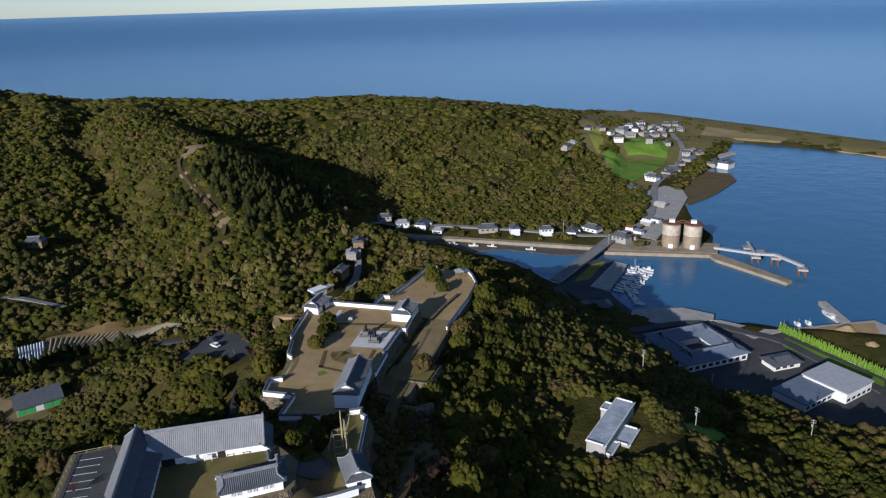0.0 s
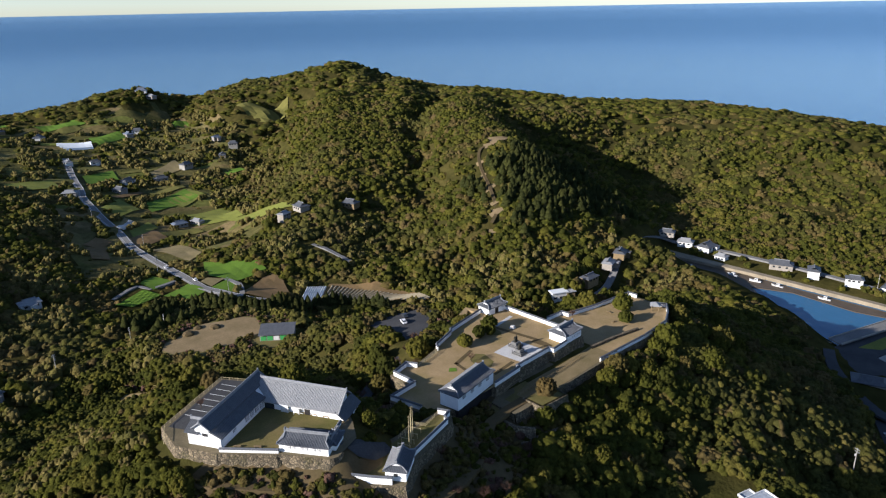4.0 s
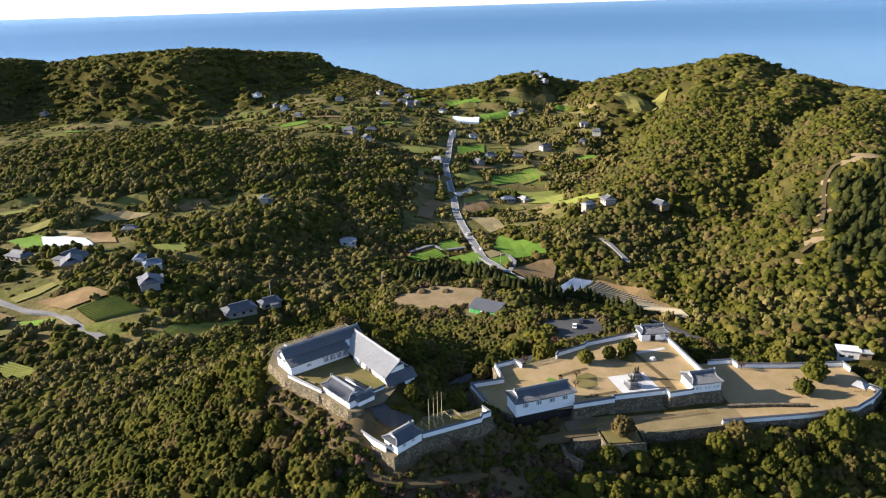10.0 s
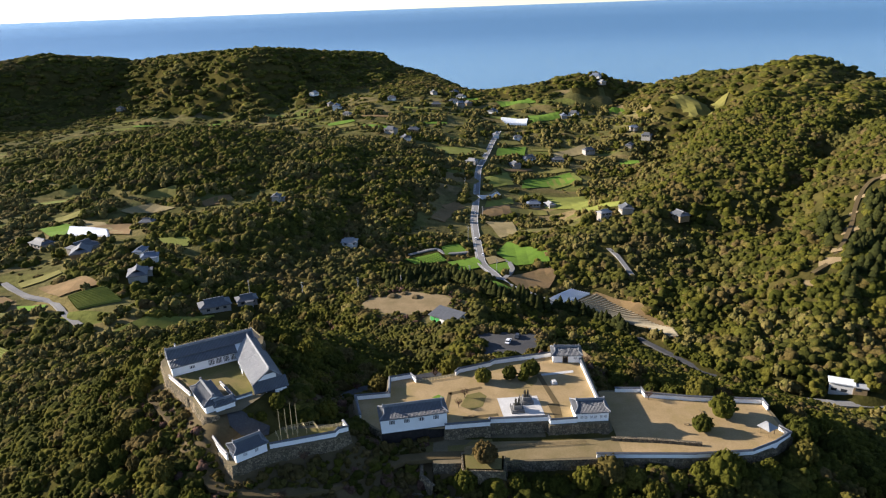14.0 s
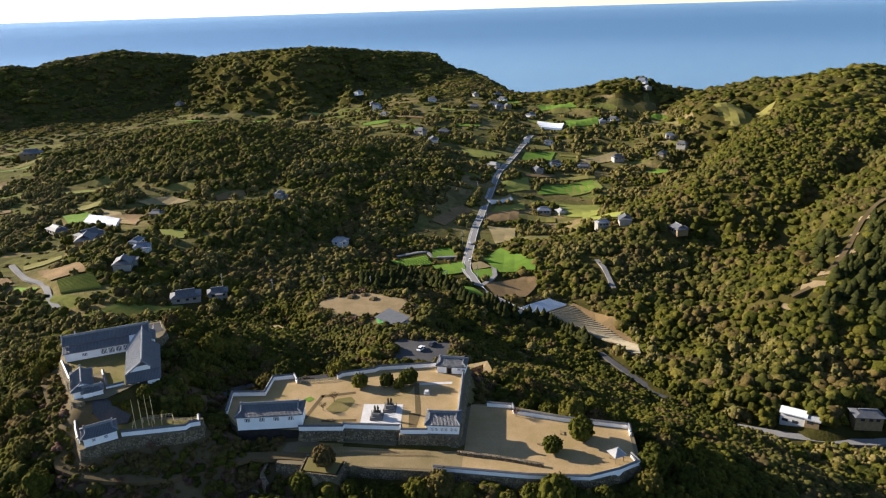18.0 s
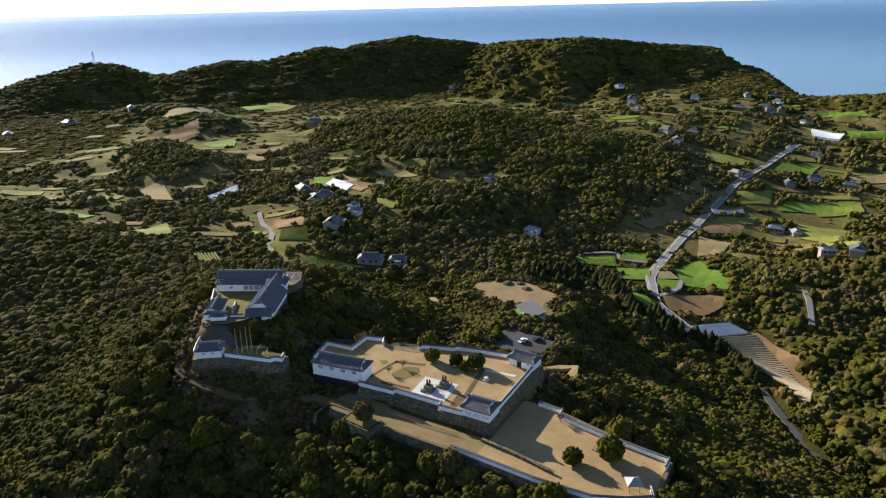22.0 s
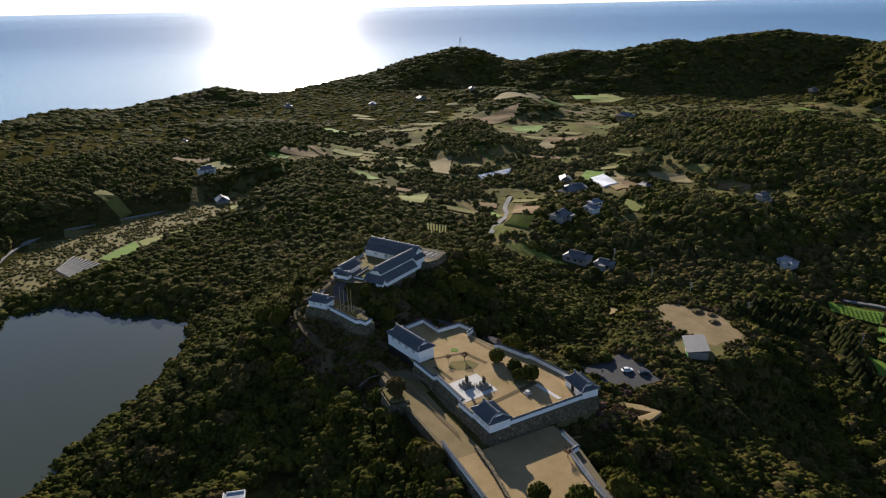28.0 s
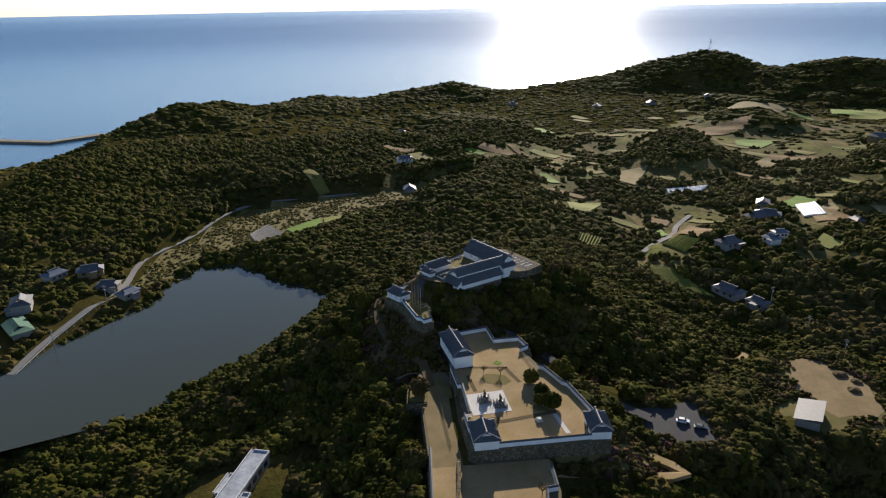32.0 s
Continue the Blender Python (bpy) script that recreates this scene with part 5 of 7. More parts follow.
field(soil, [(72, 198), (90, 214), (112, 192), (124, 160), (119, 150), (103, 176)])
row_straw = worn("straw_mulch", (0.42, 0.36, 0.245), (0.31, 0.265, 0.175), 0.8, 0.9, 4.0)
striped("terraced_rows", (74, 197), (89, 211), (122, 160), (104, 172), 24, row_straw, "curved terrace field with straw-coloured rows", 0.6, 0.5)
striped("terraced_rows", (107, 172), (121, 160), (121, 151), (117, 151), 6, row_straw, "last rows of the curved terrace field")
striped("film_tunnels", (58, 197), (75, 217), (86, 211), (70, 194), 9, film, "low white film tunnels beside the road", 0.8, 0.75)
striped("net_orchard", (-202, 154), (-184, 160), (-168, 143), (-188, 137), 11, crop_pale, "netted vegetable rows in the west hamlet", 0.9, 0.5)
striped("film_tunnels", (-272, 292), (-240, 280), (-226, 254), (-262, 270), 9, film, "bright white film tunnels in the west valley", 0.8, 0.7)
striped("film_tunnels", (-329, 199), (-335, 238), (-321, 225), (-316, 195), 5, film, "low white film tunnels among the fields", 0.8, 0.7)
striped("mulched_rows", (-284, -132), (-307, -122), (-281, -106), (-265, -124), 9, concrete, "mulched rows at the head of the pond", 0.3, 0.5)
striped("mulched_rows", (-120, 140), (-150, 128), (-160, 112), (-134, 118), 12, crop_pale, "pale vegetable rows below the castle slope", 0.4, 0.5)
striped("mulched_rows", (-196, 98), (-214, 108), (-222, 94), (-204, 86), 8, crop_pale, "small striped vegetable plot", 0.4, 0.5)
striped("greenhouse", (72, 722), (106, 709), (102, 690), (77, 695), 4, vinyl, "long white vinyl greenhouses up the valley", 2.6, 0.92)
striped("film_tunnels", (26, 409), (46, 440), (49, 430), (30, 404), 7, film, "pale film rows beside the road", 0.4, 0.4)

# ---- the green shed, the yard and the car park ----
shed = tagged(empty("works_shed"), "long low shed with dark roof and bright green front", "shed")
bm = bmesh.new()
box(bm, -9, -5, -1, 9, 5, 3.4)
part("wall", bm, concrete, shed)
bm = bmesh.new()
vs = [bm.verts.new(p) for p in ((-9.6, -6, 3.1), (9.6, -6, 3.1), (9.6, 5.6, 4.7), (-9.6, 5.6, 4.7), (-9.6, -6, 3.45), (9.6, -6, 3.45), (9.6, 5.6, 5.05), (-9.6, 5.6, 5.05))]
for f in ((0, 3, 2, 1), (4, 5, 6, 7), (0, 1, 5, 4), (1, 2, 6, 5), (2, 3, 7, 6), (3, 0, 4, 7)):
    bm.faces.new([vs[i] for i in f])
part("roof", bm, roof_tile, shed, "dark grey ribbed roof")
for k in range(5):
    bm = bmesh.new()
    box(bm, -8.6 + k * 3.5, -5.12, 0.2, -5.6 + k * 3.5, -5.01, 2.4)
    part("shutter", bm, green_paint if k != 2 else white_paint, shed, "green roller shutter" if k != 2 else "white roller shutter")
shed.matrix_world = turned(-2, 117, 44, -38) @ Matrix.Diagonal((0.82, 0.8, 0.92, 1))
HOUSES.append((-2, 117, 14))
CLEARINGS.append(YARD)
YARD_FLOOR = [(-45, 141), (-41, 147), (-34, 148), (-30, 152), (-20, 153.5), (-10, 149), (-4, 149), (1, 141), (-2, 134), (-1, 128), (-9, 125), (-14, 128), (-22, 124), (-27, 128), (-33, 127), (-36, 133), (-43, 134)]
skin("yard_floor", YARD_FLOOR, 44.06, yard_soil, "bare earthy works yard with wheel tracks", "yard")
for x, y, r in ((-30, 148, 3), (-24, 151, 2.2), (-18, 146, 2.6)):
    bm = bmesh.new()
    bmesh.ops.create_icosphere(bm, subdivisions=2, radius=r)
    for v in bm.verts:
        v.co.z = max(v.co.z, -0.2) * 0.5
        v.co += Vector([random.uniform(-0.2, 0.2) for _ in range(3)])
    heap = tagged(part("soil_heap", bm, earth), "small heap of brown soil in the yard", "heap", "soil heaps")
    heap.location = (x, y, 44.0)


def car(x, y, z, heading, paint_, colour):
    thing = tagged(empty("car"), "parked " + colour + " car on asphalt", "car", "parked cars")
    bm = bmesh.new()
    secs = ((-2.1, 0.35, 0.75, 0.78), (-1.7, 0.3, 0.9, 0.86), (0.9, 0.3, 0.95, 0.86), (2.0, 0.35, 0.72, 0.8))
    rows = []
    for x_, lo, hi, w in secs:
        rows.append([bm.verts.new((x_, s * w, h)) for s, h in ((-1, lo), (-1, hi), (1, hi), (1, lo))])
    for a, b in zip(rows, rows[1:]):
        for i in range(4):
            bm.faces.new((a[i], b[i], b[(i + 1) % 4], a[(i + 1) % 4]))
    bm.faces.new(rows[0]), bm.faces.new(rows[-1][::-1])
    bmesh.ops.recalc_face_normals(bm, faces=bm.faces)
    part("body", bm, paint_, thing)
    bm = bmesh.new()
    lo = [bm.verts.new((x_, y_, 0.93)) for x_, y_ in ((-1.7, -0.8), (1.0, -0.8), (1.0, 0.8), (-1.7, 0.8))]
    hi = [bm.verts.new((x_, y_, 1.45)) for x_, y_ in ((-1.3, -0.62), (0.35, -0.62), (0.35, 0.62), (-1.3, 0.62))]
    for i in range(4):
        bm.faces.new((lo[i], lo[(i + 1) % 4], hi[(i + 1) % 4], hi[i]))
    part("window_band", bm, glass_dark, thing)
    bm = bmesh.new()
    box(bm, -1.32, -0.64, 1.44, 0.37, 0.64, 1.5)
    part("roof_panel", bm, paint_, thing)
    for sx in (-1.35, 1.3):
        for sy in (-0.8, 0.8):
            bm = bmesh.new()
            tube(bm, (sx, sy - 0.1, 0.32), (sx, sy + 0.1, 0.32), 0.32, 0.32, 10)
            part("wheel", bm, rubber, thing)
    thing.matrix_world = turned(x, y, z, heading)
    return thing


car(21.5, 56.5, 63.06, 70, car_white, "white")
car(25.5, 60.5, 63.06, 70, car_dark, "dark")
for k, (x, y) in enumerate(((176, -84), (172, -87), (168, -90), (163, -93), (158, -96))):
    car(x, y, ground(x, y) + 0.12, 40, (car_white, car_dark, car_white, car_red, car_white)[k], ("white", "dark", "white", "red", "white")[k])
for x, y, h in ((22.6, 262, 92), (19.6, 300, 90), (22.4, 372, 88)):
    car(x, y, ground(x, y) + 0.9, h, car_white, "white")

# ---- in the castle courts ----
def statue(x, y, heading, lean_):
    """Two bronze figures back to back on a square plinth, kept as one plain shape."""
    bm = bmesh.new()
    for sx in (-0.42, 0.42):
        tube(bm, (sx, 0, 0), (sx, 0.02, 1.0), 0.34, 0.3, 10)
        tube(bm, (sx, 0.02, 1.0), (sx * 1.02, 0, 1.75), 0.32, 0.24, 10)
        tube(bm, (sx, 0, 1.75), (sx, 0, 2.1), 0.14, 0.13, 8)
        tube(bm, (sx * 1.6, 0.1, 1.6), (sx * 1.75, 0.25, 0.95), 0.1, 0.08, 6)
    box(bm, -0.9, -0.6, -0.15, 0.9, 0.6, 0.02)
    ob = tagged(part("statue", bm, bronze), "dark bronze statue pair on a stone plinth", "statue", "bronze statues")
    ob.matrix_world = turned(x, y, 76.0, heading)
    plinth = tagged(empty("plinth"), "stepped dark granite statue plinth", "plinth", "statue plinths")
    for c in ((-1.9, -1.9, 0, 1.9, 1.9, 0.35), (-1.5, -1.5, 0.353, 1.5, 1.5, 0.7), (-1.15, -1.0, 0.703, 1.15, 1.0, 1.86)):
        bm = bmesh.new()
        box(bm, *c)
        part("block", bm, plinth_stone, plinth)
    for sx in (-1, 1):
        for sy in (-1, 1):
            bm = bmesh.new()
            tube(bm, (sx * 1.7, sy * 1.7, 0.3), (sx * 1.7, sy * 1.7, 1.3), 0.14, 0.1, 8)
            part("corner_post", bm, plinth_stone, plinth)
    plinth.matrix_world = turned(x, y, 74.1, heading)


statue(18.4, -7.0, 4, 0)
statue(21.5, -2.6, 4, 0)


def fence(points, z, material=bamboo, tall=1.1, gap=0.9, label="low fence of dry bamboo poles"):
    thing = tagged(empty("bamboo_fence"), label, "fence", "bamboo fences")
    for (x0, y0), (x1, y1) in zip(points, points[1:]):
        n = max(1, int(math.hypot(x1 - x0, y1 - y0) / gap))
        for i in range(n + 1):
            x, y = x0 + (x1 - x0) * i / n, y0 + (y1 - y0) * i / n
            bm = bmesh.new()
            tube(bm, (x, y, z - 0.1), (x, y, z + tall), 0.06, 0.05, 6)
            part("post", bm, material, thing)
        for h in (0.35, 0.7, 1.02):
            bm = bmesh.new()
            tube(bm, (x0, y0, z + h), (x1, y1, z + h), 0.045, 0.045, 6)
            part("rail", bm, material, thing)
    return thing


fence([(-11.4, 10.2), (-2, 12.2), (1.0, 13.8)], 74.0)
fence([(-45, -20.6), (-38.5, -18.6), (-36.5, -21.5), (-30.2, -19.6)], 79.0)
fence([(3, -20.6), (20, -20.2), (36, -19.4)], 70.8, timber, 0.9, 1.4, "low post fence along the castle lane")
# tall bare poles on the terrace
for x, y, h in ((-45.6, -25.6, 9.5), (-44.2, -24.6, 9.0), (-43.0, -23.4, 10), (-41.8, -22.6, 9.2)):
    bm = bmesh.new()
    tube(bm, (0, 0, 0), (0.05, 0.03, h), 0.11, 0.06, 8)
    pole = tagged(part("banner_pole", bm, bamboo), "tall bare bamboo banner pole on the terrace", "pole", "banner poles")
    pole.location = (x, y, 78.9)
frame_ = tagged(empty("timber_frame"), "low open frame of round timber poles", "frame")
for k in range(4):
    for a, b in (((-46 + k * 2.2, -26.5 + k * 1.2, 79), (-46 + k * 2.2, -26.5 + k * 1.2, 80.6)), ((-47.5 + k * 2.2, -23.5 + k * 1.2, 79), (-47.5 + k * 2.2, -23.5 + k * 1.2, 80.6)), ((-46 + k * 2.2, -26.5 + k * 1.2, 80.4), (-47.5 + k * 2.2, -23.5 + k * 1.2, 80.4))):
        bm = bmesh.new()
        tube(bm, a, b, 0.08, 0.08, 6)
        part("beam", bm, bamboo, frame_)


def bench(x, y, z, heading, material=timber):
    thing = tagged(empty("bench"), "plain weathered bench on open ground", "bench", "benches")
    for c in ((-0.9, -0.22, 0.4, 0.9, 0.22, 0.48), (-0.75, -0.18, 0, -0.6, 0.18, 0.4), (0.6, -0.18, 0, 0.75, 0.18, 0.4)):
        bm = bmesh.new()
        box(bm, *c)
        part("seat" if c[2] > 0.3 else "leg", bm, material, thing)
    thing.matrix_world = turned(x, y, z, heading)


for x, y, z, h in ((-79.6, -2.6, 84.78, -47), (-76.2, -6.2, 84.78, -47), (-57.4, -7.2, 84.78, 118), (-59.0, -4.2, 84.78, 118), (-60.6, -1.2, 84.78, 118), (5.0, -9.6, 74.05, 20), (72, -6, 70.86, 90), (66, -12, 70.86, 0)):
    bench(x, y, z, h)
well = tagged(empty("well_house"), "small white stone lantern base in the court", "monument")
for c in ((-0.9, -0.9, 0, 0.9, 0.9, 0.4), (-0.6, -0.6, 0.403, 0.6, 0.6, 1.0)):
    bm = bmesh.new()
    box(bm, *c)
    part("block", bm, granite, well)
well.matrix_world = turned(31.2, 7.2, 74.05, 10)
shelter = tagged(empty("picnic_shelter"), "small pyramid-roofed shelter at the court's end", "shelter")
for sx in (-1.3, 1.3):
    for sy in (-1.3, 1.3):
        bm = bmesh.new()
        tube(bm, (sx, sy, 0), (sx, sy, 2.3), 0.1, 0.09, 8)
        part("post", bm, timber, shelter)
bm = bmesh.new()
top = bm.verts.new((0, 0, 3.5))
ring = [bm.verts.new(p) for p in ((-2, -2, 2.2), (2, -2, 2.2), (2, 2, 2.2), (-2, 2, 2.2))]
for i in range(4):
    bm.faces.new((ring[i], ring[(i + 1) % 4], top))
bm.faces.new(ring[::-1])
part("roof", bm, roof_tile_pale, shelter)
shelter.matrix_world = turned(86.4, -17.2, 70.86, 30)
skin("walk", [(26.2, 13.6), (27.8, 13.2), (31.0, -3.8), (29.4, -4.0)], 74.09, earth, "dark trodden path across the court", "path")
skin("walk", [(28.0, 13.2), (38.4, 14.8), (38.4, 13.4), (28.2, 11.9)], 74.1, granite, "pale paved strip in the court", "path")
for _w in ([(2.4, -9.6), (12.6, -8.4), (12.8, -9.7), (2.6, -10.8)], [(-1.6, 3.6), (8.6, 6.6), (9.0, 5.4), (-1.0, 2.2)], [(-1.6, 3.6), (-0.4, 3.8), (-2.2, -9.4), (-3.4, -9.2)], [(27.5, -4.2), (31, -3.8), (30.8, -11.2), (28.6, -11.4)]):
    skin("walk", _w, 74.08, earth, "dark trodden path across the court", "path")
skin("grass_patch", [(2, -4), (4, 2), (8, 3.5), (10, 1), (8.5, -4.5), (5, -6.5)], 74.065, dry_grass, "patch of winter grass in the court", "grass")
skin("grass_patch", [(22, 9), (27, 12.6), (26, 8), (24, 6)], 74.065, dry_grass, "patch of winter grass in the court", "grass")
skin("grass_patch", [(-6.5, 1.0), (-4.6, 2.6), (-3.0, 1.2), (-4.4, -0.6)], 74.12, crop, "small bright green clump in the court", "grass")
lot = skin("rear_car_park", [(-67.2, 29.6), (-62.8, 23.6), (-67, 18.6), (-83.6, 10.0), (-87.8, 17.6)], 84.78, asphalt, "asphalt car park with white bay lines behind the hall", "car park")
for k in range(7):
    bm = bmesh.new()
    box(bm, -0.07, -2.4, 0, 0.07, 2.4, 0.02, turned(-67.5 - k * 2.3, 25.4 - k * 1.27, 84.792, 29))
    part("bay_line", bm, white_paint, lot, "white painted bay line")
rail_ = tagged(empty("car_park_rail"), "low pale rail round the rear car park", "rail")
for (x0, y0), (x1, y1) in zip([(-63, 23.8), (-67.4, 30), (-88.4, 18.2)], [(-67.4, 30), (-88.4, 18.2), (-91.5, 11.5)]):
    n = int(math.hypot(x1 - x0, y1 - y0) / 2)
    for i in range(n + 1):
        bm = bmesh.new()
        tube(bm, (x0 + (x1 - x0) * i / n, y0 + (y1 - y0) * i / n, 84.6), (x0 + (x1 - x0) * i / n, y0 + (y1 - y0) * i / n, 85.6), 0.06, 0.06, 6)
        part("post", bm, bamboo, rail_)
    bm = bmesh.new()
    tube(bm, (x0, y0, 85.5), (x1, y1, 85.5), 0.06, 0.06, 6)
    part("rail", bm, bamboo, rail_)
tagged(drape("paved_ramp", [(-61.6, -18.9), (-58.8, -18.2), (-54.4, -20.4), (-49.6, -20.8), (-49.4, -23.6), (-56, -25.4), (-59.4, -23.4)], 0.4, asphalt, 2.0), "dark grey paved ramp from the terrace to the hall court", "paving", kind="structure")
skin("grass_patch", [(-63.6, -25.0), (-61.6, -24.4), (-59.6, -25.6), (-59.4, -28.2), (-61.0, -29.0), (-62.8, -27.0)], 79.16, crop_pale, "small yellow-green lawn on the terrace", "grass")
# the tree terrace beside the lane and the stepped walls below it
masonry_wall([(1.6, -22.5), (1.8, -30.2), (12.8, -31.0), (13.4, -24.5)], 71.3, 5.0, label="square stone terrace that carries a tree")
skin("tree_terrace", [(2.0, -23), (2.2, -29.8), (12.4, -30.6), (13, -24.5)], 71.3, dry_grass, "earth top of the square stone terrace")
masonry_wall([(-20, -23), (-9.6, -22.4), (-9.4, -29.4), (-6, -34)], 69.6, 3.6, label="stepped rough stone wall in the shade")
masonry_wall([(-19, -31), (-8, -33.6), (4, -36)], 66.4, 3.0, label="low rough stone wall on the slope")
for k in range(9):
    bm = bmesh.new()
    box(bm, -20.5 + k * 0.15, -22.6 - k * 1.3, 69.9 - k * 0.55, -16.8 + k * 0.15, -21.3 - k * 1.3, 70.3 - k * 0.55)
    step = tagged(part("stone_step", bm, stone), "worn stone step on the castle slope", "step", "stone steps")

masonry_wall([(43.1, -18.5), (54.3, -19.8), (66.8, -22.2)], 71.7, 1.0, 0.1, "low rough stone step along the lower court")
# ---- the concrete building on the south slope ----
roof_stain = worn("stained_roof_coating", (0.46, 0.5, 0.55), (0.24, 0.27, 0.31), 0.22, 0.7, 1.2)
block = tagged(empty("concrete_building"), "flat-roofed concrete building with stained blue-grey roof", "building")
for nm, c, top in (("main_block", (-13, -2.9, -13, 13, 2.9, 0), 0), ("stair_block", (6.2, 2.9, -13, 10.2, 5.6, -0.8), 0), ("side_wing", (-12, -4.6, -13, -5.5, -2.9, -3.2), 0), ("side_wing", (-4.5, -7.4, -13, 4.5, -2.9, -3.4), 0)):
    bm = bmesh.new()
    box(bm, *c)
    wing = part(nm, bm, concrete, block)
    x0, y0, _, x1, y1, z1 = c
    bm = bmesh.new()
    box(bm, x0 - 0.3, y0 + (0.3 if y0 > 0 else -0.3), z1 + 0.003, x1 + 0.3, y1 + (0.3 if y1 > 0 else -0.05), z1 + 0.3)
    part("roof_slab", bm, roof_stain, wing, "rain-stained blue-grey roof slab")
    for e in ((x0 - 0.3, y0 + 0.3 * (1 if y0 > 0 else -1), x1 + 0.3, y0 + 0.3 * (1 if y0 > 0 else -1) + 0.25), (x0 - 0.3, y1 - 0.05, x1 + 0.3, y1 + 0.2), (x0 - 0.3, y0 + 0.6, x0 - 0.05, y1 - 0.06), (x1 + 0.05, y0 + 0.6, x1 + 0.3, y1 - 0.06)):
        bm = bmesh.new()
        box(bm, e[0], e[1], z1 + 0.303, e[2], e[3], z1 + 0.75)
        part("parapet", bm, white_paint, wing, "white painted parapet")
for k in range(6):
    for floor_ in (-3.0, -6.4):
        bm = bmesh.new()
        box(bm, -11.2 + k * 3.9, 2.87, floor_, -8.8 + k * 3.9, 2.96, floor_ + 1.7)
        part("window", bm, glass_dark, block)
block.matrix_world = turned(20.4, -82.6, 54, -16.5)
HOUSES.append((20, -83, 16))
HOUSES.append((30, -71, 11))
HOUSES.append((10, -70, 8))


def utility_pole(x, y, tall=11.0):
    thing = tagged(empty("utility_pole"), "grey concrete utility pole with cross arms", "utility pole", "utility poles")
    bm = bmesh.new()
    tube(bm, (0, 0, -0.5), (0, 0, tall), 0.19, 0.12, 8)
    part("pole", bm, concrete, thing)
    for h in (tall - 0.5, tall - 1.4):
        bm = bmesh.new()
        box(bm, -0.9, -0.06, h, 0.9, 0.06, h + 0.12)
        part("cross_arm", bm, steel, thing)
    bm = bmesh.new()
    tube(bm, (0.35, 0, tall - 3.2), (0.35, 0, tall - 2.3), 0.24, 0.24, 8)
    part("transformer", bm, steel, thing)
    thing.matrix_world = turned(x, y, ground(x, y), (x * 7 + y * 3) % 90)


for x, y in ((41, -109), (77, -153), (88, -92), (133, -124), (124, -112), (-81, 167), (-50, 164), (-109, 164), (-28, 182), (12, 214), (30, 232), (14, 300), (28, 360), (16, 430), (-165, -190), (-120, -200), (352, -30), (330, -66), (298, -86)):
    utility_pole(x, y)

# ---- antenna tower on the western hill ----
tower = tagged(empty("radio_tower"), "thin lattice radio tower on the far hill", "tower")
for sx in (-1, 1):
    for sy in (-1, 1):
        bm = bmesh.new()
        tube(bm, (sx * 1.6, sy * 1.6, 0), (sx * 0.5, sy * 0.5, 24), 0.22, 0.15, 6)
        part("leg", bm, steel, tower)
for k in range(6):
    r = 1.6 - 1.1 * k / 6
    bm = bmesh.new()
    box(bm, -r, -r, 4 * k + 2, r, r, 4 * k + 2.25)
    part("brace", bm, steel, tower)
bm = bmesh.new()
tube(bm, (0, 0, 18), (0, 1.6, 18), 1.3, 1.5, 10)
part("dish", bm, white_paint, tower)
tower.matrix_world = turned(-1013, 558, ground(-1013, 558), 20)
# ---- the harbour ----
def slab(name, shape, top, deep, material, label, category="quay"):
    """A solid platform with upright sides."""
    bm = bmesh.new()
    a = [bm.verts.new((x, y, top)) for x, y in shape]
    b = [bm.verts.new((x, y, top - deep)) for x, y in shape]
    bm.faces.new(a), bm.faces.new(b[::-1])
    for i in range(len(shape)):
        j = (i + 1) % len(shape)
        bm.faces.new((a[i], b[i], b[j], a[j]))
    bmesh.ops.recalc_face_normals(bm, faces=bm.faces)
    return tagged(part(name, bm, material), label, category, kind="structure")


slab("quay", [(323, -66), (350, -70), (352, -146), (330, -142), (326, -100)], 2.5, 7, quay_stone, "weathered concrete quay under the silos")
slab("breakwater", [(331, -134), (331, -142), (288, -184), (283, -180), (318, -140)], 2.1, 7, quay_stone, "long stone breakwater with weathered top", "breakwater")
slab("breakwater", [(318, -64), (323, -66), (331, -138), (326, -138)], 2.3, 7, quay_stone, "stone quay wall along the harbour mouth", "breakwater")
slab("pier", [(251, -59), (246, -71), (296, -81), (300, -72)], 2.2, 7, concrete, "flat concrete mooring pier", "pier")
slab("quay", [(205, -70), (212, -38), (238, -35), (290, -52), (304, -62), (300, -71.5), (251, -58.5), (245, -71), (229, -79), (219, -86), (208, -86)], 2.4, 8, asphalt, "dark asphalt quay at the road junction")
slab("grass_plot", [(256, -48), (290, -57), (298, -66), (262, -58)], 2.5, 2, crop_pale, "small triangle of rough grass beside the bridge", "grass")
slab("quay", [(204, -100), (208, -86), (219, -86), (223, -96), (229, -115), (223, -132), (215, -131)], 2.5, 7, concrete, "stained concrete slipway apron on the shore")
slab("quay", [(215, -131), (216, -134), (209, -155), (210, -165), (214, -173), (228, -203), (234, -217), (222, -226), (150, -230), (165, -206), (208, -166), (196, -150)], 2.5, 7, concrete, "grey concrete quay around the sand yard")
slab("sand_yard", [(212, -176), (226, -203), (230, -216), (182, -212), (172, -206), (196, -184)], 2.62, 2, sand, "pale sand spread over the storage yard", "yard")
slab("village_ground", [(140, -100), (186, -76), (204, -100), (214, -131), (196, -150), (206, -166), (165, -205), (120, -215), (118, -160)], 2.35, 6, asphalt, "asphalt ground around the community buildings", "ground")
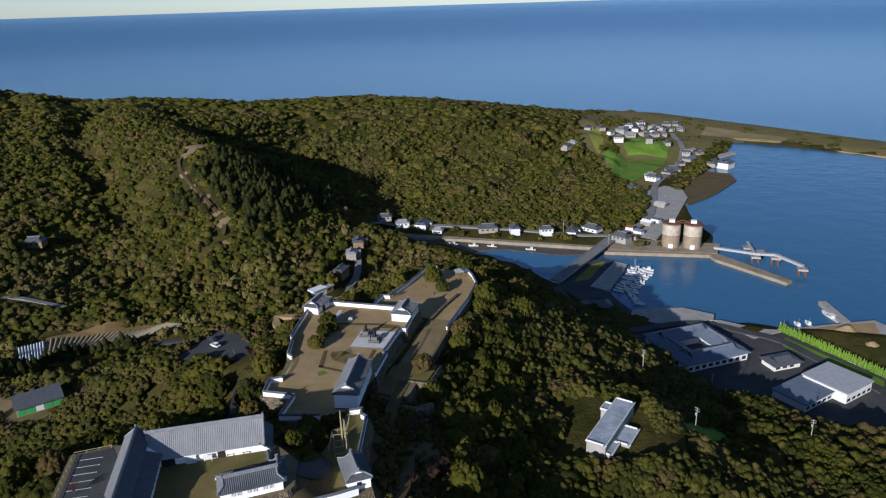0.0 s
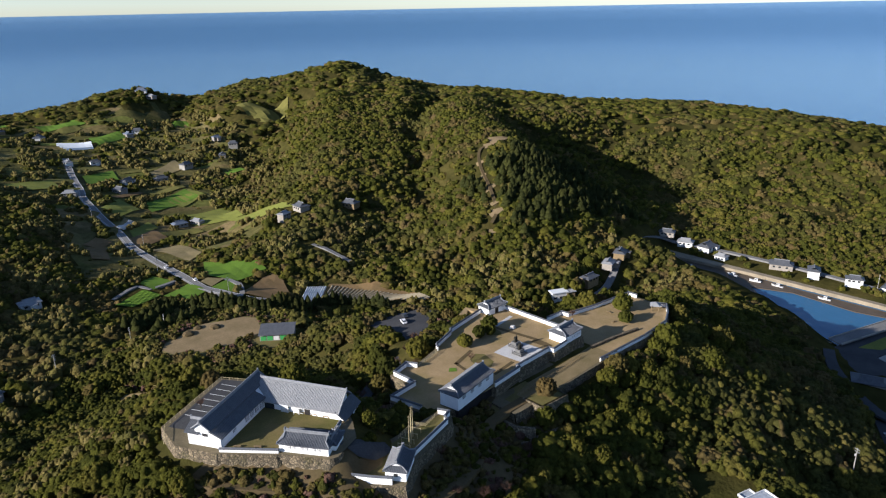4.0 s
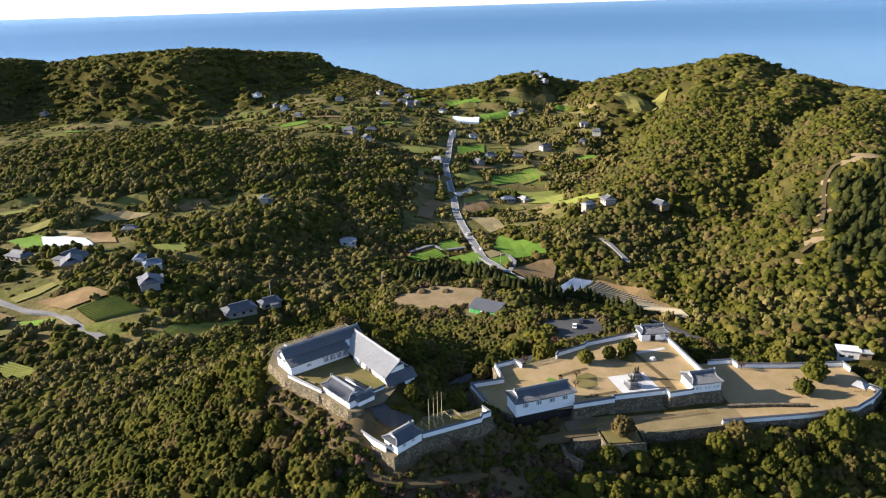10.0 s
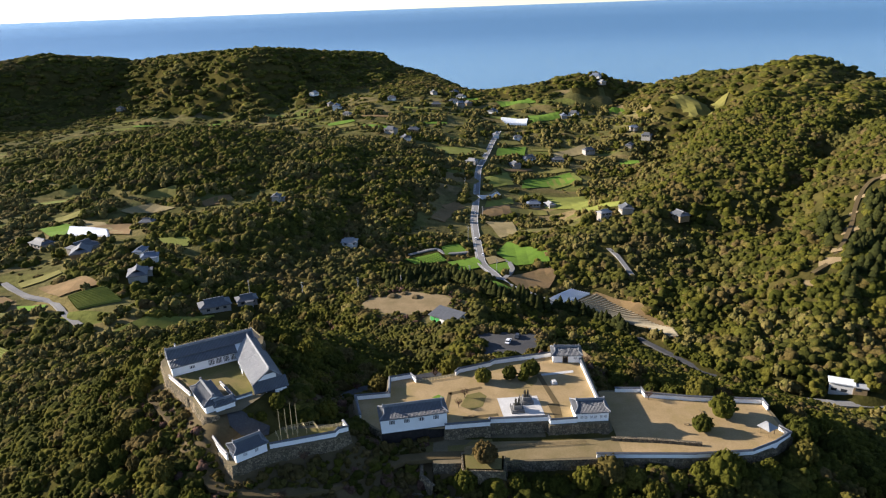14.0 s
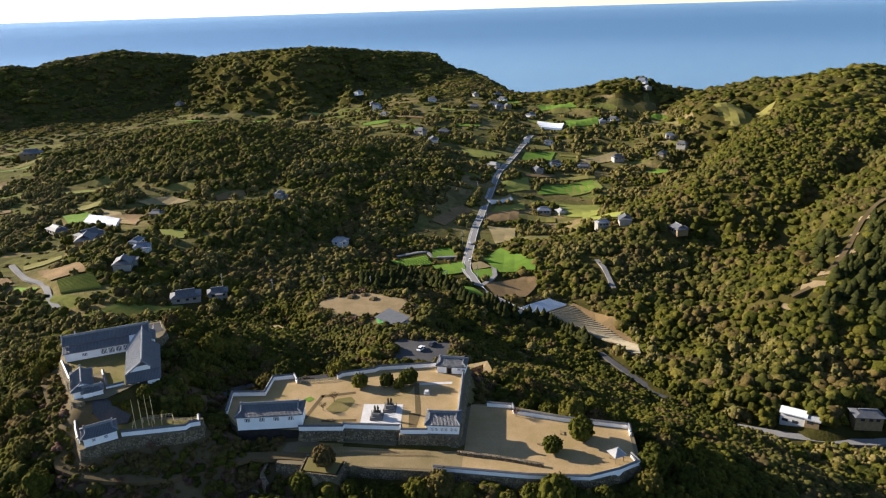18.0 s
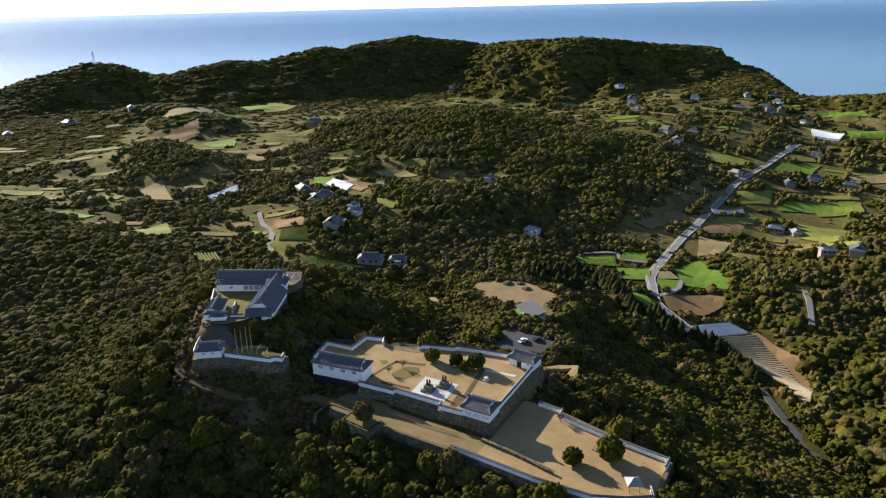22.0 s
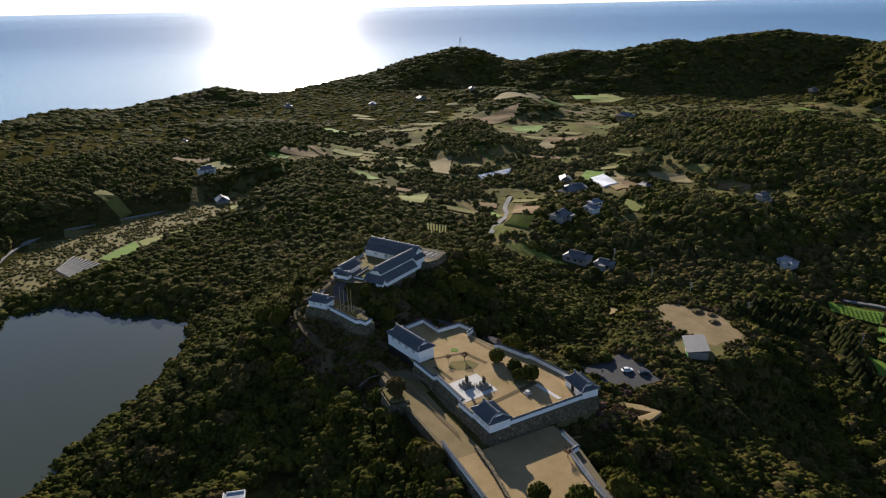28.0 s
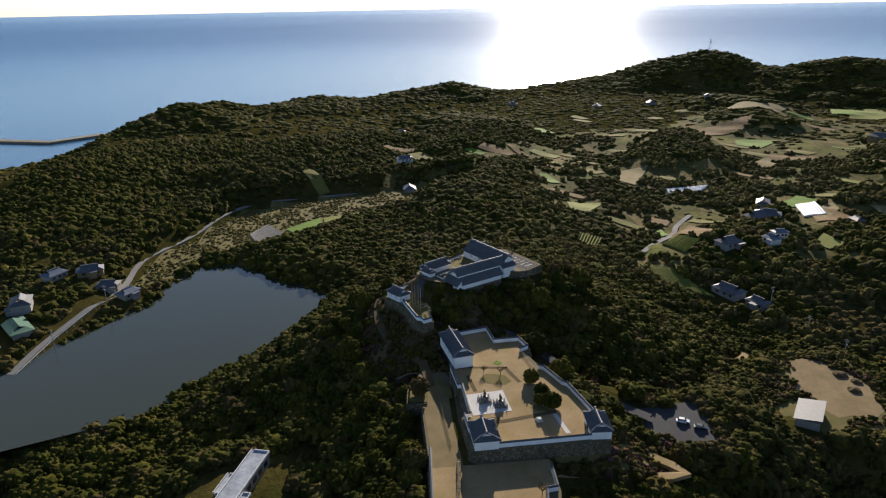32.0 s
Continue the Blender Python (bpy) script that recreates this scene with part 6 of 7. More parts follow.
slab("mud_flat", [(305, 98), (324, 90), (325, 60), (322, 10), (314, 8), (305, 32), (292, 18), (276, 33), (284, 77)], 0.5, 4, mud, "wet brown mud flat at low tide", "beach")
slab("mud_flat", [(322, 10), (323, -56), (316, -58), (310, -30), (314, 8)], 0.35, 4, mud, "strip of wet mud below the quay wall", "beach")
slab("inlet_quay", [(276, 33), (264, -3), (253, -36), (246, -33), (256, 0), (267, 36)], 2.2, 6, quay_stone, "narrow concrete quay at the foot of the wooded hill")
road("road", [(233, -40), (213, -49), (199, -62), (189, -76), (190, -86), (200, -102), (209, -124), (202, -148), (196, -163), (178, -178), (152, -200)], 5.5, asphalt, "asphalt shore road past the community buildings", 1.0)
CLEARINGS.append([(140, -94), (186, -70), (214, -40), (246, -30), (270, 36), (300, 110), (240, -100), (225, -230), (118, -215), (118, -160)])
# a clipped hedge of bright conifers beside the sand yard
hedge = tagged(empty("hedge"), "tall bright green conifer hedge beside the sand yard", "hedge")
_hr = random.Random(5)
for k in range(46):
    t_ = k / 45
    hx, hy = 209 - 43 * t_ + _hr.uniform(-0.3, 0.3), -165 - 41 * t_ + _hr.uniform(-0.3, 0.3)
    bm = bmesh.new()
    for (z0_, r0_), (z1_, r1_) in zip(((0, 1.0), (0.8, 1.3), (2.2, 1.0), (3.4, 0.5)), ((0.8, 1.3), (2.2, 1.0), (3.4, 0.5), (4.2 + _hr.random(), 0.05))):
        tube(bm, (hx, hy, 2.4 + z0_), (hx, hy, 2.4 + z1_), r0_, r1_, 7)
    for v in bm.verts:
        v.co += Vector((_hr.uniform(-0.25, 0.25), _hr.uniform(-0.25, 0.25), _hr.uniform(-0.15, 0.15)))
    part("conifer", bm, crop, hedge)

slab("inlet_wall", [(326, -62), (330, -62), (330, 108), (322, 108), (320, 100), (325, 40)], 2.4, 6, quay_stone, "pale quay wall along the inlet")
slab("spit_beach", [(776, -208), (790, -200), (748, -290), (706, -352), (694, -346), (732, -287)], 1.0, 3, sand, "sandy inner beach of the spit", "beach")
slab("wharf", [(512, -124), (520, -108), (487, -86), (430, -85), (391, -94), (360, -84), (352, -100), (412, -116), (480, -128)], 2.3, 6, concrete, "broad concrete yard by the bay", "wharf")
slab("mud_bank", [(470, -112), (462, -128), (482, -142), (505, -155), (560, -178), (588, -174), (596, -146), (560, -118), (520, -108)], 0.75, 3, earth, "brown mud bank at low tide", "beach")
slab("grass_plot", [(545, -122), (560, -138), (592, -150), (598, -138), (575, -118)], 2.2, 3, dry_grass, "rough grass above the mud bank", "grass")
slab("breakwater", [(-948, -470), (-962, -480), (-905, -535), (-940, -640), (-925, -644), (-890, -532)], 3.2, 8, quay_stone, "long dark breakwater off the western shore", "breakwater")
slab("pier", [(612, -168), (640, -176), (642, -170), (618, -160)], 2, 6, concrete, "small concrete pier in the bay", "pier")
slab("pier", [(640, -150), (690, -190), (695, -185), (650, -142)], 2, 6, concrete, "small concrete pier in the bay", "pier")
bridge = tagged(empty("bridge"), "grey concrete road bridge across the inlet", "bridge")
bdir = Vector((358 - 254, -72 + 38)).normalized()
m_bridge = turned(254, -38, 0, math.degrees(math.atan2(bdir.y, bdir.x)))
L_ = math.hypot(104, 34)
for nm, c in (("deck", (-2, -4, 3.2, L_ + 4, 4, 3.9)), ("parapet", (-2, -4, 3.9, L_ + 4, -3.75, 4.7)), ("parapet", (-2, 3.75, 3.9, L_ + 4, 4, 4.7))):
    bm = bmesh.new()
    box(bm, *c, m_bridge)
    part(nm, bm, road_grey if nm == "deck" else concrete, bridge)
for k in range(5):
    bm = bmesh.new()
    box(bm, 12 + k * 20, -3, -6, 13.6 + k * 20, 3, 3.2, m_bridge)
    part("pier", bm, concrete, bridge)

for x, y in ((341, -110), (341, -125)):
    silo = tagged(empty("silo"), "rust-streaked pale concrete silo on the quay", "silo", "twin silos")
    for nm, z0, z1, r0, m_ in (("base", 0, 9.0, 6.4, silo_low), ("drum", 9.0, 17.5, 6.5, silo_paint), ("roof", 17.5, 18.2, 6.7, rust)):
        bm = bmesh.new()
        tube(bm, (0, 0, z0), (0, 0, z1), r0, r0, 24)
        part(nm, bm, m_, silo)
    for h in (9.0, 17.0):
        bm = bmesh.new()
        tube(bm, (0, 0, h), (0, 0, h + 0.25), 6.56, 6.56, 24)
        part("band", bm, rust, silo)
    bm = bmesh.new()
    box(bm, -6.6, -1.6, 0, -6.2, 1.6, 3.2)
    part("door", bm, white_paint, silo)
    bm = bmesh.new()
    box(bm, -1.5, -2, 18.2, 2, 2, 20.4)
    part("top_house", bm, white_paint, silo)
    silo.matrix_world = turned(x, y, 2.5, 0)
gantry = tagged(empty("silo_gantry"), "rusty steel gantry bridging the silos", "gantry")
for a, b in (((341, -112, 20.5), (341, -123, 20.5)), ((341, -112, 20.5), (341, -117.5, 22.6)), ((341, -123, 20.5), (341, -117.5, 22.6))):
    bm = bmesh.new()
    tube(bm, a, b, 0.35, 0.35, 6)
    part("beam", bm, rust, gantry)
belt = tagged(empty("loading_conveyor"), "rusty ship-loading conveyor on piled legs", "conveyor")
stops = ((334, -140, 5), (322, -166, 6.5), (318, -178, 8), (302, -192, 7))
for a, b in zip(stops, stops[1:]):
    bm = bmesh.new()
    d = (Vector(b) - Vector(a))
    q = Matrix.Translation(a) @ d.to_track_quat("X", "Z").to_matrix().to_4x4()
    box(bm, 0, -1.3, -0.5, d.length, 1.3, 1.0, q)
    part("boom", bm, steel, belt)
for x, y, z in stops[1:] + ((340, -172, 4), (348, -164, 4)):
    for sx in (-2, 2):
        for sy in (-2, 2):
            bm = bmesh.new()
            tube(bm, (x + sx, y + sy, -6), (x + sx, y + sy, z - 0.5), 0.4, 0.4, 8)
            part("leg", bm, rust, belt)
    bm = bmesh.new()
    box(bm, x - 3, y - 3, z - 2.5, x + 3, y + 3, z - 1.2)
    part("pile_cap", bm, concrete, belt)
bm = bmesh.new()
box(bm, 0, -0.9, 0, math.hypot(26, 12), 0.9, 0.5, turned(322, -166, 5.5, math.degrees(math.atan2(2, 26))))
part("catwalk", bm, steel, belt)


def boat(x, y, heading, long=8.0, cabin=True, paint_=None, z=0.0):
    """A small fishing boat: hull with a raised bow, deck, cabin and mast."""
    thing = tagged(empty("fishing_boat"), "small white fishing boat moored in the harbour", "boat", "moored boats")
    bm = bmesh.new()
    rows = []
    for s, w, h in ((-0.5, 0.8, 0.9), (-0.2, 1.0, 0.85), (0.2, 0.95, 1.0), (0.42, 0.5, 1.35), (0.52, 0.04, 1.6)):
        rows.append([bm.verts.new(p) for p in ((s * long, -w * long / 7, h), (s * long * 0.95, -w * long / 14, -0.3), (s * long * 0.95, w * long / 14, -0.3), (s * long, w * long / 7, h))])
    for a, b in zip(rows, rows[1:]):
        for i in range(3):
            bm.faces.new((a[i], b[i], b[i + 1], a[i + 1]))
        bm.faces.new((a[3], b[3], b[0], a[0]))
    bm.faces.new(rows[0][::-1])
    bmesh.ops.recalc_face_normals(bm, faces=bm.faces)
    part("hull", bm, paint_ or white_paint, thing)
    if cabin:
        bm = bmesh.new()
        box(bm, -0.2 * long, -0.1 * long, 0.85, 0.08 * long, 0.1 * long, 2.5)
        c = part("cabin", bm, white_paint, thing)
        bm = bmesh.new()
        box(bm, -0.15 * long, -0.102 * long, 1.7, 0.083 * long, 0.102 * long, 2.2)
        part("window", bm, glass_dark, c)
        bm = bmesh.new()
        tube(bm, (-0.1 * long, 0, 2.5), (-0.1 * long, 0, 5.2), 0.06, 0.04, 6)
        part("mast", bm, steel, thing)
    thing.matrix_world = turned(x, y, z, heading)


for x_, y_, w_, roof_, h_ in ((352, -82, 9, rust, 70), (364, -87, 7, blue_roof, 60), (372, -80, 6, rust, 75), (390, -93, 9, vinyl, 60), (398, -100, 7, roof_tile, 60), (446, -104, 10, steel, 65)):
    shed_ = tagged(empty("quay_shed"), "small weathered shed beside the silos", "shed", "quay sheds")
    bm = bmesh.new()
    box(bm, -w_ / 2, -w_ * 0.32, -1, w_ / 2, w_ * 0.32, 3.0)
    part("wall", bm, house_wall if w_ > 7 else white_paint, shed_)
    bm, *_ = roof_mesh(w_, w_ * 0.64, 1.3, 0.4, 0.1, 0.05, 0.15)
    bmesh.ops.translate(bm, vec=(0, 0, 3.0), verts=bm.verts)
    part("roof", bm, roof_, shed_)
    bm = bmesh.new()
    box(bm, -w_ * 0.2, -w_ * 0.32 - 0.06, 0.0, w_ * 0.2, -w_ * 0.32 - 0.003, 2.3)
    part("door", bm, dark_board, shed_)
    shed_.matrix_world = turned(x_, y_, 2.4, h_)
rng = random.Random(12)
for k in range(22):
    boat(251 + (k % 11) * 4.2 + rng.uniform(-0.6, 0.6), -77.5 - (k % 11) * 0.95 - (k // 11) * 7.5 + rng.uniform(-1, 1), 75 + rng.uniform(-8, 8), rng.uniform(6.5, 9.0), rng.random() < 0.75)
for k in range(6):
    boat(248 - k * 3, -84 - k * 1.2, 30 + k * 12, rng.uniform(5, 7), k % 2 == 0)
for x, y, h in ((318, 20, 90), (316, 50, 80), (317, -10, 95), (310, 78, 60), (305, 92, 30), (316, 34, 100), (222, -176, 20), (225, -182, 15), (219, -168, 10)):
    boat(x, y, h, 7.5, z=0.5 if y > 20 else 0.0)
boat(238, -196, 25, 15)
slab("pier", [(227, -199), (230, -204), (257, -197), (256, -193)], 2.4, 7, concrete, "short concrete jetty", "pier")


def big_roof(name, x, y, z, heading, wide, deep, tall, rise, wall, roof, label, flat=False):
    thing = tagged(empty(name), label, "building", "harbour buildings")
    bm = bmesh.new()
    box(bm, -wide / 2, -deep / 2, -2, wide / 2, deep / 2, tall)
    part("wall", bm, wall, thing)
    if flat:
        bm = bmesh.new()
        box(bm, -wide / 2 - 0.5, -deep / 2 - 0.5, tall + 0.003, wide / 2 + 0.5, deep / 2 + 0.5, tall + 0.5)
        part("roof", bm, roof, thing)
    else:
        bm, *_ = roof_mesh(wide, deep, rise, 1.2, wide * 0.18, 0.1, 0.3)
        bmesh.ops.translate(bm, vec=(0, 0, tall), verts=bm.verts)
        part("roof", bm, roof, thing)
    for k in range(int(wide / 4)):
        for side in (-1, 1):
            bm = bmesh.new()
            cx = -wide / 2 + 2 + 4 * k
            box(bm, cx - 1.2, side * deep / 2 - 0.05, 0.8, cx + 1.2, side * deep / 2 + 0.05, 2.2)
            part("window", bm, glass_dark, thing)
    thing.matrix_world = turned(x, y, z, heading)
    HOUSES.append((x, y, wide * 0.55))


hall = tagged(empty("courtyard_hall"), "large community hall with blue-grey hipped roofs round a courtyard", "building", "harbour buildings")
for cx, cy, turn_, wide in ((0, 12, 0, 36), (0, -12, 180, 36), (-13, 0, 90, 24), (13, 0, -90, 24)):
    m_ = turned(cx, cy, 0, turn_)
    bm = bmesh.new()
    box(bm, -wide / 2, -5.5, -2, wide / 2, 5.5, 4.4 if turn_ in (0, 180) else 4.3, m_)
    wing = part("wing", bm, white_paint, hall)
    bm, *_ = roof_mesh(wide, 11, 3.2 if turn_ in (0, 180) else 3.0, 1.2, 5, 0.1, 0.3)
    bmesh.ops.transform(bm, matrix=m_ @ Matrix.Translation((0, 0, 4.4 if turn_ in (0, 180) else 4.3)), verts=bm.verts)
    part("roof", bm, blue_roof, wing)
    bm = bmesh.new()
    box(bm, -wide / 2 + 5, -0.3, 7.4, wide / 2 - 5, 0.3, 7.9, m_)
    part("ridge", bm, tile_ridge, wing)
    for k in range(int(wide / 4)):
        bm = bmesh.new()
        box(bm, -wide / 2 + 1 + 4 * k, 5.45, 0.8, -wide / 2 + 3.4 + 4 * k, 5.56, 2.6, m_)
        part("window", bm, glass_dark, wing)
hall.matrix_world = turned(175, -119, 2.4, -55)
HOUSES.append((175, -119, 26))
big_roof("low_hall", 169, -159, 2.4, -58, 15, 9, 3, 2, white_paint, roof_tile, "small white hall with dark tiled roof")
big_roof("flat_hall", 152, -180, 2.4, -43, 20, 21, 5, 1, white_paint, steel, "flat-roofed hall with grey sheet roof", True)
big_roof("flat_hall", 140, -164, 2.4, -43, 22, 16, 3.4, 1, white_paint, blue_roof, "lower flat-roofed hall with dark roof", True)
big_roof("quay_house", 213, -66, 2.5, 110, 15, 8, 5, 2.4, concrete, roof_tile, "dark-roofed house at the quay's edge")
big_roof("hill_shop", 178, 97, ground(178, 97), -25, 10, 5, 4.6, 1, white_paint, vinyl, "white two-storey flat-roofed building on the slope", True)
big_roof("lean_to_store", 184.5, 93.4, ground(184.5, 93.4), -25, 5.5, 4.5, 2.6, 1, timber, steel, "low grey lean-to store beside the white building", True)
big_roof("green_factory", -136, -224, POND_LEVEL + 3, 38, 22, 9, 3.5, 2, concrete, worn("green_sheet_roof", (0.1, 0.19, 0.13), (0.15, 0.24, 0.18), 0.3), "long factory shed with faded green roof")
big_roof("green_factory", -118, -232, POND_LEVEL + 3, 38, 24, 9, 3.5, 2, white_paint, worn("green_sheet_roof", (0.1, 0.19, 0.13), (0.15, 0.24, 0.18), 0.3), "long factory shed with faded green roof")
big_roof("shore_hotel", -655, -560, 3, 30, 46, 14, 15, 1, house_wall, concrete, "large pale flat-roofed hotel on the western shore", True)
for x, y, r in ((216, -199, 6), (196, -206, 8), (205, -191, 4)):
    bm = bmesh.new()
    bmesh.ops.create_cone(bm, segments=20, radius1=r, radius2=0.8, depth=r * 0.55, cap_ends=True)
    for v in bm.verts:
        v.co += Vector([random.uniform(-0.25, 0.25) for _ in range(3)])
    heap = tagged(part("sand_heap", bm, sand), "conical heap of pale sand on the quay", "heap", "sand heaps")
    heap.location = (x, y, 2.6 + r * 0.25)
rail = tagged(empty("guard_rail"), "white guard rail along the pond lane", "guard rail")
for (x0, y0), (x1, y1) in zip([(-60, -219), (-90, -208), (-123, -203), (-159, -194)], [(-90, -208), (-123, -203), (-159, -194), (-186, -183)]):
    zz = (ground(x0, y0) + ground(x1, y1)) / 2 + 0.9
    bm = bmesh.new()
    tube(bm, (x0, y0, ground(x0, y0) + 1.7), (x1, y1, ground(x1, y1) + 1.7), 0.12, 0.12, 6)
    part("rail", bm, white_paint, rail)
    for k in range(6):
        x, y = x0 + (x1 - x0) * k / 6, y0 + (y1 - y0) * k / 6
        bm = bmesh.new()
        tube(bm, (x, y, ground(x, y)), (x, y, ground(x, y) + 1.7), 0.1, 0.1, 6)
        part("post", bm, white_paint, rail)
# ---- woods ----
def dome(segs, rough, rng, rings=((-0.35, 0.93), (0.3, 0.97), (0.76, 0.64))):
    """Corners and faces of a rounded, uneven clump of foliage of radius 1, open below."""
    v = []
    for lift, r in rings:
        a = 6.283 * (np.arange(segs) + rng.rand()) / segs + 0.3 * rng.randn(segs) / segs
        k = 1 + rough * (rng.rand(segs) - 0.5) * 2
        v.append(np.stack([r * k * np.cos(a), r * k * np.sin(a), lift + rough * 0.5 * (rng.rand(segs) - 0.5)], 1))
    v.append(np.array([[0.1 * rng.randn(), 0.1 * rng.randn(), 0.98 + 0.1 * rng.rand()]]))
    i = np.arange(segs)
    j = (i + 1) % segs
    f = [np.stack(t, 1) for k in range(0, segs * (len(rings) - 1), segs) for t in ((k + i, k + j, k + segs + j), (k + i, k + segs + j, k + segs + i))]
    f.append(np.stack([(len(rings) - 1) * segs + i, (len(rings) - 1) * segs + j, np.full(segs, len(rings) * segs)], 1))
    return np.concatenate(v), np.concatenate(f)


def crown(seed, tufts, tuft, segs=7, sprays=0, leaf=0.1):
    """A crown about 1 wide either way and 1 high: a low billow set all over with small rounded tufts, and leaf sprays that break its outline."""
    rng = np.random.RandomState(seed)
    vs, fs, n = [], [], 0
    body = np.array([0.82 + 0.1 * rng.rand(), 0.82 + 0.1 * rng.rand(), 0.55 + 0.14 * rng.rand()])
    v, f = dome(segs, 0.16, rng)
    vs.append(v * body + np.array([0, 0, 0.3])), fs.append(f)
    n += len(v)
    spots = []
    for k in range(tufts):
        up = 0.08 + 0.9 * (k + 0.5) / tufts
        a, r = 2.4 * k + 0.5 * rng.rand(), math.sqrt(max(0, 1 - up * up))
        p = np.array([r * math.cos(a), r * math.sin(a), up]) * body * (0.9 + 0.14 * rng.rand()) + np.array([0, 0, 0.24])
        size = tuft * (0.75 + 0.6 * rng.rand())
        v, f = dome(5, 0.28, rng, ((-0.3, 0.95), (0.5, 0.78)))
        vs.append(v * size * np.array([1, 1, 0.85]) + p), fs.append(f + n)
        n += len(v)
        spots.append((p, size))
    for k in range(sprays):
        p, size = spots[rng.randint(len(spots))]
        d = rng.randn(3)
        d[2] = abs(d[2])
        d /= np.linalg.norm(d)
        up = d + 0.5 * rng.randn(3)
        up /= np.linalg.norm(up)
        e1 = np.cross(up, rng.randn(3))
        e1 *= leaf * (0.7 + 0.6 * rng.rand()) / np.linalg.norm(e1)
        e2 = np.cross(up, e1) * (0.6 + 0.5 * rng.rand())
        q = p + d * size
        vs.append(np.array([q - e1, q - e2, q + e1 * 0.9 + up * leaf * 0.2, q + e2 - up * leaf * 0.25]))
        fs.append(np.array([[n, n + 1, n + 2], [n, n + 2, n + 3]]))
        n += 4
    return np.concatenate(vs), np.concatenate(fs)


def conifer(seed):
    rng = np.random.RandomState(seed)
    vs, fs, n = [], [], 0
    for k, (z0, z1, r) in enumerate(((0.05, 0.55, 0.34), (0.3, 0.8, 0.28), (0.56, 1.0, 0.19))):
        m = 8
        a = np.arange(m) * 6.283 / m + k
        rr = r * (0.75 + 0.5 * rng.rand(m))
        vs.append(np.concatenate([np.stack([rr * np.cos(a), rr * np.sin(a), z0 + 0.06 * rng.rand(m)], 1), [[0, 0, z1]]]))
        fs.append(np.array([[n + i, n + (i + 1) % m, n + m] for i in range(m)]))
        n += m + 1
    return np.concatenate(vs), np.concatenate(fs)


def plant(name, kinds, x, y, wide, high, material, label, category="woods", sink=0.36):
    """Sets one crown of a random kind on each place and joins them into one mesh."""
    if len(x) == 0:
        return None
    rng = np.random.RandomState(len(x))
    z = quick(x, y)
    which, turn = rng.randint(0, len(kinds), len(x)), rng.rand(len(x)) * 6.283
    vs, fs, n = [], [], 0
    for k, (v, f) in enumerate(kinds):
        i = np.where(which == k)[0]
        if len(i) == 0:
            continue
        c, s = np.cos(turn[i])[:, None], np.sin(turn[i])[:, None]
        p = np.stack([(v[:, 0] * c - v[:, 1] * s) * wide[i][:, None] + x[i][:, None], (v[:, 0] * s + v[:, 1] * c) * wide[i][:, None] + y[i][:, None], (v[:, 2] - sink) * high[i][:, None] + z[i][:, None]], -1)
        g = f[None] + (np.arange(len(i)) * len(v))[:, None, None] + n
        vs.append(p.reshape(-1, 3)), fs.append(g.reshape(-1, 3))
        n += len(i) * len(v)
    ob = from_arrays(name, np.concatenate(vs), np.concatenate(fs), material, True)
    return tagged(ob, label, category, kind="stuff")


def scatter(x0, y0, x1, y1, gap, seed):
    rng = np.random.RandomState(seed)
    gx, gy = np.meshgrid(np.arange(x0, x1, gap), np.arange(y0, y1, gap))
    x = gx.ravel() + (rng.rand(gx.size) - 0.5) * gap * 1.1 + (np.round(gy.ravel() / gap) % 2) * gap / 2
    y = gy.ravel() + (rng.rand(gx.size) - 0.5) * gap * 1.1
    return x, y


BARE = ([(-52, -22), (-28, -18), (-21, -15), (10, -15), (2, -28), (0, -36), (-26, -46), (-56, -45), (-64, -38), (-80, -18), (-92, -3), (-93, 6), (-84, 4)], [(-44, -10), (-30, -2), (-30, 4), (-46, 4)], [(42, 26), (50, 46), (30, 46), (30, 34)], [(225, -60), (350, -60), (350, 115), (285, 118), (262, -30)], [(120, -240), (225, -240), (225, -95), (175, -95), (130, -150)])


def free(x, y, margin=3.0):
    """Where nothing else stands and the ground is dry."""
    ok = quick(x, y) > 2.6
    for shape, _, _ in LEVELS[:4]:
        ok &= inside(x, y, shape) < -margin
    for shape in (CAR_PARK, YARD, HARBOUR_FLAT):
        ok &= inside(x, y, shape) < 0
    ok &= inside(x, y, POND) < -2
    ok &= (inside(x, y, _bay) < 6) | (wave(x, y, 46, 71) + 0.6 * wave(x, y, 19, 72) > 0.75)
    for shape in BARE:
        ok &= inside(x, y, shape) < 0
    for shape in CLEARINGS:
        xs, ys = [p[0] for p in shape], [p[1] for p in shape]
        near = (x > min(xs) - 3) & (x < max(xs) + 3) & (y > min(ys) - 3) & (y < max(ys) + 3)
        if near.any():
            i = np.where(near)[0]
            ok[i] &= inside(x[i], y[i], shape) < -1.5
    for hx, hy, r in HOUSES:
        ok &= (x - hx) ** 2 + (y - hy) ** 2 > r * r
    return ok


def lowland(x, y):
    plain = 2.5 + 39 / (1 + np.exp((x + 6) / 68)) + 44 * ease((y - 350) / 600) * ease((x + 300) / 300) * ease((500 - x) / 200)
    return quick(x, y) - plain


near_crowns = [crown(k, 14, 0.24, 6) for k in range(8)]
mid_crowns = [crown(20 + k, 4, 0.34, 5) for k in range(8)]
far_crowns = [crown(40 + k, 2, 0.42, 5) for k in range(6)]
cedars = [conifer(k) for k in range(3)]

